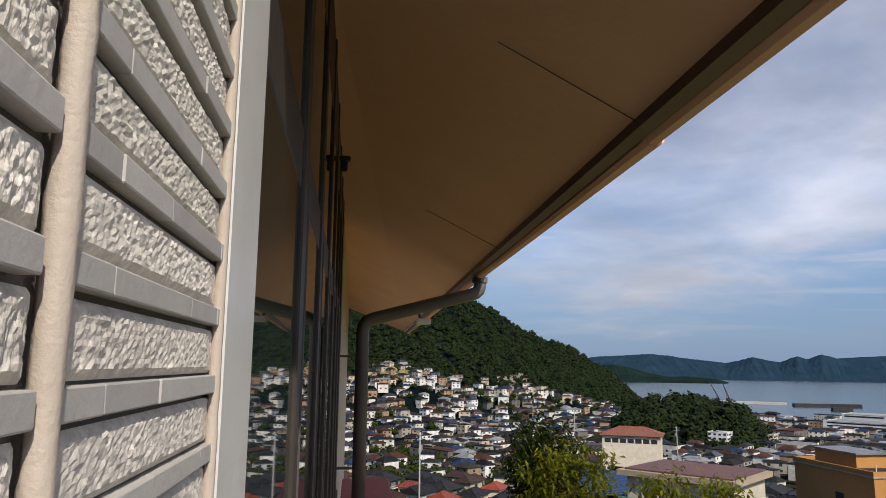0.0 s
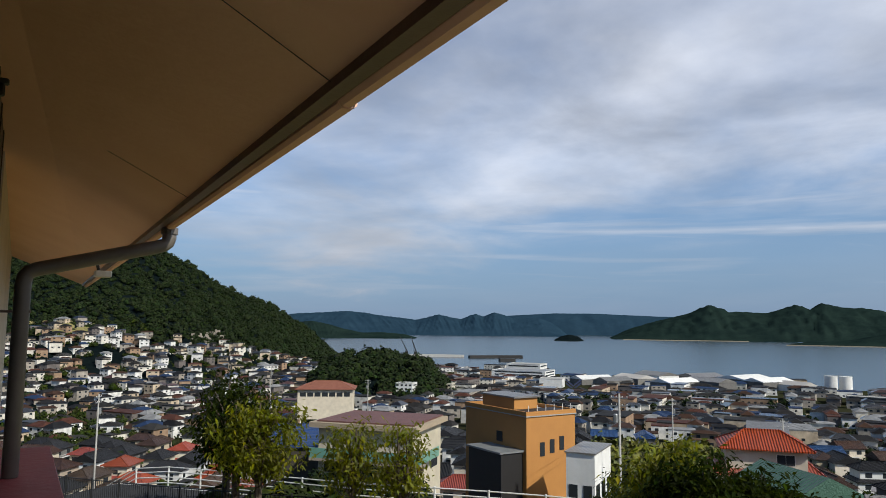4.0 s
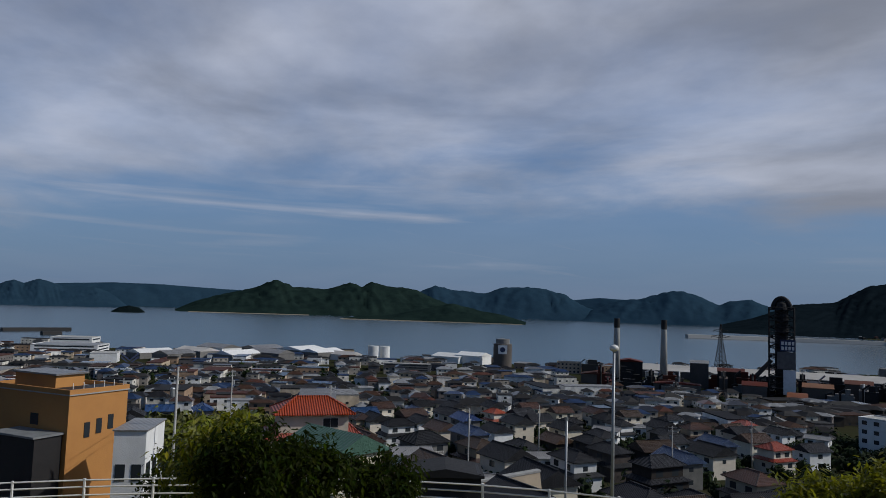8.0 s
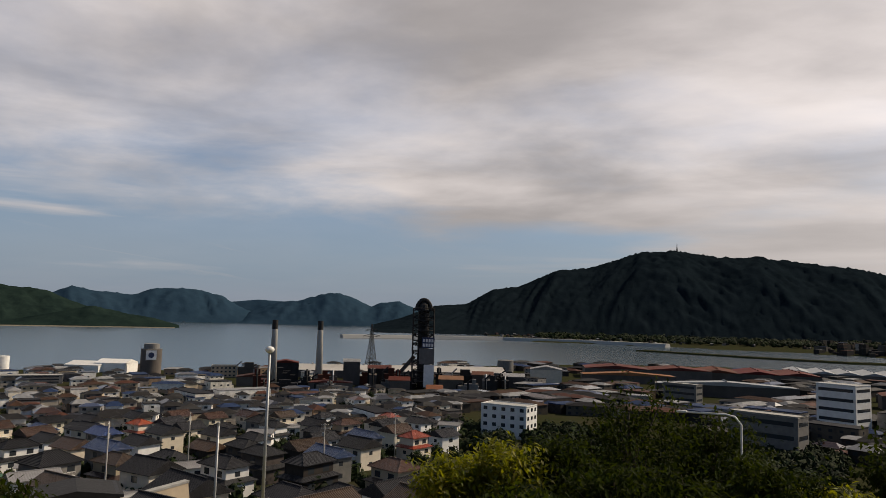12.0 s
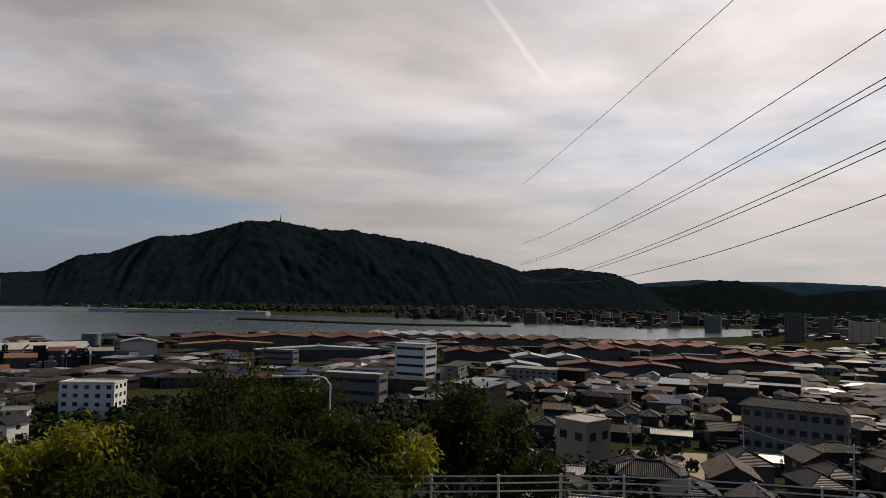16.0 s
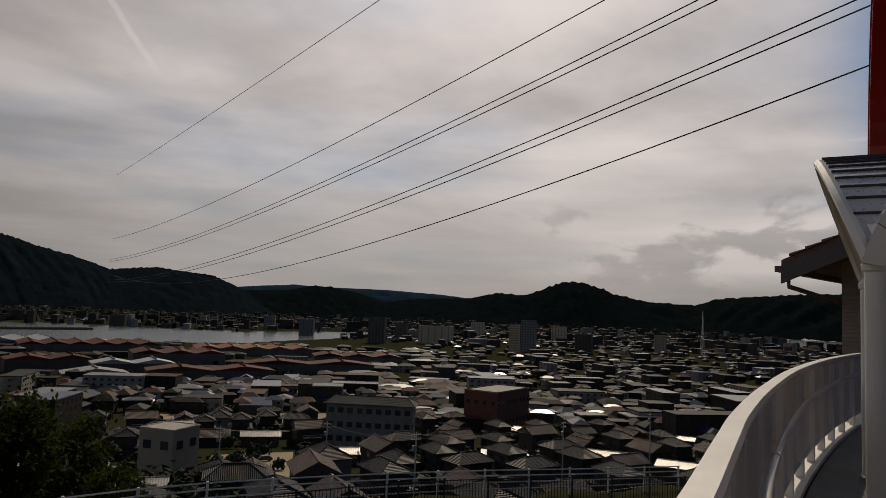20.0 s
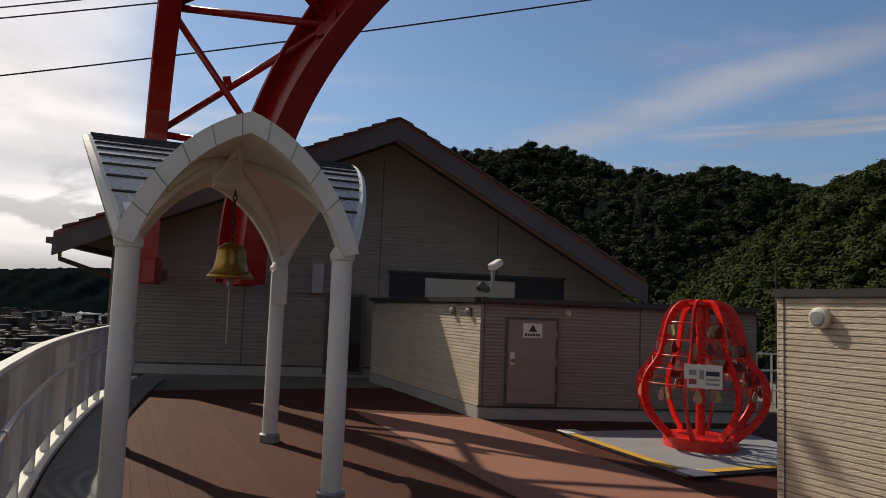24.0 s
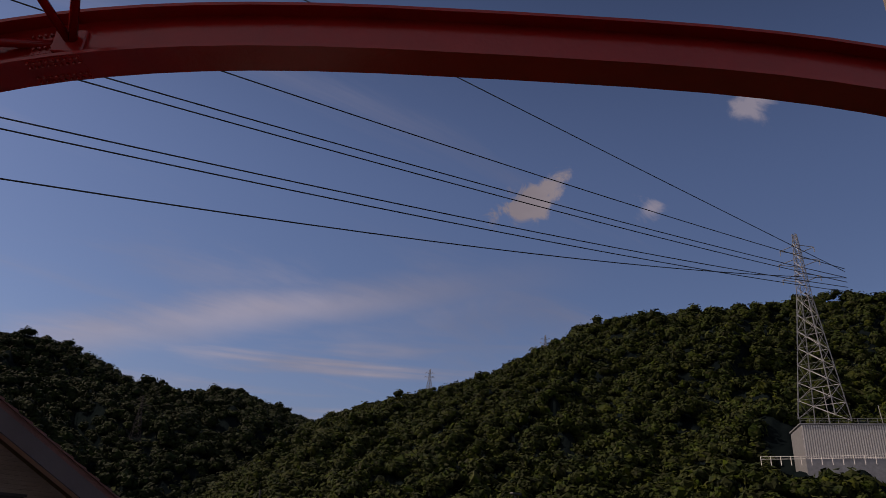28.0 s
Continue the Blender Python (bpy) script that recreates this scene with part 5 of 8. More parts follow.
            part("strut", Mesh().tube([PC + PU * PD * su * 0.62 + Vector((0, 0, RIDGE - 0.07)), PC + PU * PD * su * 0.15 + PV * PW * sv * 0.15 + Vector((0, 0, RIDGE - 0.22))], 0.018, 6), WHITEPAINT, pav)
    part("hub", Mesh().box((-0.12, -0.12, RIDGE - 0.28), (0.12, 0.12, RIDGE - 0.03), pose(PC.x, PC.y, 0, 0, 0, 23), 0.02), WHITEPAINT, pav)
    p = PC + PU * PD + PV * PW
    part("junction_box", Mesh().box((-0.09, -0.14, 1.55), (0.09, -0.085, 1.93), pose(p.x, p.y, 0, 0, 0, 200), 0.01), WHITEPAINT, pav)


pavilion()


def bell():
    c = PC + PU * 0.05 + PV * 0.10
    b = thing("hanging_bell", "brass bell hanging on a dark chain with a pull cord", "bell", (c.x, c.y, 0))
    z = 1.78
    part("body", Mesh().lathe([(0.215, z), (0.222, z + 0.012), (0.20, z + 0.035), (0.165, z + 0.08), (0.145, z + 0.16), (0.135, z + 0.25), (0.118, z + 0.30), (0.06, z + 0.335), (0.01, z + 0.34)], 32), BRASS, b, smooth=True)
    for q in (0.05, 0.065, 0.27):
        r = float(np.interp(q, [0.035, 0.08, 0.25, 0.30], [0.20, 0.165, 0.135, 0.118])) + 0.004
        part("ring", Mesh().lathe([(r - 0.006, z + q - 0.006), (r + 0.004, z + q), (r - 0.006, z + q + 0.006)], 32), BRASS, b, smooth=True)
    k, zz = 0, z + 0.36
    while zz < RIDGE - 0.28:
        pts = [(0.020 * math.cos(a) * (1 if k % 2 else 0), 0.020 * math.cos(a) * (0 if k % 2 else 1), zz + 0.03 * math.sin(a)) for a in (2 * math.pi * i / 10 for i in range(11))]
        part("chain_link", Mesh().tube(pts, 0.006, 5), BLACK, b)
        zz += 0.046
        k += 1
    part("clapper", Mesh().lathe([(0.01, z - 0.10), (0.035, z - 0.075), (0.03, z - 0.04), (0.012, z + 0.02)], 12), GREY, b)
    part("cord", Mesh().tube([(0, 0, z - 0.1), (0.004, 0, z - 0.3), (0, 0.003, z - 0.62)], 0.006, 6), SEALANT, b)


bell()


# ---- red arches ----
def arch_curve(foot, direction, span, rise, z0, ex, ez, n=56):
    """A flat-topped arch from its foot bracket over the deck."""
    pts = []
    for i in range(n + 1):
        a = math.pi * i / n
        x = span - span * math.copysign(abs(math.cos(a)) ** ex, math.cos(a))
        z = z0 + rise * math.sin(a) ** ez
        pts.append(foot + direction * x + Vector((0, 0, z)))
    return pts


A2F, A1F = pol(-165.14, 13.55), pol(-158.4, 15.0)
A2D = way(51.86)
A1D = (Vector((-0.9, 0.0, 0)) - A1F).normalized()


def arches():
    t = thing("red_arch_frame", "red painted steel twin arch with lattice bracing over the deck", "arch")
    W, D = 0.27, 0.38
    hb = [(-W, -D), (W, -D), (W, -D + 0.05), (0.05, -D + 0.05), (0.05, D - 0.05), (W, D - 0.05), (W, D), (-W, D), (-W, D - 0.05), (-0.05, D - 0.05), (-0.05, -D + 0.05), (-W, -D + 0.05)]
    hs = [(a * 0.7, b * 0.77) for a, b in hb]
    c1, c2 = arch_curve(A1F, A1D, 12.7, 7.3, 1.9, 0.85, 0.62), arch_curve(A2F, A2D, 11.642, 6.371, 1.90, 0.65, 0.929)
    for c, d, sec in ((c1, A1D, hs), (c2, A2D, hb)):
        side = d.cross(Vector((0, 0, 1)))
        m = Mesh()
        rings = []
        for i, p in enumerate(c):
            e = (c[min(i + 1, len(c) - 1)] - c[max(i - 1, 0)]).normalized()
            u = side.cross(e)
            rings.append([p + side * a + u * b for a, b in sec])
        m.rings(rings)
        part("arch_rib", m, REDSTEEL, t)

    def at_el(c, el):
        """The first place on an arch seen at this elevation from the camera's stand."""
        for p, q in zip(c, c[1:]):
            e0, e1 = (math.degrees(math.atan2(v.z - EYE, math.hypot(v.x, v.y))) for v in (p, q))
            if e0 <= el <= e1:
                return p.lerp(q, (el - e0) / max(1e-6, e1 - e0))
        return c[len(c) // 2]

    levels = [(at_el(c1, a), at_el(c2, b)) for a, b in ((12.2, 11.8), (21.2, 21.5), (31.0, 33.0))]
    for k, (p, q) in enumerate(levels):
        if k < 2:
            part("cross_tie", Mesh().tube([p, q], 0.07, 12), REDSTEEL, t, smooth=True)
        if k:
            p0, q0 = levels[k - 1]
            part("brace", Mesh().tube([p0, q], 0.062, 12), REDSTEEL, t, smooth=True)
            part("brace", Mesh().tube([q0, p], 0.062, 12), REDSTEEL, t, smooth=True)
            x = (p0 + q0 + p + q) / 4
            part("gusset", Mesh().box((-0.02, -0.08, -0.07), (0.02, 0.08, 0.07), look(tuple(x), tuple(x + (q - p).cross(p - p0))) @ pose(0, 0, 0, 0, 90, 0)), REDSTEEL, t)
        for v, d in ((p, A1D), (q, A2D)):
            part("node_plate", Mesh().box((-0.22, -0.12, -0.2), (0.22, 0.12, 0.2), pose(v.x, v.y, v.z, 0, 0, math.degrees(math.atan2(d.y, d.x))), 0.02), REDSTEEL, t)
    p, q = levels[2]
    part("brace", Mesh().tube([q, c1[27]], 0.062, 12), REDSTEEL, t, smooth=True)
    part("brace", Mesh().tube([q, c1[22]], 0.062, 12), REDSTEEL, t, smooth=True)
    for c, d, k in ((c1, A1D, 22), (c2, A2D, 21)):
        w, h = (W, D) if c is c2 else (W * 0.7, D * 0.77)
        side = d.cross(Vector((0, 0, 1)))
        e = (c[k + 1] - c[k - 1]).normalized()
        u = side.cross(e)
        M = Matrix.Translation(c[k]) @ Matrix((e, side, u)).transposed().to_4x4()
        part("splice_plate", Mesh().box((-0.36, -w + 0.02, -h - 0.016), (0.36, w - 0.02, -h - 0.001), M), REDSTEEL, t)
        part("splice_plate", Mesh().box((-0.36, -0.066, -h + 0.1), (0.36, 0.066, h - 0.1), M), REDSTEEL, t)
        bolts = Mesh()
        for i in range(-4, 5):
            for j in (-0.75, -0.4, 0.4, 0.75):
                bolts.lathe([(0.026, 0), (0.026, 0.022), (0.014, 0.032)], 6, M @ pose(i * 0.08, j * w, -h - 0.016, 180))
            for j in (-0.6, -0.2, 0.2, 0.6):
                for s in (-1, 1):
                    bolts.lathe([(0.026, 0), (0.026, 0.028), (0.014, 0.038)], 6, M @ pose(i * 0.08, 0.066 * s, j * (h - 0.12), -90 * s))
        tagged(part("bolts", bolts, REDSTEEL, t, "rows of red bolt heads"), kind="stuff")
    for f, reach in ((A1F, 1.6), (A2F, 3.4)):
        part("foot_bracket", Mesh().box((-0.26, -0.3, 1.85), (0.26, 0.3, 2.35), pose(f.x, f.y, 0, 0, 0, 10), 0.03), REDSTEEL, t)
        part("foot_arm", Mesh().box((-0.13, -reach, 1.95), (0.13, -0.2, 2.2), pose(f.x, f.y, 0, 0, 0, 10), 0.02), REDSTEEL, t)


arches()


def pear():
    mat_ = thing("floor_mat", "grey floor slab with yellow painted border", "mat", (0, 0, 0))
    quad = [(-1.80, -9.55), (-2.60, -7.33), (-4.6, -8.15), (-4.3, -10.3)]
    part("slab", Mesh().prism(quad, 0.001, 0.05), mat("grey_floor_paint", (0.27, 0.28, 0.30), (0.22, 0.23, 0.245), 1.5, 0.6, 0.1), mat_, "grey painted slab")
    q = [Vector((*p, 0.05)) for p in quad]
    yellow = mat("yellow_line_paint", (0.62, 0.36, 0.05), (0.5, 0.29, 0.04), 4, 0.6, 0.1)
    for i, j in ((0, 1), (1, 2)):
        e = (q[j] - q[i]).normalized()
        s_ = Vector((e.y, -e.x, 0))
        part("border", Mesh().sweep([q[i] + e * 0.2, q[j] - e * 0.2], [(-0.06, 0.0), (0.06, 0.0), (0.06, 0.004), (-0.06, 0.004)]), yellow, mat_, "yellow border strip")
    for c in q[:2]:
        part("corner", Mesh().box((-0.14, -0.14, 0.0505), (0.14, 0.14, 0.055), Matrix.Translation((c.x, c.y, 0)) @ pose(-0.08, 0, 0, 0, 0, 20)), WHITEPAINT, mat_, "white corner patch")
    p = thing("pear_frame", "red steel pear-shaped frame hung with wooden wish plaques", "sculpture", (-3.28, -8.8, 0.05), 12)
    prof = [(0.04, 1.70), (0.20, 1.70), (0.32, 1.64), (0.41, 1.50), (0.46, 1.32), (0.50, 1.14), (0.58, 0.99), (0.69, 0.85), (0.735, 0.70), (0.72, 0.54), (0.63, 0.36), (0.50, 0.22), (0.40, 0.13)]
    fine = [Vector((*q_.xy, 0)) for q_ in smooth_line(prof, 0.05)]
    rings = []
    for i, q_ in enumerate(fine):
        e = (fine[min(i + 1, len(fine) - 1)] - fine[max(i - 1, 0)]).normalized()
        nn = Vector((e.y, -e.x, 0))
        c0 = Vector((q_.x, 0, q_.y))
        n3 = Vector((nn.x, 0, nn.y))
        rings.append([c0 + n3 * a + Vector((0, b, 0)) for a, b in ((-0.045, -0.014), (0.045, -0.014), (0.045, 0.014), (-0.045, 0.014))])
    for k in range(8):
        ob = part("rib", Mesh().rings(rings), PEARRED, p)
        ob.matrix_basis = pose(0, 0, 0, 0, 0, k * 45)
    part("post", Mesh().tube([(0, 0, 0), (0, 0, 1.70)], 0.055, 16), PEARRED, p)
    part("top_plate", Mesh().lathe([(0.01, 1.68), (0.2, 1.68), (0.2, 1.72), (0.01, 1.72)], 24), PEARRED, p)
    part("base_ring", Mesh().lathe([(0.30, 0.0), (0.43, 0.0), (0.43, 0.13), (0.41, 0.14), (0.30, 0.14)], 32), PEARRED, p)
    rnd = random.Random(21)
    wood = mat("plain_wood_plaque", (0.42, 0.28, 0.15), (0.30, 0.19, 0.10), 12, 0.7, 0.1, vary=0.35)
    dark = mat("dark_red_plaque", (0.20, 0.03, 0.025), (0.12, 0.02, 0.02), 12, 0.6, 0.1, vary=0.4)
    for z, r in ((1.47, 0.425), (1.26, 0.475), (1.08, 0.535), (0.93, 0.63), (0.76, 0.72)):
        part("hoop", Mesh().tube([(r * math.cos(a), r * math.sin(a), z) for a in (2 * math.pi * i / 40 for i in range(41))], 0.008, 6), PEARRED, p)
        for _ in range(22):
            a = rnd.gauss(2.2, 1.5)
            h = rnd.uniform(0.11, 0.16)
            M = pose((r + 0.012) * math.cos(a), (r + 0.012) * math.sin(a), z - h - 0.03, rnd.uniform(-8, 8), rnd.uniform(-8, 8), math.degrees(a) + 90 + rnd.uniform(-30, 30))
            out = [(0.0, h), (0.02, h * 0.93), (0.03, h * 0.72), (0.052, h * 0.4), (0.05, h * 0.15), (0.028, 0.0)]
            pl = [(x, z_) for x, z_ in out] + [(-x, z_) for x, z_ in out[::-1][:-1]]
            n = len(pl)
            part("plaque", Mesh().add([M @ Vector((x, y, z_)) for y in (-0.004, 0.004) for x, z_ in pl], [tuple(range(n)), tuple(range(2 * n - 1, n - 1, -1))] + [((i + 1) % n, i, n + i, n + (i + 1) % n) for i in range(n)]), rnd.choice((wood, wood, dark, dark, dark)), p)
    # notice on the front
    sm = look((0, 0, 0), (3.28 - 0.1, 8.8, 0)) @ pose(0, 0, 0, 0, 0, 0)
    f = thing("notice_board", "white notice with photographs hung on the pear frame", "sign", (-3.05, -8.12, 0.80), 0)
    fm = pose(0, 0, 0, 0, 0, -22)
    part("board", Mesh().box((-0.20, -0.012, 0.0), (0.20, 0.0, 0.26), fm @ pose(0, 0, 0, 0, 0, 180)), WHITEPAINT, f)
    for x, z, w_, h_, m_ in ((-0.15, 0.14, 0.08, 0.06, GREY), (-0.15, 0.04, 0.08, 0.06, REDROOF), (-0.04, 0.10, 0.05, 0.10, GREY), (0.03, 0.04, 0.14, 0.02, GREY), (0.03, 0.09, 0.14, 0.02, GREY), (0.03, 0.14, 0.14, 0.05, LOGOBLUE)):
        part("print", Mesh().box((x, -0.016, z), (x + w_, -0.012, z + h_), fm @ pose(0, 0, 0, 0, 0, 180)), m_, f)


pear()


# ---- tiled wall, windows and eaves beside the camera ----
WAZ = 27.0
WN = Vector((math.cos(radians(WAZ)), math.sin(radians(WAZ)), 0))
WD = way(WAZ)
E0 = pol(19.76, REACH)
GAP = 0.13


def on_wall(along, out, z):
    """A place by the wall: metres along it from the first view, metres out from its face."""
    return E0 - WN * GAP + WD * along + WN * out + Vector((0, 0, z))


WALLM = Matrix.Translation(on_wall(0, 0, 0)) @ Matrix((WD, WN, (0, 0, 1))).transposed().to_4x4()


def wall_box(m, a0, a1, o0, o1, z0, z1, c=0.0):
    """Along, out, up."""
    return m.box((a0, o0, z0), (a1, o1, z1), WALLM, c)


def tiled_wall():
    w = thing("wall_west", "wall of rough stone tiles with thin smooth grey courses", "wall", kind="structure")
    part("backing", wall_box(Mesh(), 0.2, 0.712, -2.0, -0.009, -0.3, 3.4), GROUT, w)
    rnd = random.Random(8)
    bm = bmesh.new()
    bmesh.ops.create_grid(bm, x_segments=84, y_segments=14, size=0.5)
    base = [v.co.copy() for v in bm.verts]
    faces = [tuple(v.index for v in f.verts) for f in bm.faces]
    bm.free()
    pitch, z = 0.0628, 1.459 - 0.0628 * 6
    while z < 2.15:
        # smooth course: short tiles, a little proud
        s, joint = 0.2, True
        while s < 0.712:
            e = min(s + rnd.choice((0.11, 0.15, 0.19)), 0.712)
            a0, a1 = s, e
            if a0 < 0.328 < a1:
                a1 = e = 0.316
            if 0.316 <= a0 < 0.338:
                a0 = 0.338
                e = max(e, 0.40)
                a1 = e
            if a1 - a0 > 0.01:
                part("smooth_tile", wall_box(Mesh(), a0 + 0.0006, a1 - 0.0006, -0.009, rnd.uniform(0.0018, 0.003), z, z + 0.0165, 0.001), SMOOTHTILE, w)
            s = e if e > s else s + 0.05
        # rough course: split-faced stone
        for a0, a1 in ((0.2, 0.316), (0.338, 0.712)):
            z0, z1 = z + 0.0185, z + pitch - 0.0045
            seed = rnd.uniform(0, 50)
            vs = []
            for c in base:
                x, y = a0 + (c.x + 0.5) * (a1 - a0), z0 + (c.y + 0.5) * (z1 - z0)
                rim = min(1.0, (0.5 - max(abs(c.x) * 0.9, abs(c.y))) * 7)
                o = -0.006 + rim * (0.0045 + 0.0016 * noise.noise((x * 200, y * 200, seed)) + 0.0012 * noise.noise((x * 380, y * 380, seed)))
                vs.append(WALLM @ Vector((x, o, y)))
            part("rough_tile", Mesh().add(vs, faces), ROUGHTILE, w)
        z += pitch
    part("course_rest", wall_box(Mesh(), 0.2, 0.712, -0.009, 0.001, -0.3, 1.08), ROUGHTILE, w)
    part("course_rest", wall_box(Mesh(), 0.2, 0.712, -0.009, 0.001, 2.16, 3.4), ROUGHTILE, w)
    line = [on_wall(0.327, 0.001, 1.0 + 0.02 * i) for i in range(62)]
    part("sealant_joint", Mesh().tube(line, [0.0075 + 0.0014 * noise.noise((i * 0.7, 0, 0)) for i in range(62)], 8), SEALANT, w, smooth=True)
    part("sealant_joint", Mesh().tube([on_wall(0.714, 0.0, 1.0 + 0.02 * i) for i in range(62)], [0.006 + 0.001 * noise.noise((i * 0.7, 5, 0)) for i in range(62)], 8), SEALANT, w, smooth=True)


tiled_wall()


def windows():
    w = thing("window_1", "tall bronze-framed window wall reflecting the valley", "window", kind="structure")
    # Aluminium takes a white enamel colour in place of the sunlight on it.
    part("pilaster", wall_box(Mesh(), 0.722, 0.93, -0.2, 0.006, -0.3, 3.4, 0.006), WHITESTEEL, w, "aluminium pilaster coloured pale for the sunlight on it")
    part("jamb", wall_box(Mesh(), 0.93, 1.02, -0.2, -0.012, -0.3, 3.4, 0.004), BRONZE, w)
    edges = [1.02]
    a = 1.98
    while a < 9.0:
        edges.append(a)
        a += 1.02
    for a0, a1 in zip(edges, edges[1:]):
        for z0, z1 in ((0.06, 2.0), (2.16, 2.95)):
            pane = part("pane", wall_box(Mesh(), a0 + 0.01, a1 - 0.14, -0.022, -0.014, z0, z1), GLASS, w)
        fin = part("mullion", wall_box(Mesh(), a1 - 0.15, a1, -0.06, -0.004, 0.0, 3.6, 0.005), BRONZE, w)
        part("mullion_edge", wall_box(Mesh(), a1 - 0.009, a1 + 0.002, -0.05, 0.001, 0.0, 2.05, 0.003), BARGE, fin)
        part("transom", wall_box(Mesh(), a0 + 0.005, a1 - 0.15, -0.06, -0.012, 2.0, 2.16, 0.005), BRONZE, w)
        part("transom_bead", wall_box(Mesh(), a0 + 0.005, a1 - 0.15, -0.06, -0.03, 1.94, 2.0, 0.004), BRONZE, w)
        part("head", wall_box(Mesh(), a0 + 0.005, a1 - 0.15, -0.06, -0.012, 2.95, 3.62, 0.005), BRONZE, w)
    # Dark plate behind the panes in place of the unlit room.
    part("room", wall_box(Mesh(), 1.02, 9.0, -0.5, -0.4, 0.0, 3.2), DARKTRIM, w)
    part("sill", wall_box(Mesh(), 1.02, 9.0, -0.06, 0.01, -0.02, 0.05, 0.006), BRONZE, w)
    part("end_wall", wall_box(Mesh(), 9.0, 24.0, -2.0, -0.01, -4.0, 3.4), CREAM, w)


windows()


def eaves():
    e = thing("roof_eaves", "broad cream soffit with brown gutter under the roof edge", "eaves", kind="structure")
    on, of, z1, zw, a0, a1 = 1.36, 1.56, 2.60, 3.34, 0.15, 24.0

    def o(a):
        return on + (of - on) * a / 8.5

    quad = [on_wall(a0, -0.3, zw + 0.16), on_wall(a1, -0.3, zw + 0.16), on_wall(a1, o(a1), z1), on_wall(a0, o(a0), z1)]
    part("soffit", Mesh().add(quad + [q + Vector((0, 0, 0.2)) for q in quad], [(0, 1, 2, 3), (7, 6, 5, 4), (0, 4, 5, 1), (1, 5, 6, 2), (2, 6, 7, 3), (3, 7, 4, 0)]), SOFFIT, e)
    for s in (2.9, 6.4):
        p, q = on_wall(s, -0.1, zw + 0.06), on_wall(s, o(s) - 0.02, z1 - 0.001)
        part("board_joint", Mesh().tube([q + (p - q) * 0.02, q + (p - q) * 0.45], 0.003, 4), BARGE, e)
    line = [on_wall(a, o(a), z1) for a in (a0, a1)]
    part("drip_edge", Mesh().sweep(line, [(-0.075, -0.012), (-0.005, -0.02), (-0.005, 0.03), (-0.075, 0.07)]), GUTTER, e, "brown drip edge")
    part("gutter", Mesh().sweep([on_wall(a, o(a), z1 - 0.03) for a in (3.0, a1)], [(0.0, 0.0), (0.02, -0.02), (0.07, -0.02), (0.098, 0.0), (0.098, 0.11), (0.0, 0.11)]), SOFFIT, e, "cream box gutter")
    part("gutter", Mesh().sweep([on_wall(a, o(a), z1 - 0.03) for a in (a0, 3.0)], [(0.0, 0.01), (0.02, -0.012), (0.065, -0.012), (0.09, 0.01), (0.09, 0.11), (0.0, 0.11)]), SOFFIT, e, "cream box gutter")
    # the return of the eave at the far corner, a lamp and a swallow's nest
    part("floodlight", Mesh().box((10.2, 1.05, 2.12), (10.4, 1.25, 2.2), WALLM, 0.01), WHITEPAINT, e, "white floodlight")
    part("floodlight_arm", Mesh().tube([on_wall(10.3, 1.1, 2.2), on_wall(10.3, 1.05, 2.42)], 0.02, 6), BLACK, e)
    part("bracket", Mesh().box((5.0, 0.0, 3.0), (5.07, 0.08, 3.03), WALLM, 0.008).box((5.01, 0.01, 2.92), (5.05, 0.06, 3.0), WALLM, 0.01), BLACK, e, "dark camera bracket")
    part("roof_slope", Mesh().add([on_wall(a0, o(0) + 0.1, z1 + 0.12), on_wall(a1, o(a1) + 0.1, z1 + 0.12), on_wall(a1, -3.0, 5.7), on_wall(a0, -3.0, 5.7)], [(0, 1, 2, 3)]), ROOFBROWN, e)


eaves()


def downpipe():
    d = thing("downpipe", "grey-brown rainwater pipe with two elbows", "pipe")
    part("pipe", Mesh().tube([on_wall(8.2, 1.60, 2.56), on_wall(8.2, 1.60, 2.46), on_wall(8.2, 1.585, 2.41), on_wall(8.2, 1.55, 2.38), on_wall(8.2, 1.48, 2.355), on_wall(8.2, 0.36, 2.06), on_wall(8.2, 0.29, 2.03), on_wall(8.2, 0.255, 1.98), on_wall(8.2, 0.245, 1.9), on_wall(8.2, 0.245, -0.5)], 0.075, 14), PIPE, d, smooth=True)
    for z in (1.62, 0.4):
        part("clip", wall_box(Mesh(), 8.17, 8.23, 0.0, 0.33, z, z + 0.025), GUTTER, d)
    part("collar", Mesh().tube([on_wall(8.2, 1.60, 2.50), on_wall(8.2, 1.60, 2.57)], 0.09, 14), PIPE, d)
    led = solo("red_ledge", wall_box(Mesh(), 4.0, 10.0, 0.05, 0.66, -0.5, 0.03, 0.02), REDROOF, "red coated ledge along the wall foot", "ledge")


downpipe()

# ---- town ----
def at_az(az, d, lift=0.0):
    p = pol(az, d)
    p.z = ground_z(p.x, p.y) + lift
    return p


def hip_roof(m, w, d, z, rise, over=0.6, ridge=0.45, th=0.14):
    """A hipped roof (ridge: share of the length; 1 gives a gable)."""
    x, y = w / 2 + over, d / 2 + over
    r = x * ridge if ridge < 1 else x
    vs = [(-x, -y, z), (x, -y, z), (x, y, z), (-x, y, z), (-r, 0, z + rise), (r, 0, z + rise)]
    lo = [(a, b, c - th) for a, b, c in vs[:4]]
    m.add(vs + lo, [(0, 1, 5, 4), (2, 3, 4, 5), (1, 2, 5), (3, 0, 4), (6, 7, 1, 0), (7, 8, 2, 1), (8, 9, 3, 2), (9, 6, 0, 3), (9, 8, 7, 6)])
    rid = [(-r, 0, z + rise), (r, 0, z + rise)]
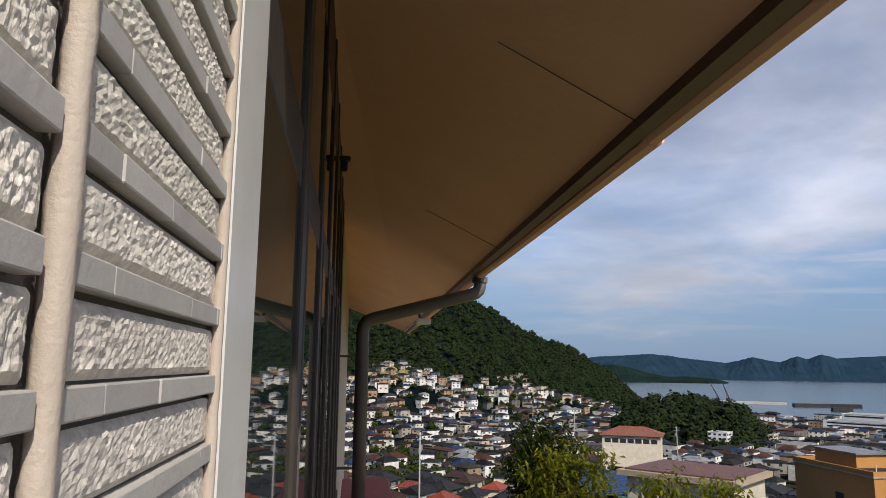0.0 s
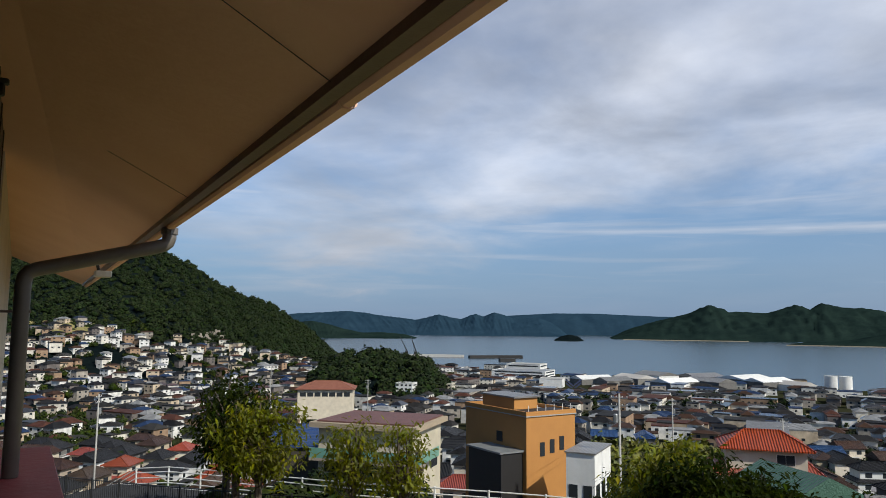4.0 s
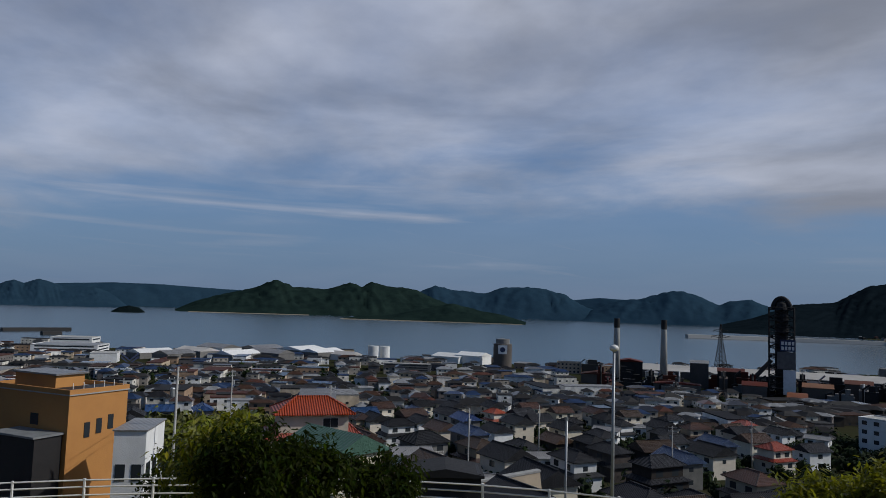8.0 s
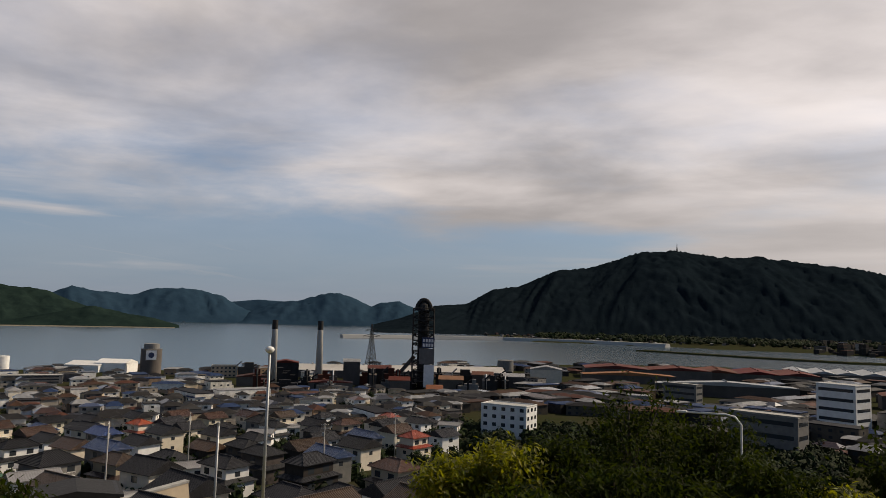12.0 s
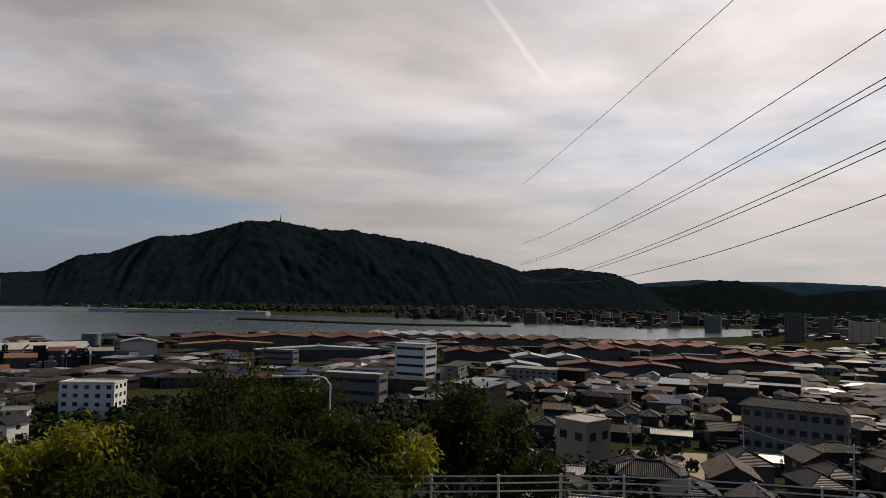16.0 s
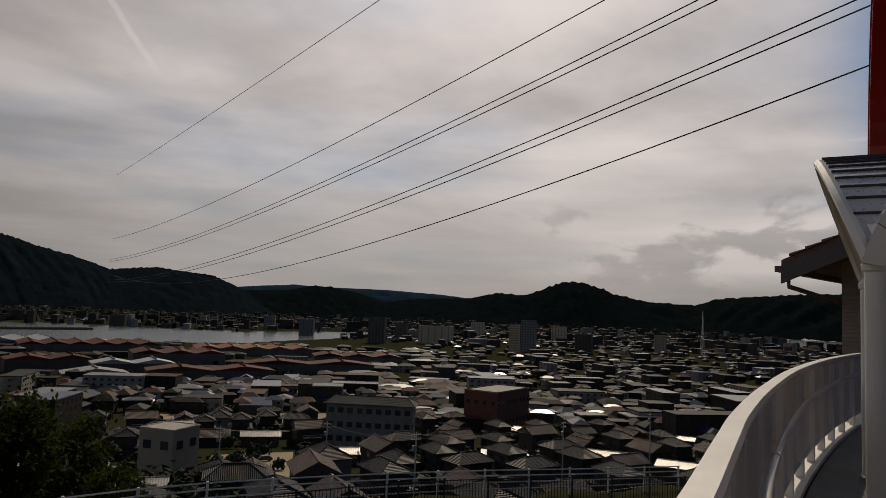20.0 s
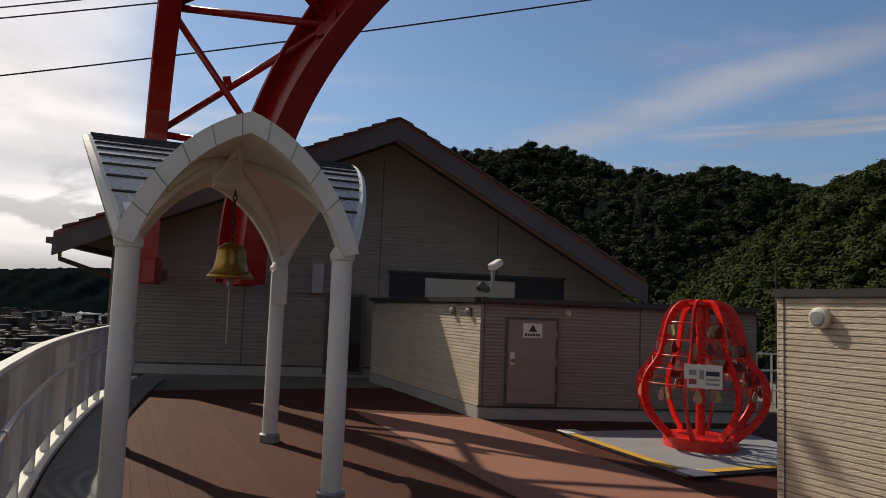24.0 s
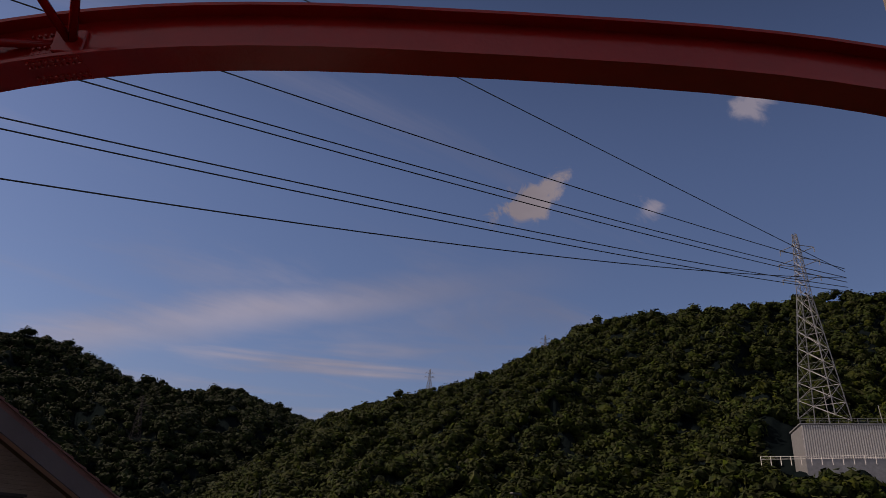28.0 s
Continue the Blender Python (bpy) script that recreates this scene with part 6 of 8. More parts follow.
    m.sweep(rid, [(-0.14, -0.06), (0.14, -0.06), (0.10, 0.14), (-0.10, 0.14)])
    if ridge < 1:
        for c, e in ((0, 4), (3, 4), (1, 5), (2, 5)):
            m.sweep([vs[c], vs[e]], [(-0.1, -0.04), (0.1, -0.04), (0.07, 0.10), (-0.07, 0.10)])
    return m


def window_part(parent, x, y, z, w, h, turn, frame_=True):
    """A sash window standing a little proud of a wall."""
    q = pose(x, y, z, 0, 0, turn)
    p = part("window", Mesh().box((-w / 2, -0.02, 0), (w / 2, 0.035, h), q), HOUSEGLASS, parent)
    if frame_:
        f = Mesh()
        for lo, hi in (((-w / 2 - 0.06, -0.02, -0.06), (w / 2 + 0.06, 0.07, 0.0)), ((-w / 2 - 0.06, -0.02, h), (w / 2 + 0.06, 0.07, h + 0.06)),
                       ((-w / 2 - 0.06, -0.02, 0.0), (-w / 2, 0.07, h)), ((w / 2, -0.02, 0.0), (w / 2 + 0.06, 0.07, h)), ((-0.03, -0.02, 0.0), (0.03, 0.06, h))):
            f.box(lo, hi, q)
        part("frame", f, ALU, p)


def house(w, d, storeys, ridge, wall, roof, skirt, frames, label):
    """A Japanese suburban house at the origin, its front to -y."""
    h = thing("house", label, "house")
    H = 2.8 * storeys
    m = Mesh()
    if skirt and storeys == 2:
        m.box((-w / 2, -d / 2, -3), (w / 2, d / 2, 2.9))
        m.box((-w / 2 * 0.82, -d / 2 * 0.8, 2.9), (w / 2 * 0.82, d / 2 * 0.8, H))
        uw, ud = w * 0.82, d * 0.8
    else:
        m.box((-w / 2, -d / 2, -3), (w / 2, d / 2, H))
        uw, ud = w, d
    rise = ud * (0.27 if ridge < 1 else 0.12 if roof is METALROOF else 0.28)
    if ridge >= 1:
        for s in (-1, 1):
            x = s * uw / 2
            m.add([(x, -ud / 2, H), (x, ud / 2, H), (x, 0, H + rise), (x - s * 0.2, -ud / 2, H), (x - s * 0.2, ud / 2, H), (x - s * 0.2, 0, H + rise)],
                  [(0, 1, 2), (5, 4, 3), (0, 3, 4, 1), (1, 4, 5, 2), (2, 5, 3, 0)])
    part("wall", m, wall, h)
    part("roof", hip_roof(Mesh(), uw, ud, H, rise + 0.15, 0.65, ridge), roof, h)
    if skirt and storeys == 2:
        r = Mesh()
        x, y, x2, y2 = w / 2 + 0.55, d / 2 + 0.55, uw / 2 - 0.02, ud / 2 - 0.02
        r.add([(-x, -y, 2.7), (x, -y, 2.7), (x, y, 2.7), (-x, y, 2.7), (-x2, -y2, 3.35), (x2, -y2, 3.35), (x2, y2, 3.35), (-x2, y2, 3.35),
               (-x, -y, 2.56), (x, -y, 2.56), (x, y, 2.56), (-x, y, 2.56)],
              [(0, 1, 5, 4), (1, 2, 6, 5), (2, 3, 7, 6), (3, 0, 4, 7), (8, 9, 1, 0), (9, 10, 2, 1), (10, 11, 3, 2), (11, 8, 0, 3), (11, 10, 9, 8)])
        part("lower_roof", r, roof, h)
    for s in range(storeys):
        z = 0.8 + 2.8 * s
        ww, dd = (w, d) if s == 0 else (uw, ud)
        for x in (-ww * 0.25, ww * 0.25):
            window_part(h, x, -dd / 2, z, 1.7, 1.25, 0, frames)
        window_part(h, 0, dd / 2, z, 1.7, 1.25, 180, False)
        window_part(h, ww / 2, 0, z, 1.2, 1.0, 90, frames)
        if s == 0:
            window_part(h, -ww / 2, 0, z, 1.2, 1.0, -90, frames)
    if storeys == 2 and not skirt:
        b = Mesh().box((-w * 0.3, -d / 2 - 0.9, 2.7), (w * 0.3, -d / 2, 2.82))
        for k in range(9):
            xx = -w * 0.3 + w * 0.6 * k / 8
            b.box((xx - 0.02, -d / 2 - 0.88, 2.82), (xx + 0.02, -d / 2 - 0.84, 3.6))
        b.box((-w * 0.3, -d / 2 - 0.9, 3.6), (w * 0.3, -d / 2 - 0.82, 3.66))
        part("balcony", b, WHITESTEEL, h)
    return h


KINDS = [
    (9.0, 7.0, 2, 0.35, CREAM, TILE_GREY, True, "cream two-storey house with grey hipped tile roofs"),
    (8.0, 6.5, 2, 1.0, WHITE, TILE_GREY, False, "white two-storey house with grey gabled roof and balcony"),
    (10.0, 7.5, 2, 0.4, BEIGE, TILE_BROWN, True, "beige two-storey house with brown tile roofs"),
    (9.5, 6.5, 1, 0.4, GREYWALL, TILE_GREY, False, "low grey house with a hipped tile roof"),
    (8.5, 7.0, 2, 1.0, CREAM, TILE_BROWN, False, "cream house with brown gabled roof and balcony"),
    (10.5, 7.0, 2, 0.45, WHITE, TILE_GREY, True, "white house with dark grey hipped tile roofs"),
    (8.0, 7.0, 2, 0.3, CREAM, TILE_ORANGE, True, "cream house with orange-red tile roofs"),
    (9.0, 6.5, 2, 1.0, GREYWALL, TILE_BLUE, False, "grey house with blue glazed tile roof"),
    (11.0, 6.0, 1, 1.0, WHITE, METALROOF, False, "low white building with pale metal roof"),
    (9.0, 8.0, 2, 0.3, GREYWALL, TILE_GREY, False, "grey two-storey house with pyramid tile roof"),
    (10.0, 7.0, 2, 0.4, SHADEDWALL, TILE_GREY, True, "two-storey house with shade-dark walls and grey tile roofs"),
    (9.0, 6.5, 1, 1.0, SHADEDWALL, TILE_BROWN, False, "low house with shade-dark walls and a brown gabled roof"),
    (11.0, 7.0, 1, 1.0, SHADEDWALL, METALROOF, False, "workshop with shade-dark walls and a pale metal roof"),
    (8.5, 7.5, 2, 1.0, CREAM, TILE_GREY, False, "cream two-storey house with a dark grey gabled roof"),
    (9.5, 7.0, 2, 1.0, SHADEDWALL, TILE_BROWN, False, "two-storey house with shade-dark walls and a gabled tile roof"),
    (7.5, 6.5, 2, 1.0, WHITE, METALROOF, False, "white two-storey house with a pale sheet roof"),
]
PROTO = {}


def put_house(k, x, y, z, turn, near, group):
    key = (k, near)
    q = pose(x, y, z, 0, 0, turn)
    if key not in PROTO:
        w, d, s, r, wall, roof, sk, label = KINDS[k]
        PROTO[key] = house(w, d, s, r, wall, roof, sk, near, label)
        tagged(PROTO[key], group=group)
        PROTO[key].matrix_basis = q
        return PROTO[key]
    ob = copy_thing(PROTO[key], q)
    return tagged(ob, group=group)


KEEP_CLEAR = []   # (azimuth from, to, distance from, to) kept free of scattered houses


def clear(az, d):
    return any(a0 <= az <= a1 and d0 <= d <= d1 for a0, a1, d0, d1 in KEEP_CLEAR)


KEEP_CLEAR += [(-19, -5, 60, 112), (-5, 9, 55, 100), (-31, -15.5, 112, 270), (-31, -24, 70, 112), (2.5, 8, 300, 360), (-3, 0.6, 330, 380), (-5, 6.5, 540, 680),
               (-74.5, -66, 270, 330), (-127.5, -119, 205, 262), (-110.5, -104, 135, 172), (-137.5, -128.5, 285, 325), (-104, -89.5, 132, 205), (-116.5, -108, 150, 215), (-98, -92, 400, 450), (-92, -85, 280, 330),
               (-88, -74, 30, 240), (-122, -100, 300, 345), (-66, -20, 530, 2000), (-126, -66, 520, 1250), (-20, -3, 600, 2000)]


def suburb(az0, az1, d0, d1, gap, group, seed, limit, kinds, near_d=0.0, row=15.0):
    """Houses in rows along the slope."""
    rnd = random.Random(seed)
    n, d = 0, d0
    while d < d1 and n < limit:
        step = math.degrees(gap / d)
        az = az1 - step * rnd.random()
        while az > az0 and n < limit:
            a, dd = az + rnd.uniform(-0.15, 0.15) * step, d + rnd.uniform(-2.2, 2.2)
            if not clear(a, dd) and rnd.random() < 0.93:
                p = at_az(a, dd)
                turn = -12 + 6 * math.sin(az * 0.13) + rnd.uniform(-5, 5)
                turn += 90 * round((az - turn) / 90) + rnd.choice((0, 90, -90))
                kind_ = rnd.choice(kinds)
                if KINDS[kind_][5] is METALROOF:
                    turn = az + rnd.uniform(-13, 13)
                put_house(kind_, p.x, p.y, p.z + rnd.uniform(0.2, 1.5), turn, dd < near_d, group)
                n += 1
            az -= step * rnd.uniform(0.92, 1.15)
        d += row * rnd.uniform(0.95, 1.12) * (1 + d / 1500)
    return n


ALL = [0, 1, 1, 13, 13, 13, 4, 4, 14, 10, 5, 2, 6, 7, 8, 9, 11, 3, 15, 14, 10]
suburb(-66, -28, 84, 335, 15.0, "hillside houses above the harbour", 5, 165, ALL, 125, 19.5)
# Dark-walled kinds are favoured here to carry the shade of backlit walls.
suburb(-162, -100, 92, 300, 14.0, "houses below the railing", 6, 130, [10, 10, 11, 12, 14, 14, 14, 3, 10, 12, 11, 10, 9], 125, 17.5)
suburb(1, 28, 95, 330, 15.0, "houses in the valley", 7, 60, [0, 1, 2, 2, 4, 5, 6, 6, 9])
suburb(-31, 1, 112, 330, 15.0, "houses beside the knoll", 8, 40, ALL)


def joined_houses(name, label, spots, wall=None):
    """Far houses: many small bodies and roofs in one mesh."""
    V, F, MI = [], [], []
    for x, y, z, turn, w, d, h, rise in spots:
        c, s = math.cos(turn), math.sin(turn)

        def put(vs, fs, mi):
            n = len(V)
            V.extend((x + a * c - b * s, y + a * s + b * c, z + e) for a, b, e in vs)
            F.extend(tuple(i + n for i in f) for f in fs)
            MI.extend([mi] * len(fs))

        a, b = w / 2, d / 2
        put([(-a, -b, -3), (a, -b, -3), (a, b, -3), (-a, b, -3), (-a, -b, h), (a, -b, h), (a, b, h), (-a, b, h)],
            [(4, 5, 6, 7), (0, 1, 5, 4), (1, 2, 6, 5), (2, 3, 7, 6), (3, 0, 4, 7)], 0)
        if rise > 0:
            o, r = 0.6, a * 0.5
            put([(-a - o, -b - o, h), (a + o, -b - o, h), (a + o, b + o, h), (-a - o, b + o, h), (-r, 0, h + rise), (r, 0, h + rise)],
                [(0, 1, 5, 4), (2, 3, 4, 5), (1, 2, 5), (3, 0, 4), (3, 2, 1, 0)], 1)
        else:
            put([(-a - .1, -b - .1, h), (a + .1, -b - .1, h), (a + .1, b + .1, h), (-a - .1, b + .1, h), (-a - .1, -b - .1, h + .5), (a + .1, -b - .1, h + .5), (a + .1, b + .1, h + .5), (-a - .1, b + .1, h + .5)],
                [(4, 5, 6, 7), (0, 1, 5, 4), (1, 2, 6, 5), (2, 3, 7, 6), (3, 0, 4, 7)], 1)
        if h > 4:
            for k in range(int(h // 2.9)):
                zz = 0.9 + 2.9 * k
                for sy in (-1, 1):
                    for sx in range(max(2, int(w / 4))):
                        xx = -a + w * (sx + 0.5) / max(2, int(w / 4))
                        yy = sy * (b + 0.03)
                        put([(xx - 0.8, yy, zz), (xx + 0.8, yy, zz), (xx + 0.8, yy, zz + 1.2), (xx - 0.8, yy, zz + 1.2)], [(0, 1, 2, 3)], 2)
                for sx in (-1, 1):
                    xx = sx * (a + 0.03)
                    put([(xx, -0.7, zz), (xx, 0.7, zz), (xx, 0.7, zz + 1.1), (xx, -0.7, zz + 1.1)], [(0, 1, 2, 3)], 2)
    me = bpy.data.meshes.new(name)
    me.from_pydata(V, [], F)
    for m in (wall or TOWNWALL, TOWNROOF, HOUSEGLASS):
        me.materials.append(m)
    me.polygons.foreach_set("material_index", MI)
    me.update()
    return tagged(new(name, me), label, "houses", kind="stuff")


def far_spots(az0, az1, d0, d1, count, seed, on=None, tall=0.0, tops=(7, 9, 12, 15, 22), among=None, wide=(7.5, 12)):
    rnd = random.Random(seed)
    out, tries, cells = [], 0, set()
    while len(out) < count and tries < count * 20:
        tries += 1
        az, u = rnd.uniform(az0, az1), rnd.random()
        if on:
            t = u * 0.52
            p = on(az, t)
            d = math.hypot(p.x, p.y)
        else:
            d = d0 * (d1 / d0) ** u
            p = at_az(az, d)
            if p.z < SEA_Z + 0.5 or (not among and clear(az, d)) or (among and any(math.hypot(p.x - x, p.y - y) < r for x, y, r in among)):
                continue
        cell = (int(p.x // 11), int(p.y // 11))
        if cell in cells:
            continue
        cells.add(cell)
        turn = radians(-28 + rnd.choice((0, 90)) + rnd.uniform(-6, 6))
        if rnd.random() < tall:
            out.append((p.x, p.y, p.z, turn, rnd.uniform(12, 34), rnd.uniform(10, 16), rnd.choice(tops), 0))
        else:
            s = rnd.choice((2.9, 5.6, 5.8, 5.8))
            low_ = rnd.random() < 0.3
            out.append((p.x, p.y, p.z, radians(az + rnd.uniform(-12, 12)) if low_ else turn, rnd.uniform(*wide), rnd.uniform(6, 8) * wide[0] / 7.5, s, (rnd.uniform(0.9, 1.2) * wide[0] / 7.5 if low_ else rnd.uniform(1.5, 2.3)) if rnd.random() < 0.85 else 0))
    return out


joined_houses("far_houses", "dense houses climbing the foot of the wooded hill", far_spots(5, 29, 0, 0, 470, 41, on=place_l))
joined_houses("far_houses", "houses and sheds on the valley floor", far_spots(-20, 29, 330, 900, 420, 42, tall=0.06, tops=(5, 6, 8)))
joined_houses("far_houses", "dense tiled houses on the lower slope", far_spots(-66, -20, 325, 540, 330, 43, tall=0.03, tops=(5, 6, 8)))
joined_houses("far_city", "wide city of low roofs and blocks on the plain", far_spots(-166, -84, 300, 1500, 1500, 44, tall=0.12, tops=(5, 7, 9, 12)), CITYWALL_SHADED)
joined_houses("far_city", "far city blocks towards the hills", far_spots(-166, -92, 1350, 3300, 2400, 45, tall=0.4), CITYWALL_SHADED)
joined_houses("far_shore_town", "small town along the mountain foot", far_spots(-112, -60, 2150, 2750, 300, 46, tall=0.03, tops=(5, 7)), CITYWALL_SHADED)


def building(name, label, corner_az, corner_d, left, right, turn, top, storeys, wall, roof, cols=(6, 3), category="building", base=None, strip=False, parapet=0.5, win=True):
    """A flat-roofed block. corner: the edge nearest the deck; left/right: lengths of the two faces that meet there; turn: azimuth of the left face's run."""
    c = pol(corner_az, corner_d)
    g = ground_z(c.x, c.y) if base is None else base
    b = thing(name, label, category, (c.x, c.y, 0), 0)
    u = way(turn)                    # along the left face, away from the corner
    v = Vector((u.y, -u.x, 0))       # along the right face
    if v.dot(c) < 0:
        v = -v
    M = Matrix((u, v, (0, 0, 1))).transposed().to_4x4()
    part("wall", Mesh().box((0, 0, g - 4), (left, right, top), M), wall, b)
    r = Mesh().box((-0.15, -0.15, top), (left + 0.15, right + 0.15, top + 0.12), M)
    part("roof", r, roof, b)
    if parapet:
        pr = Mesh()
        pr.box((-0.1, -0.1, top + 0.12), (left + 0.1, 0.15, top + parapet), M)
        pr.box((-0.1, 0.15, top + 0.12), (0.15, right + 0.1, top + parapet), M)
        pr.box((0.15, right - 0.15, top + 0.12), (left + 0.1, right + 0.1, top + parapet), M)
        pr.box((left - 0.15, 0.15, top + 0.12), (left + 0.1, right - 0.15, top + parapet), M)
        part("parapet", pr, wall, b)
    if win:
        H = (top - g) / storeys
        for s in range(storeys):
            z0 = g + H * s + H * 0.35
            z1 = z0 + min(1.6, H * 0.45)
            if strip:
                part("window", Mesh().box((left * 0.06, -0.05, z0), (left * 0.94, 0.02, z1), M), HOUSEGLASS, b)
                part("window", Mesh().box((-0.05, right * 0.08, z0), (0.02, right * 0.92, z1), M), HOUSEGLASS, b)
                continue
            for k in range(cols[0]):
                x = left * (k + 0.5) / cols[0]
                hw = min(0.9, left / cols[0] * 0.3)
                part("window", Mesh().box((x - hw, -0.05, z0), (x + hw, 0.02, z1), M), HOUSEGLASS, b)
            for k in range(cols[1]):
                y = right * (k + 0.5) / cols[1]
                hw = min(0.9, right / cols[1] * 0.3)
                part("window", Mesh().box((-0.05, y - hw, z0), (0.02, y + hw, z1), M), HOUSEGLASS, b)
    return b, M


def shed_block(name, label, az, d, w, depth, eave, rise, turn, wall, roof, category="warehouse", bays=1, monitors=0, group="", base=None):
    """A gabled shed, in one or more bays side by side along its width; the ridge runs along its depth."""
    c = pol(az, d)
    g = (ground_z(c.x, c.y) if base is None else base)
    s = thing(name, label, category, (c.x, c.y, g), turn, group)
    part("wall", Mesh().box((-w / 2, -depth / 2, -3), (w / 2, depth / 2, eave)), wall, s)
    bw = w / bays
    for k in range(bays):
        x0 = -w / 2 + bw * k
        m = Mesh()
        prof = [(x0 - 0.3, eave - 0.1), (x0 + bw / 2, eave + rise), (x0 + bw + 0.3, eave - 0.1), (x0 + bw + 0.3, eave - 0.35), (x0 - 0.3, eave - 0.35)]
        n = len(prof)
        m.add([(x, y, z) for y in (-depth / 2 - 0.4, depth / 2 + 0.4) for x, z in prof], [tuple(range(n)), tuple(range(2 * n - 1, n - 1, -1))] + [(i, n + i, n + (i + 1) % n, (i + 1) % n) for i in range(n)])
        part("roof", m, roof, s)
        for j in range(monitors):
            y = -depth / 2 + depth * (j + 0.5) / monitors
            part("roof_vent", Mesh().box((x0 + bw / 2 - 0.8, y - 0.8, eave + rise - 0.3), (x0 + bw / 2 + 0.8, y + 0.8, eave + rise + 1.1)), roof, s)
    return s


# orange building with its roof terrace
ob_, OM = building("orange_building", "orange rendered building with a roof terrace and black garage", -10.5, 85, 12.6, 7.5, 28, height(85, -7.2), 3, ORANGE, CONCRETE, win=False, parapet=0.6)
tz = height(85, -7.2)
part("penthouse", Mesh().box((3.6, 1.0, tz + 0.1), (10.2, 4.6, tz + 1.8), OM), ORANGE, ob_)
part("penthouse_roof", Mesh().box((3.3, 0.8, tz + 1.8), (10.5, 4.9, tz + 1.98), OM), METALROOF, ob_, "pale metal roof")
for k in range(3):
    y = 2.0 + k * 1.5
    part("window", Mesh().box((-0.06, y, tz - 4.6 + 0.25 * k), (0.03, y + 0.7, tz - 3.0 + 0.25 * k), OM), HOUSEGLASS, ob_)
part("window", Mesh().box((4.6, -0.06, tz - 3.4), (5.8, 0.03, tz - 2.2), OM), HOUSEGLASS, ob_)
part("garage", Mesh().box((0.6, -3.2, tz - 14), (7.2, -0.1, tz - 4.0), OM), BLACKWALL, ob_, "black clad garage")
part("garage_roof", Mesh().box((0.4, -3.5, tz - 4.0), (7.4, -0.05, tz - 3.8), OM), GREY, ob_)
part("terrace_wall", Mesh().box((0.2, 0.2, tz + 0.12), (3.3, 6.8, tz + 0.5), OM), BLACKWALL, ob_)
for k in range(6):
    part("rail_post", Mesh().box((0.1, 0.4 + k * 1.3, tz + 0.5), (0.16, 0.46 + k * 1.3, tz + 1.3), OM), WHITESTEEL, ob_)

building("white_building", "narrow white house with small dark windows", -15.7, 76, 3.0, 7.0, 60, height(76, -9.8), 2, WHITE, METALROOF, (2, 3), "house", parapet=0)
cb, CM = building("cream_building", "cream flat-roofed building with green glazed balcony", -1.6, 66, 9.5, 8.0, 68, height(66, -8.0), 2, CREAM, ROOFBROWN, (3, 2), parapet=0)
cz = height(66, -8.0)
part("fascia", Mesh().box((-0.6, -0.7, cz - 0.5), (10.2, 8.5, cz - 0.02), CM), BEIGE, cb, "pinkish roof fascia")
part("balcony", Mesh().box((-1.2, -1.3, cz - 3.4), (9.8, -0.02, cz - 3.15), CM), BEIGE, cb)
part("balcony_panel", Mesh().box((-1.15, -1.28, cz - 3.15), (9.8, -1.22, cz - 2.25), CM), GREENGLASS, cb, "green glazed balustrade")
part("balcony_panel", Mesh().box((-1.2, -1.22, cz - 3.15), (-1.14, 4.0, cz - 2.25), CM), GREENGLASS, cb, "green glazed balustrade")
shed_block("blue_roofed_house", "house with a bright blue tile roof and blue walls", 6.6, 84, 8.5, 6.5, 4.4, 1.6, 84, SHEETWALL, TILE_BLUE, "house", base=height(84, -7.6) - 6.2)
sc = at_az(5.2, 330)
hs = thing("school_hall", "white hall with a red-brown hipped roof", "hall", (sc.x, sc.y, height(330, -5.9)), 0)
part("wall", Mesh().box((-12, -8, -8), (12, 8, 5)), CREAM, hs)
part("roof", hip_roof(Mesh(), 24, 16, 5, 3.2, 1.2, 0.4), TILE_TERRA, hs)
for k in range(7):
    part("window", Mesh().box((-11 + k * 3.2, -8.06, 1.8), (-8.4 + k * 3.2, -7.97, 3.6)), HOUSEGLASS, hs)
building("white_apartments", "white four-storey apartment block", -1.5, 560, 14, 12, 70, height(560, -4.75), 4, WHITE, CONCRETE, (4, 4))
building("cream_apartments", "cream three-storey flats below the hill", -4.6, 600, 14, 12, 70, height(600, -4.75), 3, CREAM, CONCRETE, (4, 4))

# red-roofed house among the trees
rp = at_az(-27.6, 92)
rz = height(92, -8.4)
rh = thing("red_roofed_house", "two-storey house with orange-red hipped tile roofs", "house", (rp.x, rp.y, rz - 5.3), -20)
part("wall", Mesh().box((-5, -3.6, -6), (5, 3.6, 2.8)).box((-4.2, -2.8, 2.8), (4.2, 2.8, 5.3)), CREAM, rh)
part("roof", hip_roof(Mesh(), 8.4, 5.6, 5.3, 1.7, 0.7, 0.4), TILE_ORANGE, rh)
part("lower_roof", hip_roof(Mesh(), 10.5, 7.2, 2.6, 1.2, 0.7, 0.75), TILE_ORANGE, rh)
window_part(rh, 4.2, 0.3, 3.6, 1.6, 1.1, 90)
window_part(rh, -2, -3.6, 0.9, 1.8, 1.3, 0)
window_part(rh, 2, -2.8, 3.6, 1.8, 1.1, 0)
shed_block("green_roofed_house", "small house with a green metal roof", -29.5, 66, 5.5, 7, 4.2, 1.3, 10, CREAM, mat("green_metal_roof", (0.06, 0.13, 0.09), (0.045, 0.10, 0.07), 0.5, 0.45, 0.3, lines=(1, 0.4, 1)), "house", base=height(66, -10.2) - 5.0)
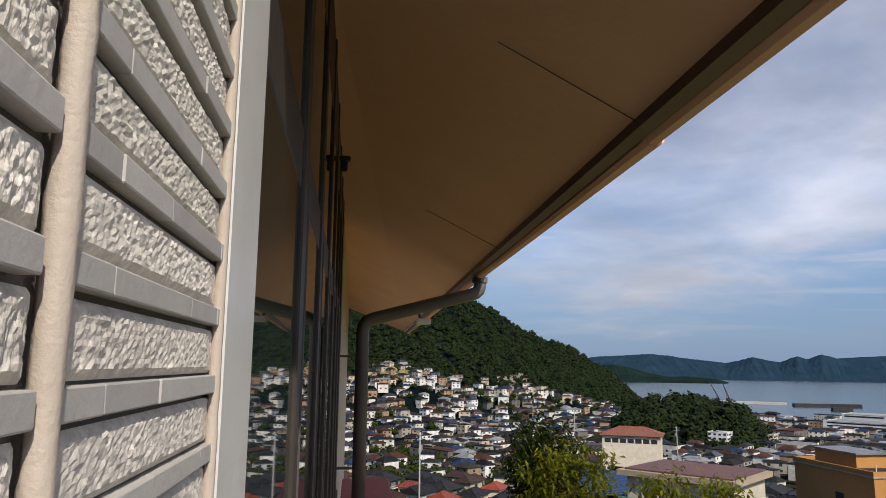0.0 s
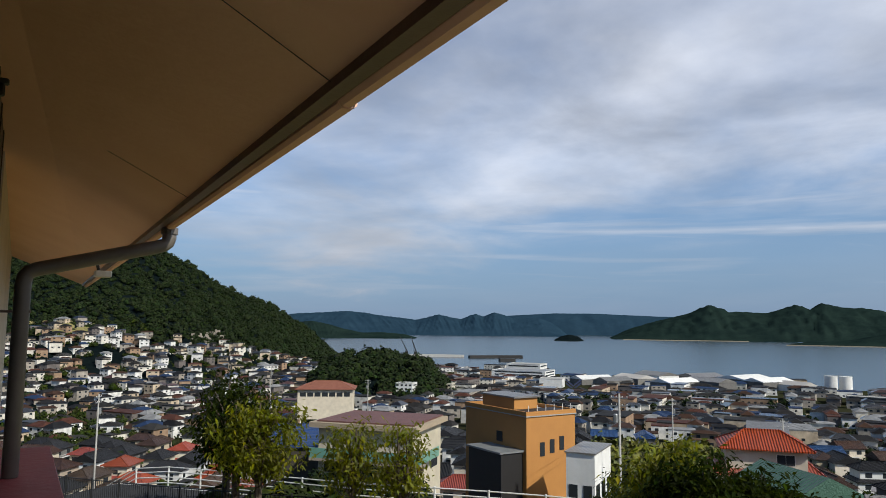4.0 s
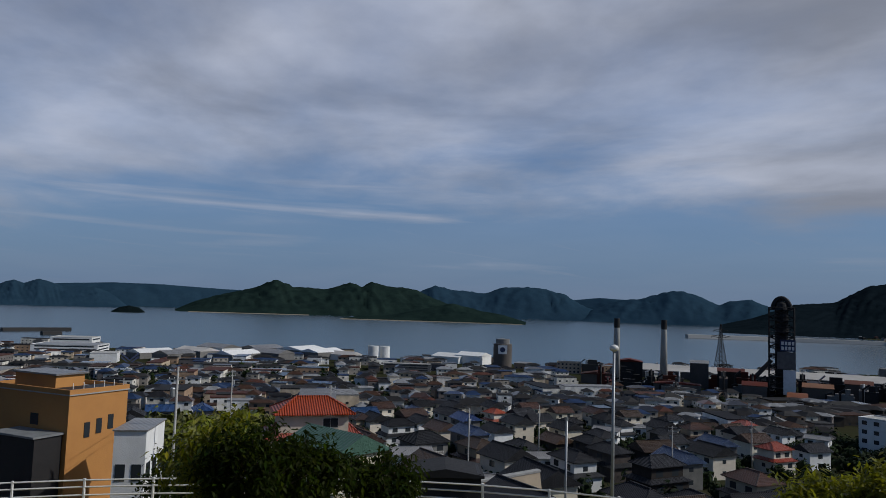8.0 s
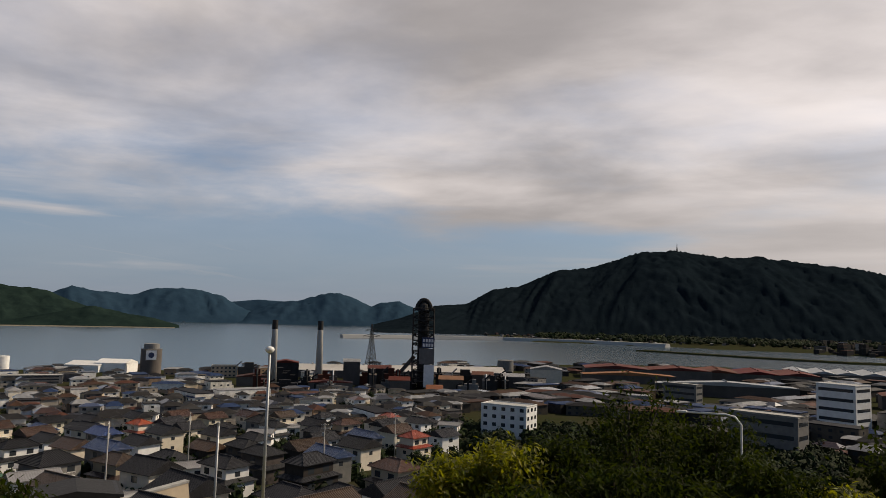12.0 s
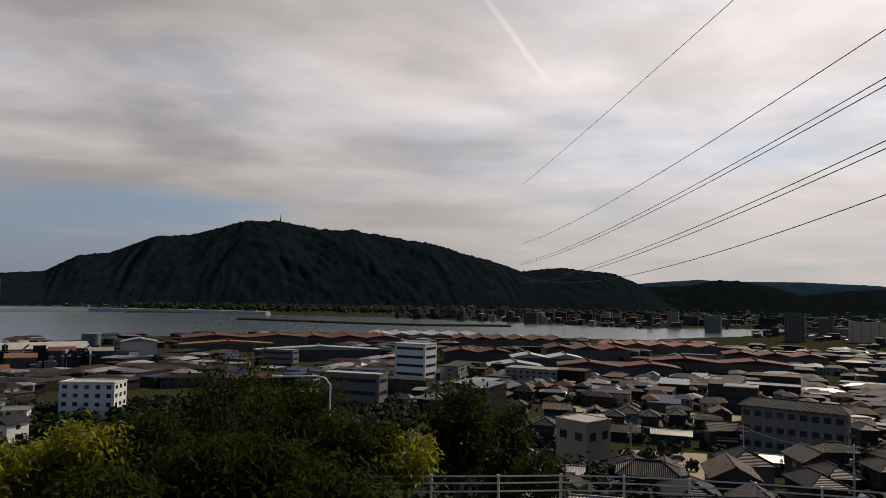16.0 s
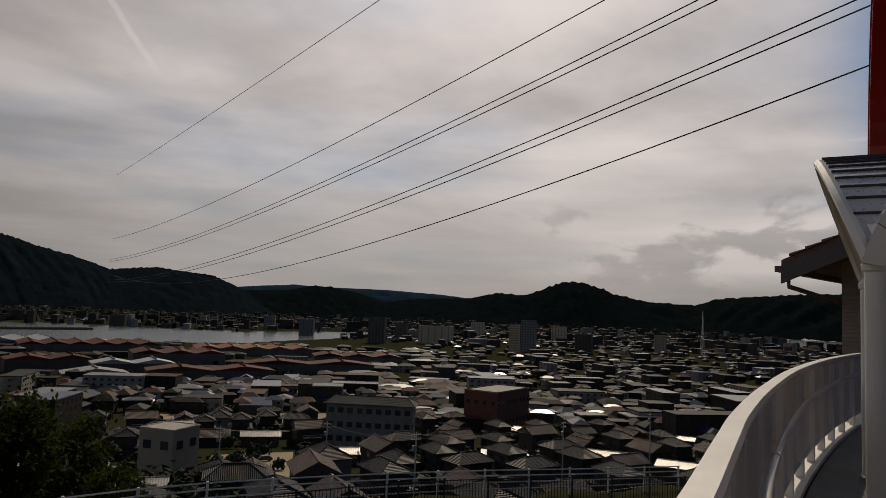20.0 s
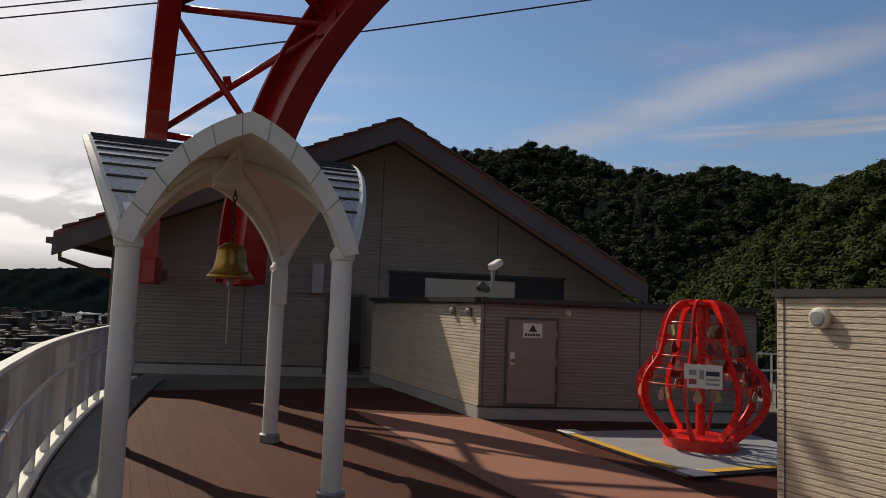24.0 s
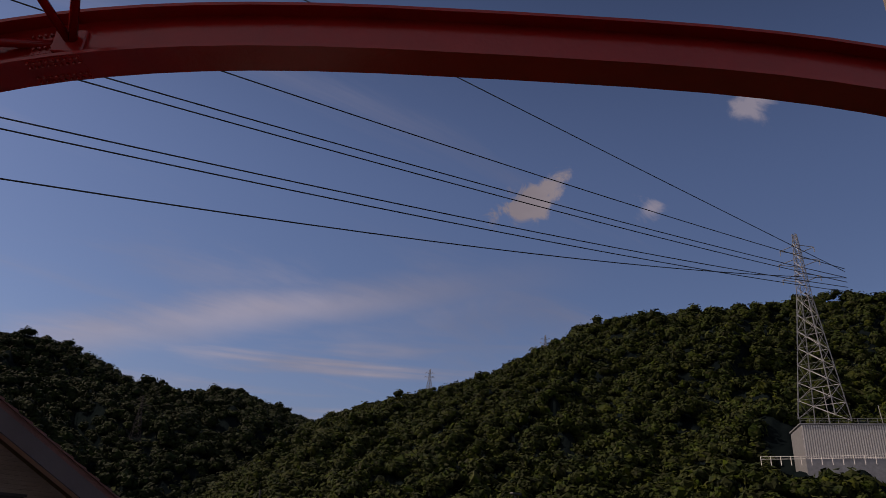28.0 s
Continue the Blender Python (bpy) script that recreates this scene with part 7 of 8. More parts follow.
shed_block("long_white_shed", "long low shed with a pale roof among trees", -28.0, 205, 26, 9, 4.5, 1.6, 62, WHITE, METALROOF, base=height(205, -6.9) - 5.5)

# the waterfront
building("harbour_warehouse", "broad white harbour warehouse with a row of windows", -12.0, 790, 62, 40, 62, height(790, -3.7), 3, WHITE, METALROOF, strip=True, category="warehouse")
building("harbour_warehouse", "white upper warehouse block at the water", -11.6, 860, 42, 30, 62, height(860, -3.15), 3, WHITE, CONCRETE, strip=True, category="warehouse")
vb, VM = building("marked_warehouse", "grey and white warehouse with a dark blue chevron", -13.3, 700, 22, 22, 70, height(700, -4.25), 1, WHITE, CONCRETE, win=False, category="warehouse")
vz = height(700, -4.25)
for s in (0, 1):
    for q in (0, 1):
        x0 = 11 + (7.5 if q else -7.5)
        part("chevron", Mesh().add([(11, -0.3, vz - 10 + 3 * s), (x0, -0.3, vz - 4 + 3 * s), (x0, -0.3, vz - 2.2 + 3 * s), (11, -0.3, vz - 8.2 + 3 * s),
                                    (11, -0.05, vz - 10 + 3 * s), (x0, -0.05, vz - 4 + 3 * s), (x0, -0.05, vz - 2.2 + 3 * s), (11, -0.05, vz - 8.2 + 3 * s)],
                                   [(0, 1, 2, 3), (7, 6, 5, 4), (0, 4, 5, 1), (1, 5, 6, 2), (2, 6, 7, 3), (3, 7, 4, 0)]), LOGOBLUE, vb)
        vb.children[-1].data.transform(VM)
rnd = random.Random(3)
for i, (az, d, w, dep, e) in enumerate([(-15.6, 760, 22, 40, 6), (-17.2, 740, 20, 36, 6), (-18.8, 775, 24, 40, 7), (-20.4, 800, 26, 40, 9), (-21.8, 730, 24, 44, 7), (-23.6, 810, 30, 40, 8), (-24.2, 745, 22, 46, 8), (-26.6, 790, 34, 46, 9), (-28.2, 770, 26, 42, 8), (-30.0, 760, 20, 30, 6), (-38.5, 770, 30, 34, 7), (-40.2, 760, 24, 30, 9)]):
    shed_block("harbour_shed", "white gabled harbour shed with pale roof", az, d, w, dep, e, 3.2, rnd.choice((-70, -62, 20)), rnd.choice((WHITE, WHITE, GREYWALL)), rnd.choice((PALEROOF, WHITE, WHITE, METALROOF)), group="harbour sheds")
building("harbour_office", "long low grey office by the quay", -36.8, 640, 42, 14, 52, height(640, -4.75), 3, GREYWALL, CONCRETE, strip=True)
building("quay_building", "brown quay building with pale front", -48.6, 690, 22, 16, 40, height(690, -4.15), 3, BEIGE, DARKSTEEL, (6, 4))


def cylinder_tank(name, label, az, d, r, top, material, category="tank", bands=3, cap=True):
    c = pol(az, d)
    g = ground_z(c.x, c.y)
    t = thing(name, label, category, (c.x, c.y, g), 0)
    h = top - g
    part("shell", Mesh().lathe([(r, -2), (r, h), (r * 0.96, h + 0.3), (0.01, h + r * 0.12)], 32), material, t, smooth=False)
    for k in range(bands):
        z = h * (k + 1) / bands - 0.4
        part("band", Mesh().lathe([(r + 0.01, z), (r + 0.14, z), (r + 0.14, z + 0.3), (r + 0.01, z + 0.3)], 32), material, t)
    rail = Mesh()
    for k in range(24):
        a = 2 * math.pi * k / 24
        rail.box((r * math.cos(a) - 0.08, r * math.sin(a) - 0.08, h), (r * math.cos(a) + 0.08, r * math.sin(a) + 0.08, h + 1.2))
    part("railing", rail, GREY, t)
    return t


cylinder_tank("storage_tank", "white cylindrical harbour tank", -32.2, 770, 5.6, height(770, -3.4), WHITE)
cylinder_tank("storage_tank", "white cylindrical harbour tank", -33.1, 780, 5.6, height(780, -3.4), WHITE)
si = cylinder_tank("cement_silo", "tall dark concrete silo with a pale head and dark emblem", -42.5, 735, 9.4, height(735, -2.9), SHEETWALL, "silo", 4)
sg = si.matrix_basis.translation.z
part("head_house", Mesh().lathe([(7, height(735, -2.9) - sg), (7, height(735, -2.5) - sg), (0.1, height(735, -2.45) - sg)], 20), GREYWALL, si)
sq = look((0, 0, 0), tuple(-pol(-42.5, 10)))
part("sign_panel", Mesh().box((-4.6, -4.4, -9.75), (4.6, 4.4, -9.5), Matrix.Translation((0, 0, height(735, -3.3) - sg)) @ sq), WHITE, si, "white panel")
part("emblem", Mesh().lathe([(0.1, 9.76), (2.6, 9.76), (2.6, 9.9), (0.1, 9.9)], 20, Matrix.Translation((0, 0, height(735, -3.3) - sg)) @ sq @ pose(0, 0, 0, 180, 0, 0)), LOGOBLUE, si)
cylinder_tank("storage_tank", "grey cylindrical tank with a rim", -69.6, 820, 9, height(820, -3.3), GREYWALL)

for az in (-51.35, -54.85):
    c = at_az(az, 600)
    ch = thing("factory_chimney", "tall slim concrete chimney with a dark top", "chimney", tuple(c), group="factory chimneys")
    h = height(600, -0.55) - c.z
    part("shaft", Mesh().lathe([(3.2, -2), (2.3, h * 0.85), (2.3, h * 0.86)], 24), CONCRETE, ch, smooth=True)
    part("top", Mesh().lathe([(2.32, h * 0.86), (2.25, h), (1.7, h), (1.7, h - 2)], 24), DARKSTEEL, ch)


def lattice(m, p0, w0, p1, w1, panels, r):
    """Four legs and cross bracing between two square levels."""
    p0, p1 = Vector(p0), Vector(p1)
    corners = [(-1, -1), (1, -1), (1, 1), (-1, 1)]

    def at(c, t):
        w = w0 + (w1 - w0) * t
        q = p0.lerp(p1, t)
        return q + Vector((c[0] * w / 2, c[1] * w / 2, 0))

    for c in corners:
        m.tube([at(c, 0), at(c, 1)], r, 4)
    for k in range(panels):
        t0, t1 = 1 - (1 - k / panels) ** 1.0, 1 - (1 - (k + 1) / panels) ** 1.0
        for i in range(4):
            a, b = corners[i], corners[(i + 1) % 4]
            m.tube([at(a, t0), at(b, t1)], r * 0.6, 3)
            m.tube([at(b, t0), at(a, t1)], r * 0.6, 3)
            m.tube([at(a, t1), at(b, t1)], r * 0.6, 3)


def works_tower():
    c = at_az(-63.0, 590)
    t = thing("works_tower", "dark steel preheater tower of the cement works with pale panels", "tower", tuple(c), -63)
    h = height(590, 1.25) - c.z
    part("core", Mesh().lathe([(4.6, 4), (4.6, h - 8), (3.6, h - 3), (0.3, h)], 14), DARKSTEEL, t)
    m = Mesh()
    lattice(m, (0, 0, 0), 17, (0, 0, h - 6), 17, 9, 0.55)
    part("frame", m, DARKSTEEL, t)
    for k in range(8):
        z = 6 + (h - 14) * k / 7
        part("floor_plate", Mesh().box((-8.6, -8.6, z), (8.6, 8.6, z + 0.5)), DARKSTEEL, t)
    part("arched_duct", Mesh().tube([(-6 * math.cos(a), 0, h - 8 + 9 * math.sin(a)) for a in (math.pi * i / 12 for i in range(13))], 1.7, 10), DARKSTEEL, t)
    part("panel", Mesh().box((1.0, -9.2, 2), (9.2, -8.8, 20)), WHITE, t, "pale cladding panel")
    part("panel", Mesh().box((-3.0, -9.4, 20.4), (9.2, -8.8, 33)), GREYWALL, t, "grey cladding panel")
    part("sign_panel", Mesh().box((-1.0, -9.5, 33.5), (9.2, -8.9, 42)), LOGOBLUE, t, "blue panel with white lettering bars")
    for k in range(4):
        for j in range(2):
            part("lettering_bar", Mesh().box((-0.2 + k * 2.3, -9.62, 34.5 + j * 3.6), (1.4 + k * 2.3, -9.5, 37.0 + j * 3.6)), WHITE, t)
    part("conveyor", Mesh().sweep([(-26, 6, 3), (-7, 2, 26)], [(-1.4, -1.4), (1.4, -1.4), (1.4, 1.4), (-1.4, 1.4)]), SHEETWALL, t)


works_tower()


def pylon(name, label, foot, h, base, arms, material=GREY, stout=1.0):
    p = thing(name, label, "pylon", tuple(foot))
    m = Mesh()
    lattice(m, (0, 0, -1), base, (0, 0, h * 0.62), base * 0.32, 7, base * 0.016 * stout)
    lattice(m, (0, 0, h * 0.62), base * 0.32, (0, 0, h), base * 0.10, 7, base * 0.012 * stout)
    part("tower", m, material, p)
    for z, half, ax in arms:
        a = way(ax)
        am = Mesh()
        for s in (-1, 1):
            tip = a * half * s + Vector((0, 0, z))
            for off in (-0.10, 0.10):
                am.tube([Vector((0, 0, z + base * off * 1.6)) - a * 0.2 * s, tip], base * 0.012 * stout, 4)
            am.tube([tip, tip - Vector((0, 0, base * 0.16))], base * 0.014, 5)
        part("crossarm", am, material, p)
    return p


pylon("transmission_pylon", "steel lattice pylon by the works", at_az(-58.9, 800), height(800, -0.7) - at_az(-58.9, 800).z, 11, [(38, 9, -150), (44, 7, -150)], DARKSTEEL, 2.0)

# cement works and heavy-industry sheds
WORKS = [(-52.3, 640, 22, 18, 18, 2, RUST, DARKSTEEL), (-57.4, 620, 16, 14, 20, 2, METALROOF, SHEETWALL), (-59.6, 630, 26, 20, 15, 2, RUST, DARKSTEEL),
         (-61.2, 560, 24, 16, 10, 2, RUST, SHEETWALL), (-65.3, 600, 30, 20, 9, 2, RUST2, SHEETWALL), (-67.8, 620, 28, 18, 12, 2, RUST, SHEETWALL), (-70.2, 640, 24, 20, 10, 2, METALROOF, SHEETWALL),
         (-55.8, 570, 34, 12, 6, 1.5, RUST, SHEETWALL), (-64.0, 540, 50, 12, 5, 1.5, RUST2, SHEETWALL), (-72.8, 700, 30, 22, 13, 3, METALROOF, CREAM), (-49.9, 600, 26, 14, 8, 2, RUST, SHEETWALL)]
shed_block("storage_hall", "very long storage hall with a pale roof behind the works", -60.4, 715, 38, 226, height(715, -4.25) - at_az(-60.4, 715).z, 4.5, -60.4 + 92, SHEETWALL, PALEROOF, "warehouse", monitors=9)
for az, d, w, dep, e, r, roof, wall in WORKS:
    shed_block("works_shed", "weathered industrial shed of the cement works", az, d, w, dep, e, r, az + rnd.choice((0, 90)), wall, roof, "shed", group="works sheds")
rnd = random.Random(9)
for k in range(46):
    az, d = rnd.uniform(-70, -49), rnd.uniform(545, 690)
    p = at_az(az, d)
    hh = rnd.uniform(5, 16)
    t = thing("works_plant", "dark steel plant and ducts of the works", "plant", tuple(p), az + rnd.choice((0, 90)), "works plant")
    w = rnd.uniform(3, 10)
    part("body", Mesh().box((-w, -3, -2), (w, 3, hh * 0.7)).box((-w * 0.4, -2, hh * 0.7), (w * 0.5, 2, hh)), rnd.choice((DARKSTEEL, SHEETWALL, RUST, GREYWALL)), t)
    part("duct", Mesh().tube([(-w - 1, 0, 0), (-w - 1, 0, hh * 0.8), (-w + 3, 0, hh * 1.05)], 0.7, 8), rnd.choice((DARKSTEEL, GREY)), t)
for az, d, w, dep, e, roof, bays in [(-80.3, 810, 130, 46, 11, RUST, 2), (-79.0, 740, 90, 20, 8, RUST2, 1), (-88.0, 860, 120, 70, 9, RUST, 3), (-94.5, 960, 150, 80, 8, GREY, 6), (-101.0, 900, 140, 70, 8, RUST, 6), (-107.0, 720, 80, 50, 11, RUST, 3),
                                     (-112.5, 860, 130, 60, 8, RUST2, 5), (-116.8, 640, 110, 30, 9, RUST, 2), (-109.5, 560, 90, 26, 8, RUST, 2), (-101.5, 520, 40, 24, 8, METALROOF, 1), (-104.0, 610, 60, 26, 9, GREY, 2), (-120.5, 760, 90, 40, 9, RUST, 3), (-98.5, 640, 60, 30, 10, RUST, 2), (-86.0, 640, 110, 16, 10, GREY, 1)]:
    shed_block("engineering_shed", "long engineering shed with rust-red roof bays", az, d, w, dep, e, 3.0, az + 8, SHEETWALL, roof, "shed", bays, 4, "engineering works sheds")
building("works_sign_building", "grey works building with a long white sign of lettering bars", -84.0, 560, 26, 10, -20, height(560, -4.6), 3, GREYWALL, CONCRETE, strip=True)
building("white_offices", "white four-storey offices with dark windows", -71.3, 300, 21, 11, -5, height(300, -6.9), 4, WHITE, CONCRETE, (5, 3))
building("white_office_tower", "white works office with ribbon windows", -94.4, 420, 20, 16, -30, height(420, -4.05), 5, WHITE, CONCRETE, strip=True)
building("works_office", "long grey works office with balconies", -90.8, 300, 27, 10, -22, height(300, -6.5), 3, GREYWALL, CONCRETE, strip=True)
ap, AM = building("apartment_block", "long grey apartment block with a shallow hipped roof", -125.1, 224, 27, 9, -42, height(224, -7.75), 3, GREYWALL, TILE_GREY, (9, 2), parapet=0)
r_ = hip_roof(Mesh(), 27, 9, 0, 2.0, 0.9, 0.8)
ro = part("hipped_roof", r_, TILE_GREY, ap)
ro.matrix_basis = AM @ pose(13.5, 4.5, height(224, -7.75) + 0.15)
building("flat_roofed_house", "square cream flat-roofed house", -107.2, 148, 8.0, 8.0, -55, height(148, -9.7), 2, BEIGE, CONCRETE, (2, 2), "house", parapet=0.25)
building("brick_red_building", "brick-red low block with pale frames", -131.8, 300, 16, 30, -70, height(300, -6.4), 2, mat("brick_red_render", (0.17, 0.05, 0.03), (0.12, 0.04, 0.026), 0.3, 0.8, 0.1), CONCRETE, (4, 9))
for az, d, w, dep, el, st in [(-122.6, 1210, 28, 18, -0.85, 12), (-134.6, 1020, 20, 16, -0.6, 14), (-133.3, 1060, 14, 14, -1.0, 12), (-128.0, 1250, 60, 16, -1.35, 9), (-124.4, 1400, 24, 14, -1.2, 10), (-139.0, 1150, 26, 15, -1.5, 9), (-144.5, 1300, 18, 14, -1.3, 9), (-117.0, 1500, 30, 15, -1.2, 10), (-137.0, 1500, 30, 15, -1.0, 11), (-130.5, 1700, 30, 15, -0.9, 10), (-114.0, 1700, 24, 15, -1.0, 10)]:
    building("apartment_tower", "dark high apartment slab on the plain", az, d, w, dep, az + 80, height(d, el), st, rnd.choice((GREYWALL, BEIGE, SHEETWALL)), CONCRETE, (5, 3), "tower block")


# breakwaters, boats and the mole
def mole(name, label, pts, w, h, material=CONCRETE):
    line = [pol(a, d, SEA_Z) for a, d in pts]
    solo(name, Mesh().sweep(line, [(-w, -3), (w, -3), (w * 0.7, h), (-w * 0.7, h)]), material, label, "breakwater", kind="structure")


mole("breakwater", "long concrete breakwater across the bay", [(-56.5, 2010), (-62, 2080), (-69.4, 2150), (-76, 2080), (-82, 1960)], 16, 9)
for az, lean in ((-1.0, 0.5), (-1.7, 0.35)):
    q = pol(az, 1385, SEA_Z + 4)
    hc = thing("harbour_crane", "thin dark slewing crane on the quay", "crane", tuple(q), az, "harbour cranes")
    part("cab", Mesh().box((-3, -3, 0), (3, 3, 6), None, 0.3), DARKSTEEL, hc)
    part("jib", Mesh().tube([(2, 0, 5), (2 - 30 * lean, 0, 34)], [1.1, 0.5], 6), DARKSTEEL, hc)
    part("stay", Mesh().tube([(-2, 0, 6), (-4, 0, 18), (2 - 30 * lean, 0, 34)], 0.35, 5), DARKSTEEL, hc)

mole("breakwater", "dark stone jetty near the point", [(-6.0, 1350), (-8.2, 1370), (-10.2, 1380)], 6, 5, DARKSTEEL)
mole("breakwater", "dark stone jetty near the point", [(-8.4, 1240), (-9.6, 1250)], 6, 5, DARKSTEEL)
mole("quay", "pale quay reaching into the bay", [(2.0, 1420), (-3.5, 1400), (-5.5, 1390)], 14, 4)
mole("river_bar", "low grassy bar across the river mouth", [(-80, 1640), (-88, 1500), (-94, 1450), (-101, 1500)], 22, 3, GROUND)
mole("beach", "pale strip of beach below the island", [(-29.5, 2740), (-34, 2735), (-39, 2740), (-44, 2745)], 8, 2.5, DIRT)
mole("beach", "pale strip of beach below the island", [(-18, 3290), (-22, 3280), (-27, 3285)], 8, 2.5, DIRT)

# the school field and bare plots
for name, label, pts, mt in [("sports_field", "bare earth school field", [(-106, 305), (-121, 300), (-121, 352), (-106, 345)], DIRT), ("car_park", "asphalt car park below the trees", [(-90, 135), (-104, 140), (-104, 200), (-90, 205)], ASPHALT),
                             ("bare_plot", "bare earth plot between houses", [(-108.5, 152), (-116, 155), (-116, 212), (-110, 205)], DIRT), ("railway_yard", "rail yard with brown ballast", [(-66, 470), (-20, 560), (-20, 600), (-66, 515)], DIRT)]:
    q = [at_az(a, d) for a, d in pts]
    n, m = 14, Mesh()
    for i in range(n + 1):
        for j in range(n + 1):
            p = q[0].lerp(q[1], i / n).lerp(q[3].lerp(q[2], i / n), j / n)
            m.v.append((p.x, p.y, ground_z(p.x, p.y) + 0.35))
    for i in range(n):
        for j in range(n):
            k = i * (n + 1) + j
            m.f.append((k, k + n + 1, k + n + 2, k + 1))
    solo(name, m, mt, label, kind="structure")


# sheds and works houses fill the ground between the large plants and the water
taken = []
for o in bpy.context.scene.objects:
    if o.parent is None and o.location.xy.length > 380 and o.get("category"):
        taken.append((o.location.x, o.location.y, 62 if "engineering" in o.name else 26))
joined_houses("waterfront_sheds", "low sheds and works houses behind the quays", far_spots(-66, 3, 540, 1050, 330, 47, tall=0.3, tops=(4, 5, 7), among=taken, wide=(9, 24)))
joined_houses("works_roofs", "crowded low roofs of the engineering works", far_spots(-128, -62, 430, 1000, 400, 48, tall=0.15, tops=(4, 5, 6), among=taken, wide=(12, 34)), CITYWALL_SHADED)


# graves and a bare terrace on the wooded hill, a retaining wall and a dark shed among the near houses
def on_hill(az, el):
    """The place on the town hill seen at this azimuth and elevation."""
    best = min((abs(math.degrees(math.atan2(place_l(az, k / 80).z - EYE, place_l(az, k / 80).xy.length)) - el), k) for k in range(10, 80))
    return place_l(az, best[1] / 80)


rnd = random.Random(71)
gm = Mesh()
for k in range(240):
    p = on_hill(rnd.gauss(14.3, 0.55), rnd.uniform(-2.0, -0.9))
    s, h = rnd.uniform(0.6, 1.6), rnd.uniform(1.5, 4.5)
    gm.box((p.x - s, p.y - s, p.z - 3), (p.x + s, p.y + s, p.z + h))
solo("graveyard_terraces", gm, mat("weathered_granite", (0.42, 0.36, 0.30), (0.28, 0.24, 0.20), 0.1, 0.9, 0.2, world=True), "stepped graves of pale granite on the hillside", "graves", kind="stuff")
tm = Mesh()
cells = 10
for i in range(cells + 1):
    for j in range(4):
        p = on_hill(22.0 + 4.2 * i / cells, -1.0 + 0.28 * j)
        tm.v.append((p.x, p.y, p.z + 2.5))
for i in range(cells):
    for j in range(3):
        a = i * 4 + j
        tm.f.append((a, a + 1, a + 5, a + 4))
solo("hillside_field", tm, LAWN, "dry mown terrace on the hillside", kind="structure")
rp2 = pol(-43.4, 92, height(92, -13.0))
rw = thing("retaining_wall", "stained concrete retaining wall below a house", "wall", tuple(rp2), -14)
part("face", Mesh().add([(-5, 0, -5), (5, 0, -5), (5.2, 1.6, 0), (-3.5, 1.6, -0.8), (-5, 2.4, -5), (5, 2.4, -5), (5.2, 2.4, 0), (-3.5, 2.4, -0.8)], [(0, 1, 2, 3), (7, 6, 5, 4), (0, 4, 5, 1), (1, 5, 6, 2), (2, 6, 7, 3), (3, 7, 4, 0)]), BEIGE, rw)
part("cap", Mesh().add([(-3.6, 1.5, -0.8), (5.3, 1.5, 0), (5.3, 2.5, 0), (-3.6, 2.5, -0.8), (-3.6, 1.5, -0.55), (5.3, 1.5, 0.25), (5.3, 2.5, 0.25), (-3.6, 2.5, -0.55)], [(3, 2, 1, 0), (4, 5, 6, 7), (0, 1, 5, 4), (1, 2, 6, 5), (2, 3, 7, 6), (3, 0, 4, 7)]), CONCRETE, rw)
shed_block("dark_shed", "low black-walled shed among the near houses", -38.2, 74, 7.0, 5.0, 3.2, 0.5, -36, BLACKWALL, DARKSTEEL, "shed", base=height(74, -12.2) - 3.6)
# ---- trees, road, fences and lines ----
def leaf_cloud(rnd, centres, per, spread, length, width, droop):
    """Folded leaves in sprays round twig ends, as arrays."""
    n = len(centres) * per
    g = np.random.RandomState(rnd.randrange(1 << 30))
    C = np.repeat(np.array([tuple(c) for c in centres]), per, axis=0) + g.normal(0, spread, (n, 3))
    a = g.uniform(0, 2 * np.pi, n)
    e = g.normal(-droop, 0.45, n)
    D = np.stack([np.cos(a) * np.cos(e), np.sin(a) * np.cos(e), np.sin(e)], 1)
    S = np.stack([-np.sin(a), np.cos(a), g.normal(0, 0.35, n)], 1)
    S /= np.linalg.norm(S, axis=1)[:, None]
    l = (length * g.uniform(0.6, 1.25, n))[:, None]
    w = (width * g.uniform(0.7, 1.2, n))[:, None]
    mid = C + D * l * 0.45
    V = np.stack([C, mid + S * w, C + D * l + np.array([0, 0, -0.15]) * l, mid - S * w], 1).reshape(-1, 3)
    F = np.arange(n * 4).reshape(-1, 4)
    return V, F


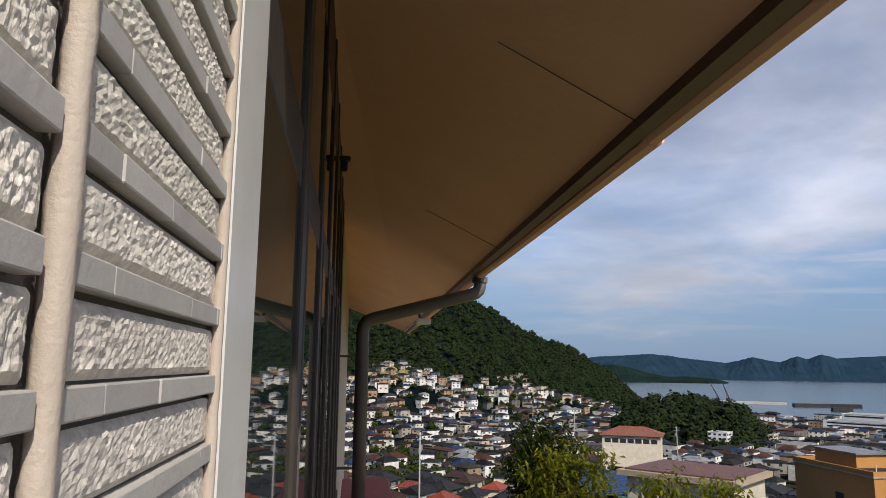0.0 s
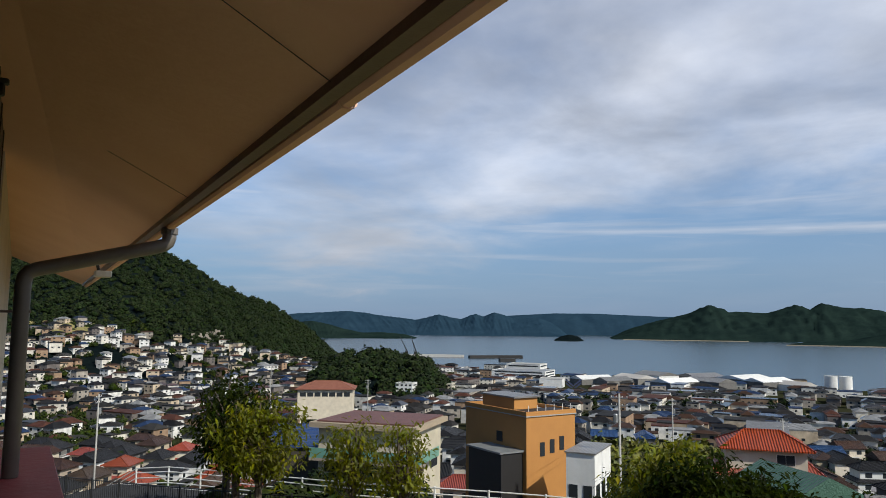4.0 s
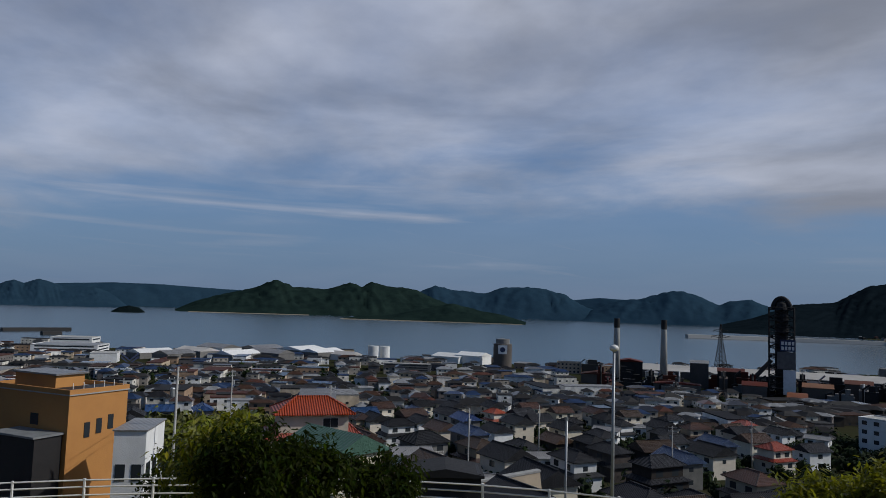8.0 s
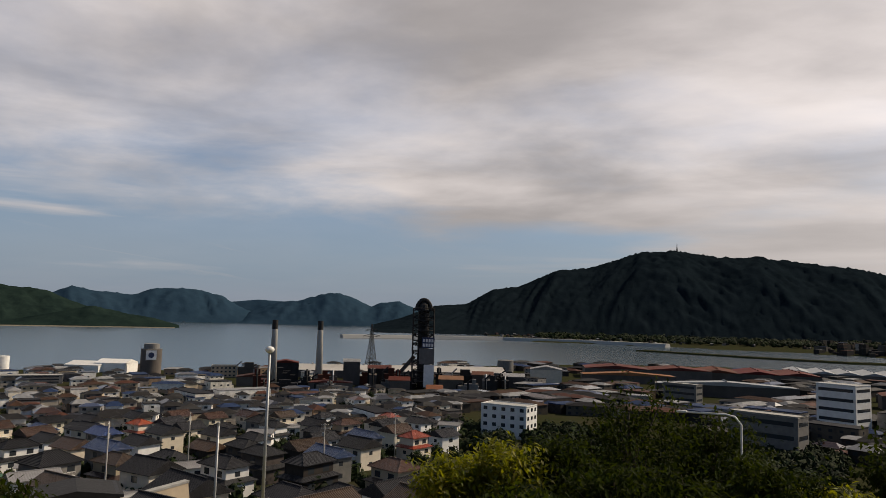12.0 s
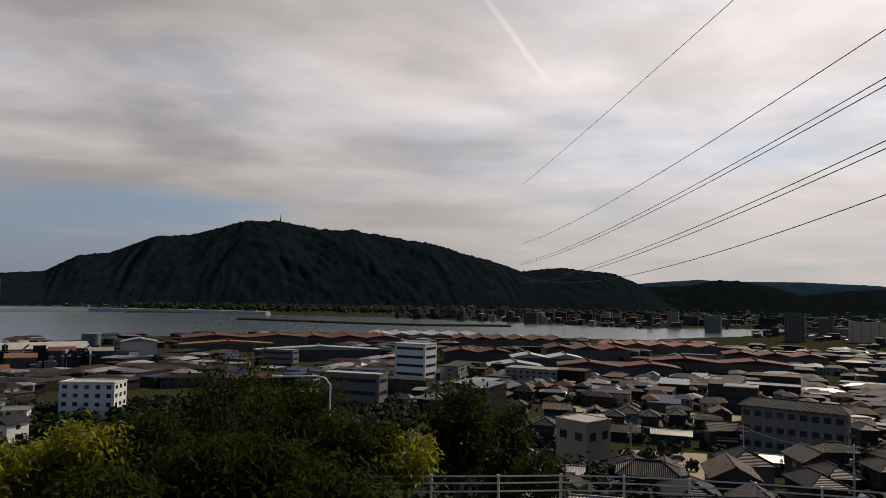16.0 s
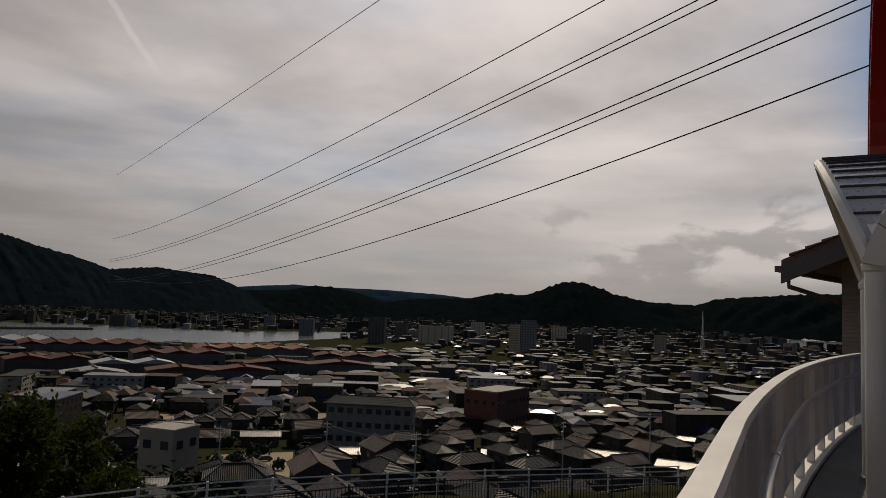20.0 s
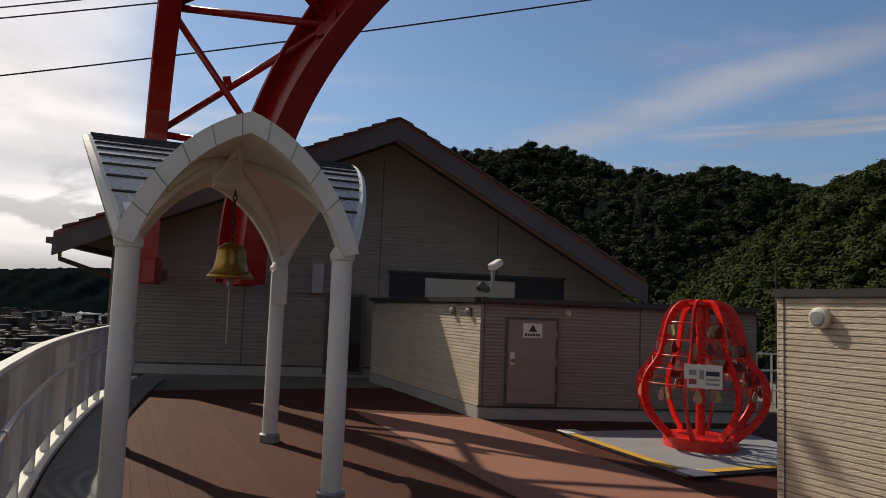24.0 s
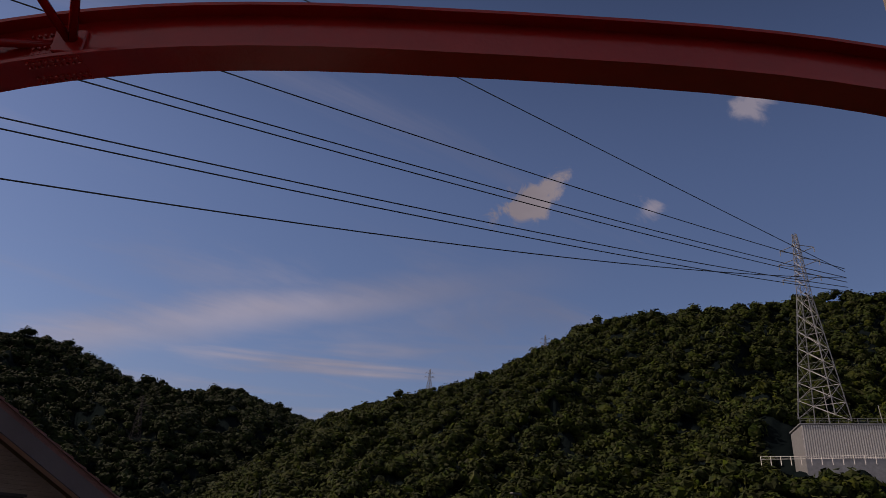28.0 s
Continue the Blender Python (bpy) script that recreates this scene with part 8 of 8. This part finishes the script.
def tree(az, d, top_el, radius, leaf, label, seed, sprays=260, per=9, length=0.22, width=0.035, low=0.25, stems=1, squash=1.0, spread=0.14):
    rnd = random.Random(seed)
    b = at_az(az, d)
    top = height(d, top_el)
    h = top - b.z
    t = thing("tree", label, "tree", tuple(b))
    cz, rz = h * (1 + low) / 2, h * (1 - low) / 2
    o = Vector((rnd.uniform(0, 90), rnd.uniform(0, 90), 0))
    ends = []
    while len(ends) < sprays:
        v = Vector((rnd.gauss(0, 1), rnd.gauss(0, 1), rnd.gauss(0, 1))).normalized()
        k = rnd.uniform(0.35, 1.0) ** 0.6
        k *= 0.78 + 0.5 * noise.noise(v * 1.7 + o)
        p = Vector((v.x * radius * k, v.y * radius * k, cz + v.z * rz * k))
        if noise.noise(p * (1.1 / max(0.6, radius * 0.4)) + o) > -0.22:
            ends.append(p)
    trunk = Mesh()
    for s in range(stems):
        lean = Vector((rnd.uniform(-0.3, 0.3), rnd.uniform(-0.3, 0.3), 0)) * radius * (0.6 if stems > 1 else 0.3)
        pts = [Vector((0, 0, -0.4)) + lean * 0.1, Vector((0, 0, h * 0.2)) + lean * 0.4, Vector((0, 0, h * 0.5)) + lean, Vector((0, 0, h * 0.85)) + lean * 1.3]
        r = 0.045 * h ** 0.8 / stems ** 0.5
        trunk.tube(pts, [r, r * 0.8, r * 0.5, r * 0.15], 7)
        for q in rnd.sample(ends, min(26, len(ends))):
            base = pts[1].lerp(pts[3], min(0.95, max(0.0, (q.z / h - 0.3)) * 1.0))
            mid = base.lerp(q, 0.5) + Vector((0, 0, -0.05 * radius))
            trunk.tube([base, mid, q], [r * 0.32, r * 0.2, r * 0.06], 4)
    part("trunk", trunk, BARK, t)
    V, F = leaf_cloud(rnd, ends, per, spread, length, width, 0.45)
    me = bpy.data.meshes.new("crown")
    me.from_pydata(V.tolist(), [], F.tolist())
    me.materials.append(leaf)
    ob = new("crown", me)
    ob.parent = t
    return t


YG = "young broadleaf tree with yellow-green drooping leaves"
DG = "broadleaf tree with a dense crown in shade-dark green"
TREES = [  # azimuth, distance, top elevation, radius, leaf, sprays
    (12.4, 30, -2.8, 1.5, LEAF_SHADE, 300), (11.6, 28, -3.6, 1.9, LEAF_SHADE, 300), (10.0, 26, -4.4, 1.9, LEAF, 330), (3.2, 24, -6.6, 1.3, LEAF, 130), (-0.8, 23, -6.8, 1.2, LEAF, 110),
    (-20.6, 22, -8.1, 1.5, LEAF, 300), (-23.6, 20, -8.8, 1.7, LEAF_SHADE, 420), (-27.4, 21, -9.9, 1.5, LEAF_SHADE, 340), (-33.6, 22, -11.2, 1.35, LEAF_SHADE, 260), (-65.6, 22, -9.6, 1.5, LEAF, 280), (-69.5, 22, -9.0, 1.6, LEAF, 340), (-73.5, 23, -8.4, 1.7, LEAF_SHADE, 360),
    (-77.5, 20, -10.2, 1.8, LEAF_SHADE, 420), (-83.0, 20, -10.6, 1.9, LEAF_SHADE, 440), (-88.5, 24, -9.0, 1.9, LEAF_SHADE, 420), (-93.0, 24, -10.4, 1.5, LEAF, 200), (-79.6, 46, -4.3, 4.8, LEAF_SHADE, 900), (-85.0, 48, -4.7, 4.4, LEAF_SHADE, 800), (-76.2, 50, -6.9, 3.0, LEAF_SHADE, 500),
    (-97.2, 40, -6.1, 2.4, LEAF_SHADE, 460), (-100.8, 44, -7.6, 2.6, LEAF_SHADE, 460), (-103.5, 30, -11.4, 1.6, LEAF_SHADE, 260), (-71.0, 17.5, -12.0, 1.4, LEAF_SHADE, 300), (-88.0, 17, -12.6, 1.5, LEAF_SHADE, 300), (-16.6, 58, -10.6, 2.2, LEAF_SHADE, 300), (-20.0, 30, -11.4, 1.4, LEAF_SHADE, 200), (-30.8, 26, -11.4, 1.5, LEAF_SHADE, 220)]
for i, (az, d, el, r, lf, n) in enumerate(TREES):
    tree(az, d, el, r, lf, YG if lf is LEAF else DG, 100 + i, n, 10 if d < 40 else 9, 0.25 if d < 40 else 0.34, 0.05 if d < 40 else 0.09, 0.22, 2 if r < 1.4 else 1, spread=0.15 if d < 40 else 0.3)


def ground_canopy(name, label, az0, az1, d0, d1, count, size, material, seed, squash=0.9):
    def place(az, t):
        return at_az(az, d0 + (d1 - d0) * t, size * 0.4)
    return canopy(name, label, place, (az0, az1), (0.0, 1.0), count, size, material, seed, squash, lambda az, t, p: p.z < SEA_Z)


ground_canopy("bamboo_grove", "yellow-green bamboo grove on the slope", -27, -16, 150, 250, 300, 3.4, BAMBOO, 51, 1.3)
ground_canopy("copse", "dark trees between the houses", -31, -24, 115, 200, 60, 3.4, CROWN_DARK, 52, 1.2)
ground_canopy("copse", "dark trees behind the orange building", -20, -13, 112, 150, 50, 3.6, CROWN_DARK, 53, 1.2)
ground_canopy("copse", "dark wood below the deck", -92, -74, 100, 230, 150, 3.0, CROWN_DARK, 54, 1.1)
# Extra dark crowns added here to bring down the bright slope and roofs.
ground_canopy("copse", "dark wood beside the car park, thickened to darken the slope", -112, -95, 96, 142, 170, 2.4, CROWN_DARK, 55, 1.0)
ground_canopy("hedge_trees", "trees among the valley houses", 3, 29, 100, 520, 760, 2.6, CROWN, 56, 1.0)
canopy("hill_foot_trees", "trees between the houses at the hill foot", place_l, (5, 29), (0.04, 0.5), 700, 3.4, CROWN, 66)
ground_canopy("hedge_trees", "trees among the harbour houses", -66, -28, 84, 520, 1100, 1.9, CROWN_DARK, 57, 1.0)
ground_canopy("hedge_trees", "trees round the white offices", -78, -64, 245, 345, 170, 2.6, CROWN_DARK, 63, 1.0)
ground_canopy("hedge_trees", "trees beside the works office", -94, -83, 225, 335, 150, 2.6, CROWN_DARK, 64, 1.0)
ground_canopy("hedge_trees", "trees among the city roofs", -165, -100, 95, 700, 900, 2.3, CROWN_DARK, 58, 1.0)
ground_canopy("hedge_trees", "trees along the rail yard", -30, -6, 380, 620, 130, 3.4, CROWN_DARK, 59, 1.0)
# Dark crowns added to cover the bright ground strip at the mountain foot.
ground_canopy("shore_woods", "dark woods added over bright ground along the mountain foot", -116, -72, 2150, 2750, 900, 11.0, CROWN_DARK, 65, 0.7)
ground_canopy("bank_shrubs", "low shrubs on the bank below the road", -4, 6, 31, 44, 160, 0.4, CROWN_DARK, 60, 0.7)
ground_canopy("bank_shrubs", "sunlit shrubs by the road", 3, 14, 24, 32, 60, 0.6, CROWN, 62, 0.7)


WFENCE = [(25.5, 46), (17, 39), (9, 33.5), (2.7, 30), (-8, 27.5), (-18, 26), (-40, 24.4), (-60, 23.2), (-80, 23), (-100, 23.6), (-108, 25), (-120, 26.8), (-133, 30.5), (-147, 38)]
BFENCE = [(26, 41), (17, 32), (8, 27), (-4, 24)]
BFENCE2 = [(-112, 22), (-122, 24.5), (-133, 28), (-147, 34)]


def az_line(pts, gap):
    return every(smooth_line([tuple(pol(a, d).xy) for a, d in pts], 0.5), gap)


def guard_fence():
    f = thing("guard_fence", "white tubular guard fence along the road", "fence")
    spots = az_line(WFENCE, 2.2)
    tops = []
    for p, d in spots:
        z = ground_z(p.x, p.y)
        part("post", Mesh().tube([(p.x, p.y, z - 0.3), (p.x, p.y, z + 1.15)], 0.045, 6), WHITESTEEL, f)
        tops.append((p.x, p.y, z))
    for h in (0.35, 0.62, 0.88, 1.1):
        for i in range(0, len(tops) - 1, 8):
            part("rail", Mesh().tube([(x, y, z + h) for x, y, z in tops[i:i + 9]], 0.03, 5), WHITESTEEL, f)


guard_fence()


def picket_fence(pts):
    f = thing("picket_fence", "black steel picket fence above the bank", "fence")
    spots = az_line(pts, 0.14)
    m = Mesh()
    for i in range(0, len(spots) - 1, 14):
        run = spots[i:i + 15]
        q = [(p.x, p.y, ground_z(p.x, p.y)) for p, _ in run]
        for x, y, z in q[:-1]:
            m.box((x - 0.01, y - 0.01, z + 0.1), (x + 0.01, y + 0.01, z + 1.1))
        part("post", Mesh().box((q[0][0] - 0.03, q[0][1] - 0.03, q[0][2] - 0.2), (q[0][0] + 0.03, q[0][1] + 0.03, q[0][2] + 1.18)), BLACK, f)
        for h in (0.12, 1.08):
            part("rail", Mesh().tube([(x, y, z + h) for x, y, z in (q[0], q[-1])], 0.022, 5), BLACK, f)
    tagged(part("picket_row", m, BLACK, f, "thin black steel pickets"), kind="stuff")


picket_fence(BFENCE)
picket_fence(BFENCE2)


def road():
    pts = [p for p, _ in az_line([(30, 48), (26, 43.5), (17, 35.5), (9, 30.5), (2.7, 27.4), (-8, 25.3)], 1.0)]
    line = [Vector((p.x, p.y, ground_z(p.x, p.y) + 0.12)) for p in pts]
    solo("road", Mesh().sweep(line, [(-2.2, -0.6), (2.2, -0.6), (2.2, 0.0), (-2.2, 0.0)]), ASPHALT, "narrow asphalt road below the deck", kind="structure")
    for o in (-1.9, 1.9):
        solo("road_line", Mesh().sweep([p + Vector((0, 0, 0.004)) for p in line], [(o - 0.07, 0.0), (o + 0.07, 0.0), (o + 0.07, 0.004), (o - 0.07, 0.004)]), WHITEPAINT, "white edge line on the road", kind="structure")


road()


def utility_pole(az, d, top_el, seed, lamp=False):
    p = at_az(az, d)
    h = max(8.0, height(d, top_el) - p.z) if top_el is not None else 11.0
    u = thing("utility_pole", "grey concrete utility pole with crossarms and wires", "pole", tuple(p), random.Random(seed).uniform(0, 180), "utility poles")
    part("pole", Mesh().tube([(0, 0, -1), (0, 0, h)], [0.19, 0.11], 8), CONCRETE, u, smooth=True)
    for z in (h - 0.5, h - 1.3):
        arm = part("crossarm", Mesh().box((-0.9, -0.05, z), (0.9, 0.05, z + 0.1)), GREY, u)
        for x in (-0.8, -0.3, 0.3, 0.8):
            part("insulator", Mesh().lathe([(0.03, z + 0.1), (0.06, z + 0.18), (0.03, z + 0.26)], 6), WHITEPAINT, arm).location.x = x
    part("transformer", Mesh().lathe([(0.25, h - 3.0), (0.27, h - 2.9), (0.27, h - 2.2), (0.2, h - 2.1)], 10), GREY, u).location.x = 0.4
    return u, p + Vector((0, 0, h))


POLES = [(-17.6, 78, -5.2), (-21.5, 150, -5.4), (-29.0, 120, -6.5), (-40.0, 140, -8.0), (-45.5, 190, -7.5), (-55.5, 170, -8.4), (-61.0, 210, -7.6), (-110.5, 150, -9.4), (-118.5, 160, -9.0), (-125.5, 118, -9.6), (-137.0, 150, -8.2), (-143.5, 190, -6.9), (21.5, 120, -5.2), (13.0, 180, -4.2), (9.5, 260, -3.4), (2.0, 240, -4.4)]
heads = []
for i, (a, d, e) in enumerate(POLES):
    heads.append(utility_pole(a, d, e, i)[1])
wires = thing("street_wires", "thin black wires between the utility poles", "wires")
for i, j in ((0, 1), (1, 2), (2, 3), (3, 4), (4, 5), (5, 6), (7, 8), (8, 9), (9, 10), (10, 11), (12, 13), (13, 14), (14, 15)):
    for o in (-0.6, 0.6):
        a, b = heads[i] + Vector((o, 0, -0.4)), heads[j] + Vector((o, 0, -0.4))
        part("wire", Mesh().tube([a.lerp(b, k / 8) - Vector((0, 0, 4 * 1.2 * (k / 8) * (1 - k / 8))) for k in range(9)], 0.02, 3), BLACK, wires)


def lamp_posts():
    p = at_az(-51.1, 40)
    h = height(40, -2.75) - p.z
    l = thing("flood_lamp_post", "tall grey lamp post with a round head", "lamp", tuple(p))
    part("pole", Mesh().tube([(0, 0, -0.5), (0, 0, h)], [0.11, 0.07], 10), GREY, l, smooth=True)
    part("head", Mesh().lathe([(0.08, h - 0.25), (0.22, h - 0.18), (0.26, h - 0.05), (0.2, h + 0.06), (0.05, h + 0.12)], 16), WHITESTEEL, l, smooth=True)
    p = at_az(-47.6, 44)
    h = height(44, -8.3) - p.z
    l = thing("signal_post", "plain grey steel post", "post", tuple(p))
    part("pole", Mesh().tube([(0, 0, -0.5), (0, 0, h)], 0.07, 8), GREY, l, smooth=True)
    part("cap", Mesh().lathe([(0.09, h - 0.15), (0.09, h + 0.02), (0.02, h + 0.05)], 10), GREY, l)
    p = at_az(-87.0, 42)
    q = at_az(-82.9, 42)
    h = height(42, -6.55) - p.z
    l = thing("street_lamp", "curved-arm street lamp among the trees", "lamp", tuple(p))
    a = (q - p)
    a.z = 0
    part("pole", Mesh().tube([(0, 0, -0.5), (0, 0, h - 0.5), tuple(a * 0.1 + Vector((0, 0, h - 0.1))), tuple(a * 0.25 + Vector((0, 0, h))), tuple(a + Vector((0, 0, h)))], 0.055, 8), WHITESTEEL, l, smooth=True)
    part("head", Mesh().box((-0.28, -0.11, -0.05), (0.28, 0.11, 0.07), Matrix.Translation(a + Vector((0, 0, h))) @ pose(0, 0, 0, 0, 0, math.degrees(math.atan2(a.y, a.x))), 0.03), WHITESTEEL, l)
    for az, d, e in ((-224.7, 34, 5.2), (-205.7, 15, 4.4)):
        p = pol(az, d)
        p.z = ground_z(p.x, p.y)
        h = height(d, e) - p.z
        l = thing("pole_lamp", "slim dark lamp post beyond the wall", "lamp", tuple(p))
        part("pole", Mesh().tube([(0, 0, -0.5), (0, 0, h)], 0.05 if d > 20 else 0.018, 8), BLACK, l)
        if d > 20:
            part("head", Mesh().box((-0.35, -0.12, h - 0.05), (0.25, 0.12, h + 0.05), None, 0.03), BLACK, l)


lamp_posts()


# high-voltage line over the deck
P1, P2 = pol(-247.3, 205), pol(-101, 600)
LU = (P2 - P1).normalized()
LN = Vector((LU.y, -LU.x, 0))
PB = P1 + LN * -12
line_ = thing("power_lines", "high-voltage cables strung over the deck", "cables")
for c0, c1, c2, twin in ((74.885, -0.27374, 0.00028003, False), (70.806, -0.20154, 0.00016617, True), (73.305, -0.166495, 0.0001349, True), (76.917, -0.14534, 0.00012544, False), (75.58, -0.020, 0.0000277, False)):
    for k in range(2 if twin else 1):
        pts = []
        for i in range(61):
            s = 4 + 640 * (i / 60) ** 1.1
            pts.append(PB + LU * s + Vector((0, 0, c0 + c1 * s + c2 * s * s + 1.25 * k)))
        part("cable", Mesh().tube(pts, 0.085, 6), BLACK, line_)
pb = Vector((PB.x, PB.y, 0))
az_b, d_b = -247.0, 200.0
foot = pol(-247.0, 202, 40.4)
pylon("line_pylon", "tall steel lattice pylon with three pairs of crossarms", foot, 50.0, 9.0, [(45.5, 4.2, -157), (41.5, 5.0, -157), (37.0, 4.6, -157)])
ca = pol(-245.4, 184)
cab = thing("relay_building", "pale ribbed-metal relay building with a roof rail", "building", (ca.x, ca.y, 0), 0)
zt, zb = height(184, 10.35), height(184, 8.4)
cu = way(-245.4 - 78)
CMX = Matrix.Translation((0, 0, 0)) @ Matrix((cu, Vector((cu.y, -cu.x, 0)) * (1 if Vector((cu.y, -cu.x, 0)).dot(ca) > 0 else -1), (0, 0, 1))).transposed().to_4x4()
# Grey core darkens the gaps between ribs in place of their shade.
part("wall", Mesh().box((0, 0, zb - 6), (26, 12, zt), CMX), GREY, cab)
for k in range(52):
    part("rib", Mesh().box((0.1 + k * 0.5, -0.12, zb - 1), (0.36 + k * 0.5, 0.02, zt - 0.1), CMX), WHITESTEEL, cab)
part("roof_edge", Mesh().box((-0.3, -0.3, zt), (26.3, 12.3, zt + 0.25), CMX), GREY, cab)
for k in range(14):
    part("rail_post", Mesh().box((k * 2 - 0.04, -0.04, zt + 0.25), (k * 2 + 0.04, 0.04, zt + 1.4), CMX), GREY, cab)
for z in (0.8, 1.35):
    part("rail", Mesh().box((0, -0.03, zt + z), (26, 0.03, zt + z + 0.06), CMX), GREY, cab)
part("mast", Mesh().tube([CMX @ Vector((7, 3, zt)), CMX @ Vector((6.6, 3, zt + 9))], 0.09, 6), GREY, cab)
part("mast", Mesh().tube([CMX @ Vector((18, 3, zt)), CMX @ Vector((17.6, 3, zt + 5))], 0.09, 6), GREY, cab)
fe = thing("slope_fence", "pale fence below the relay building", "fence")
for k in range(14):
    a = -242.5 - k * 0.65
    q = pol(a, 172, height(172, 7.9))
    part("post", Mesh().box((q.x - 0.06, q.y - 0.06, q.z - 0.9), (q.x + 0.06, q.y + 0.06, q.z + 1.0)), WHITESTEEL, fe)
for z in (0.4, 0.9):
    part("rail", Mesh().tube([pol(-242.5 - k * 0.65, 172, height(172, 7.9) + z) for k in range(14)], 0.06, 4), WHITESTEEL, fe)
for az, d, e0, e1 in ((-217.7, 424, 12.0, 14.3), (-227.1, 400, 14.5, 17.3), (-196.1, 374, 7.2, 10.3)):
    pylon("ridge_pylon", "steel lattice pylon on the wooded ridge", pol(az, d, height(d, e0)), height(d, e1) - height(d, e0), 4.5, [(height(d, e1) - height(d, e0) - 2.0, 2.6, az + 90), (height(d, e1) - height(d, e0) - 4.5, 3.0, az + 90)], DARKSTEEL if az > -200 else GREY, 1.5)
pylon("summit_mast", "radio mast on the mountain top", pol(-82.7, 3690, height(3690, 5.2)), 56, 9, [(38, 9, -80), (47, 7, -80)], DARKSTEEL, 6.0)
pylon("red_white_mast", "radio mast in the city", at_az(-147.2, 1250), height(1250, 0.7) - at_az(-147.2, 1250).z, 6, [], WHITESTEEL, 1.6)


# cars in the car park and along the works road
def car(paint):
    c = thing("car", "parked car with dark windows", "car")
    body = [(-2.1, 0.35), (2.1, 0.35), (2.15, 0.7), (1.2, 0.9), (0.6, 1.42), (-1.1, 1.45), (-1.8, 0.95), (-2.15, 0.85)]
    n = len(body)
    m = Mesh()
    m.add([(x, y, z) for y, k in ((-0.84, 1), (0.84, 1)) for x, z in body], [tuple(range(n)), tuple(range(2 * n - 1, n - 1, -1))] + [((i + 1) % n, i, n + i, n + (i + 1) % n) for i in range(n)])
    part("body", m, paint, c)
    part("side_glass", Mesh().box((-1.5, -0.86, 0.95), (0.7, 0.86, 1.3)), HOUSEGLASS, c)
    part("windscreen", Mesh().add([(1.15, -0.75, 0.93), (1.15, 0.75, 0.93), (0.66, 0.7, 1.36), (0.66, -0.7, 1.36)], [(0, 1, 2, 3)]), HOUSEGLASS, c)
    for x in (-1.3, 1.35):
        for y in (-0.8, 0.8):
            part("wheel", Mesh().tube([(x, y - 0.1, 0.32), (x, y + 0.1, 0.32)], 0.32, 10), RUBBER, c)
    return c


rnd = random.Random(77)
fleet = [car(p) for p in CARPAINT]
used = set()


def park(az, d, turn):
    i = rnd.choice((0, 0, 0, 1, 1, 2, 2, 3, 4))
    p = at_az(az, d, 0.36)
    q = pose(p.x, p.y, p.z, 0, 0, turn)
    if i not in used:
        used.add(i)
        fleet[i].matrix_basis = q
        tagged(fleet[i], group="parked cars")
    else:
        tagged(copy_thing(fleet[i], q), group="parked cars")


for r, (d, a0, a1) in enumerate(((146, -92, -103), (156, -91, -103), (168, -91, -103.5), (180, -91, -103.5), (192, -91, -103))):
    a = a0
    while a > a1:
        if rnd.random() < 0.55:
            park(a, d, 15 + rnd.choice((0, 180)) + rnd.uniform(-4, 4))
        a -= math.degrees(3.0 / d)
for a, d, t in ((-111.2, 176, 20), (-112.4, 180, 40), (-113.2, 168, 10), (-112.0, 172, 200), (-113.8, 190, 80), (14.5, 95, 30), (15.3, 92, 40)):
    park(a, d, t)
for k in range(36):
    if rnd.random() < 0.8:
        park(-53.5 - k * 0.42, 478 + 0.8 * k, -60 + rnd.uniform(-5, 5))
for f in fleet:
    if not f.get("group"):
        f.matrix_basis = pose(*at_az(-100, 160 + fleet.index(f) * 7, 0.36), 0, 0, 20)
        tagged(f, group="parked cars")


# Only a strip is seen; the rest is added unseen to bounce light up.
def lawn():
    m = Mesh()
    n = 36
    for i in range(n + 1):
        for j in range(n + 1):
            p = pol(62 - 140 * i / n, 3.5 + (lerp(BFENCE, max(-4, min(26, 62 - 140 * i / n))) - 4.5) * j / n)
            m.v.append((p.x, p.y, ground_z(p.x, p.y) + 0.06))
    for i in range(n):
        for j in range(n):
            k = i * (n + 1) + j
            m.f.append((k, k + 1, k + n + 2, k + n + 1))
    solo("lawn", m, LAWN, "short dry lawn below the wall, enlarged unseen to bounce light", kind="structure")


lawn()
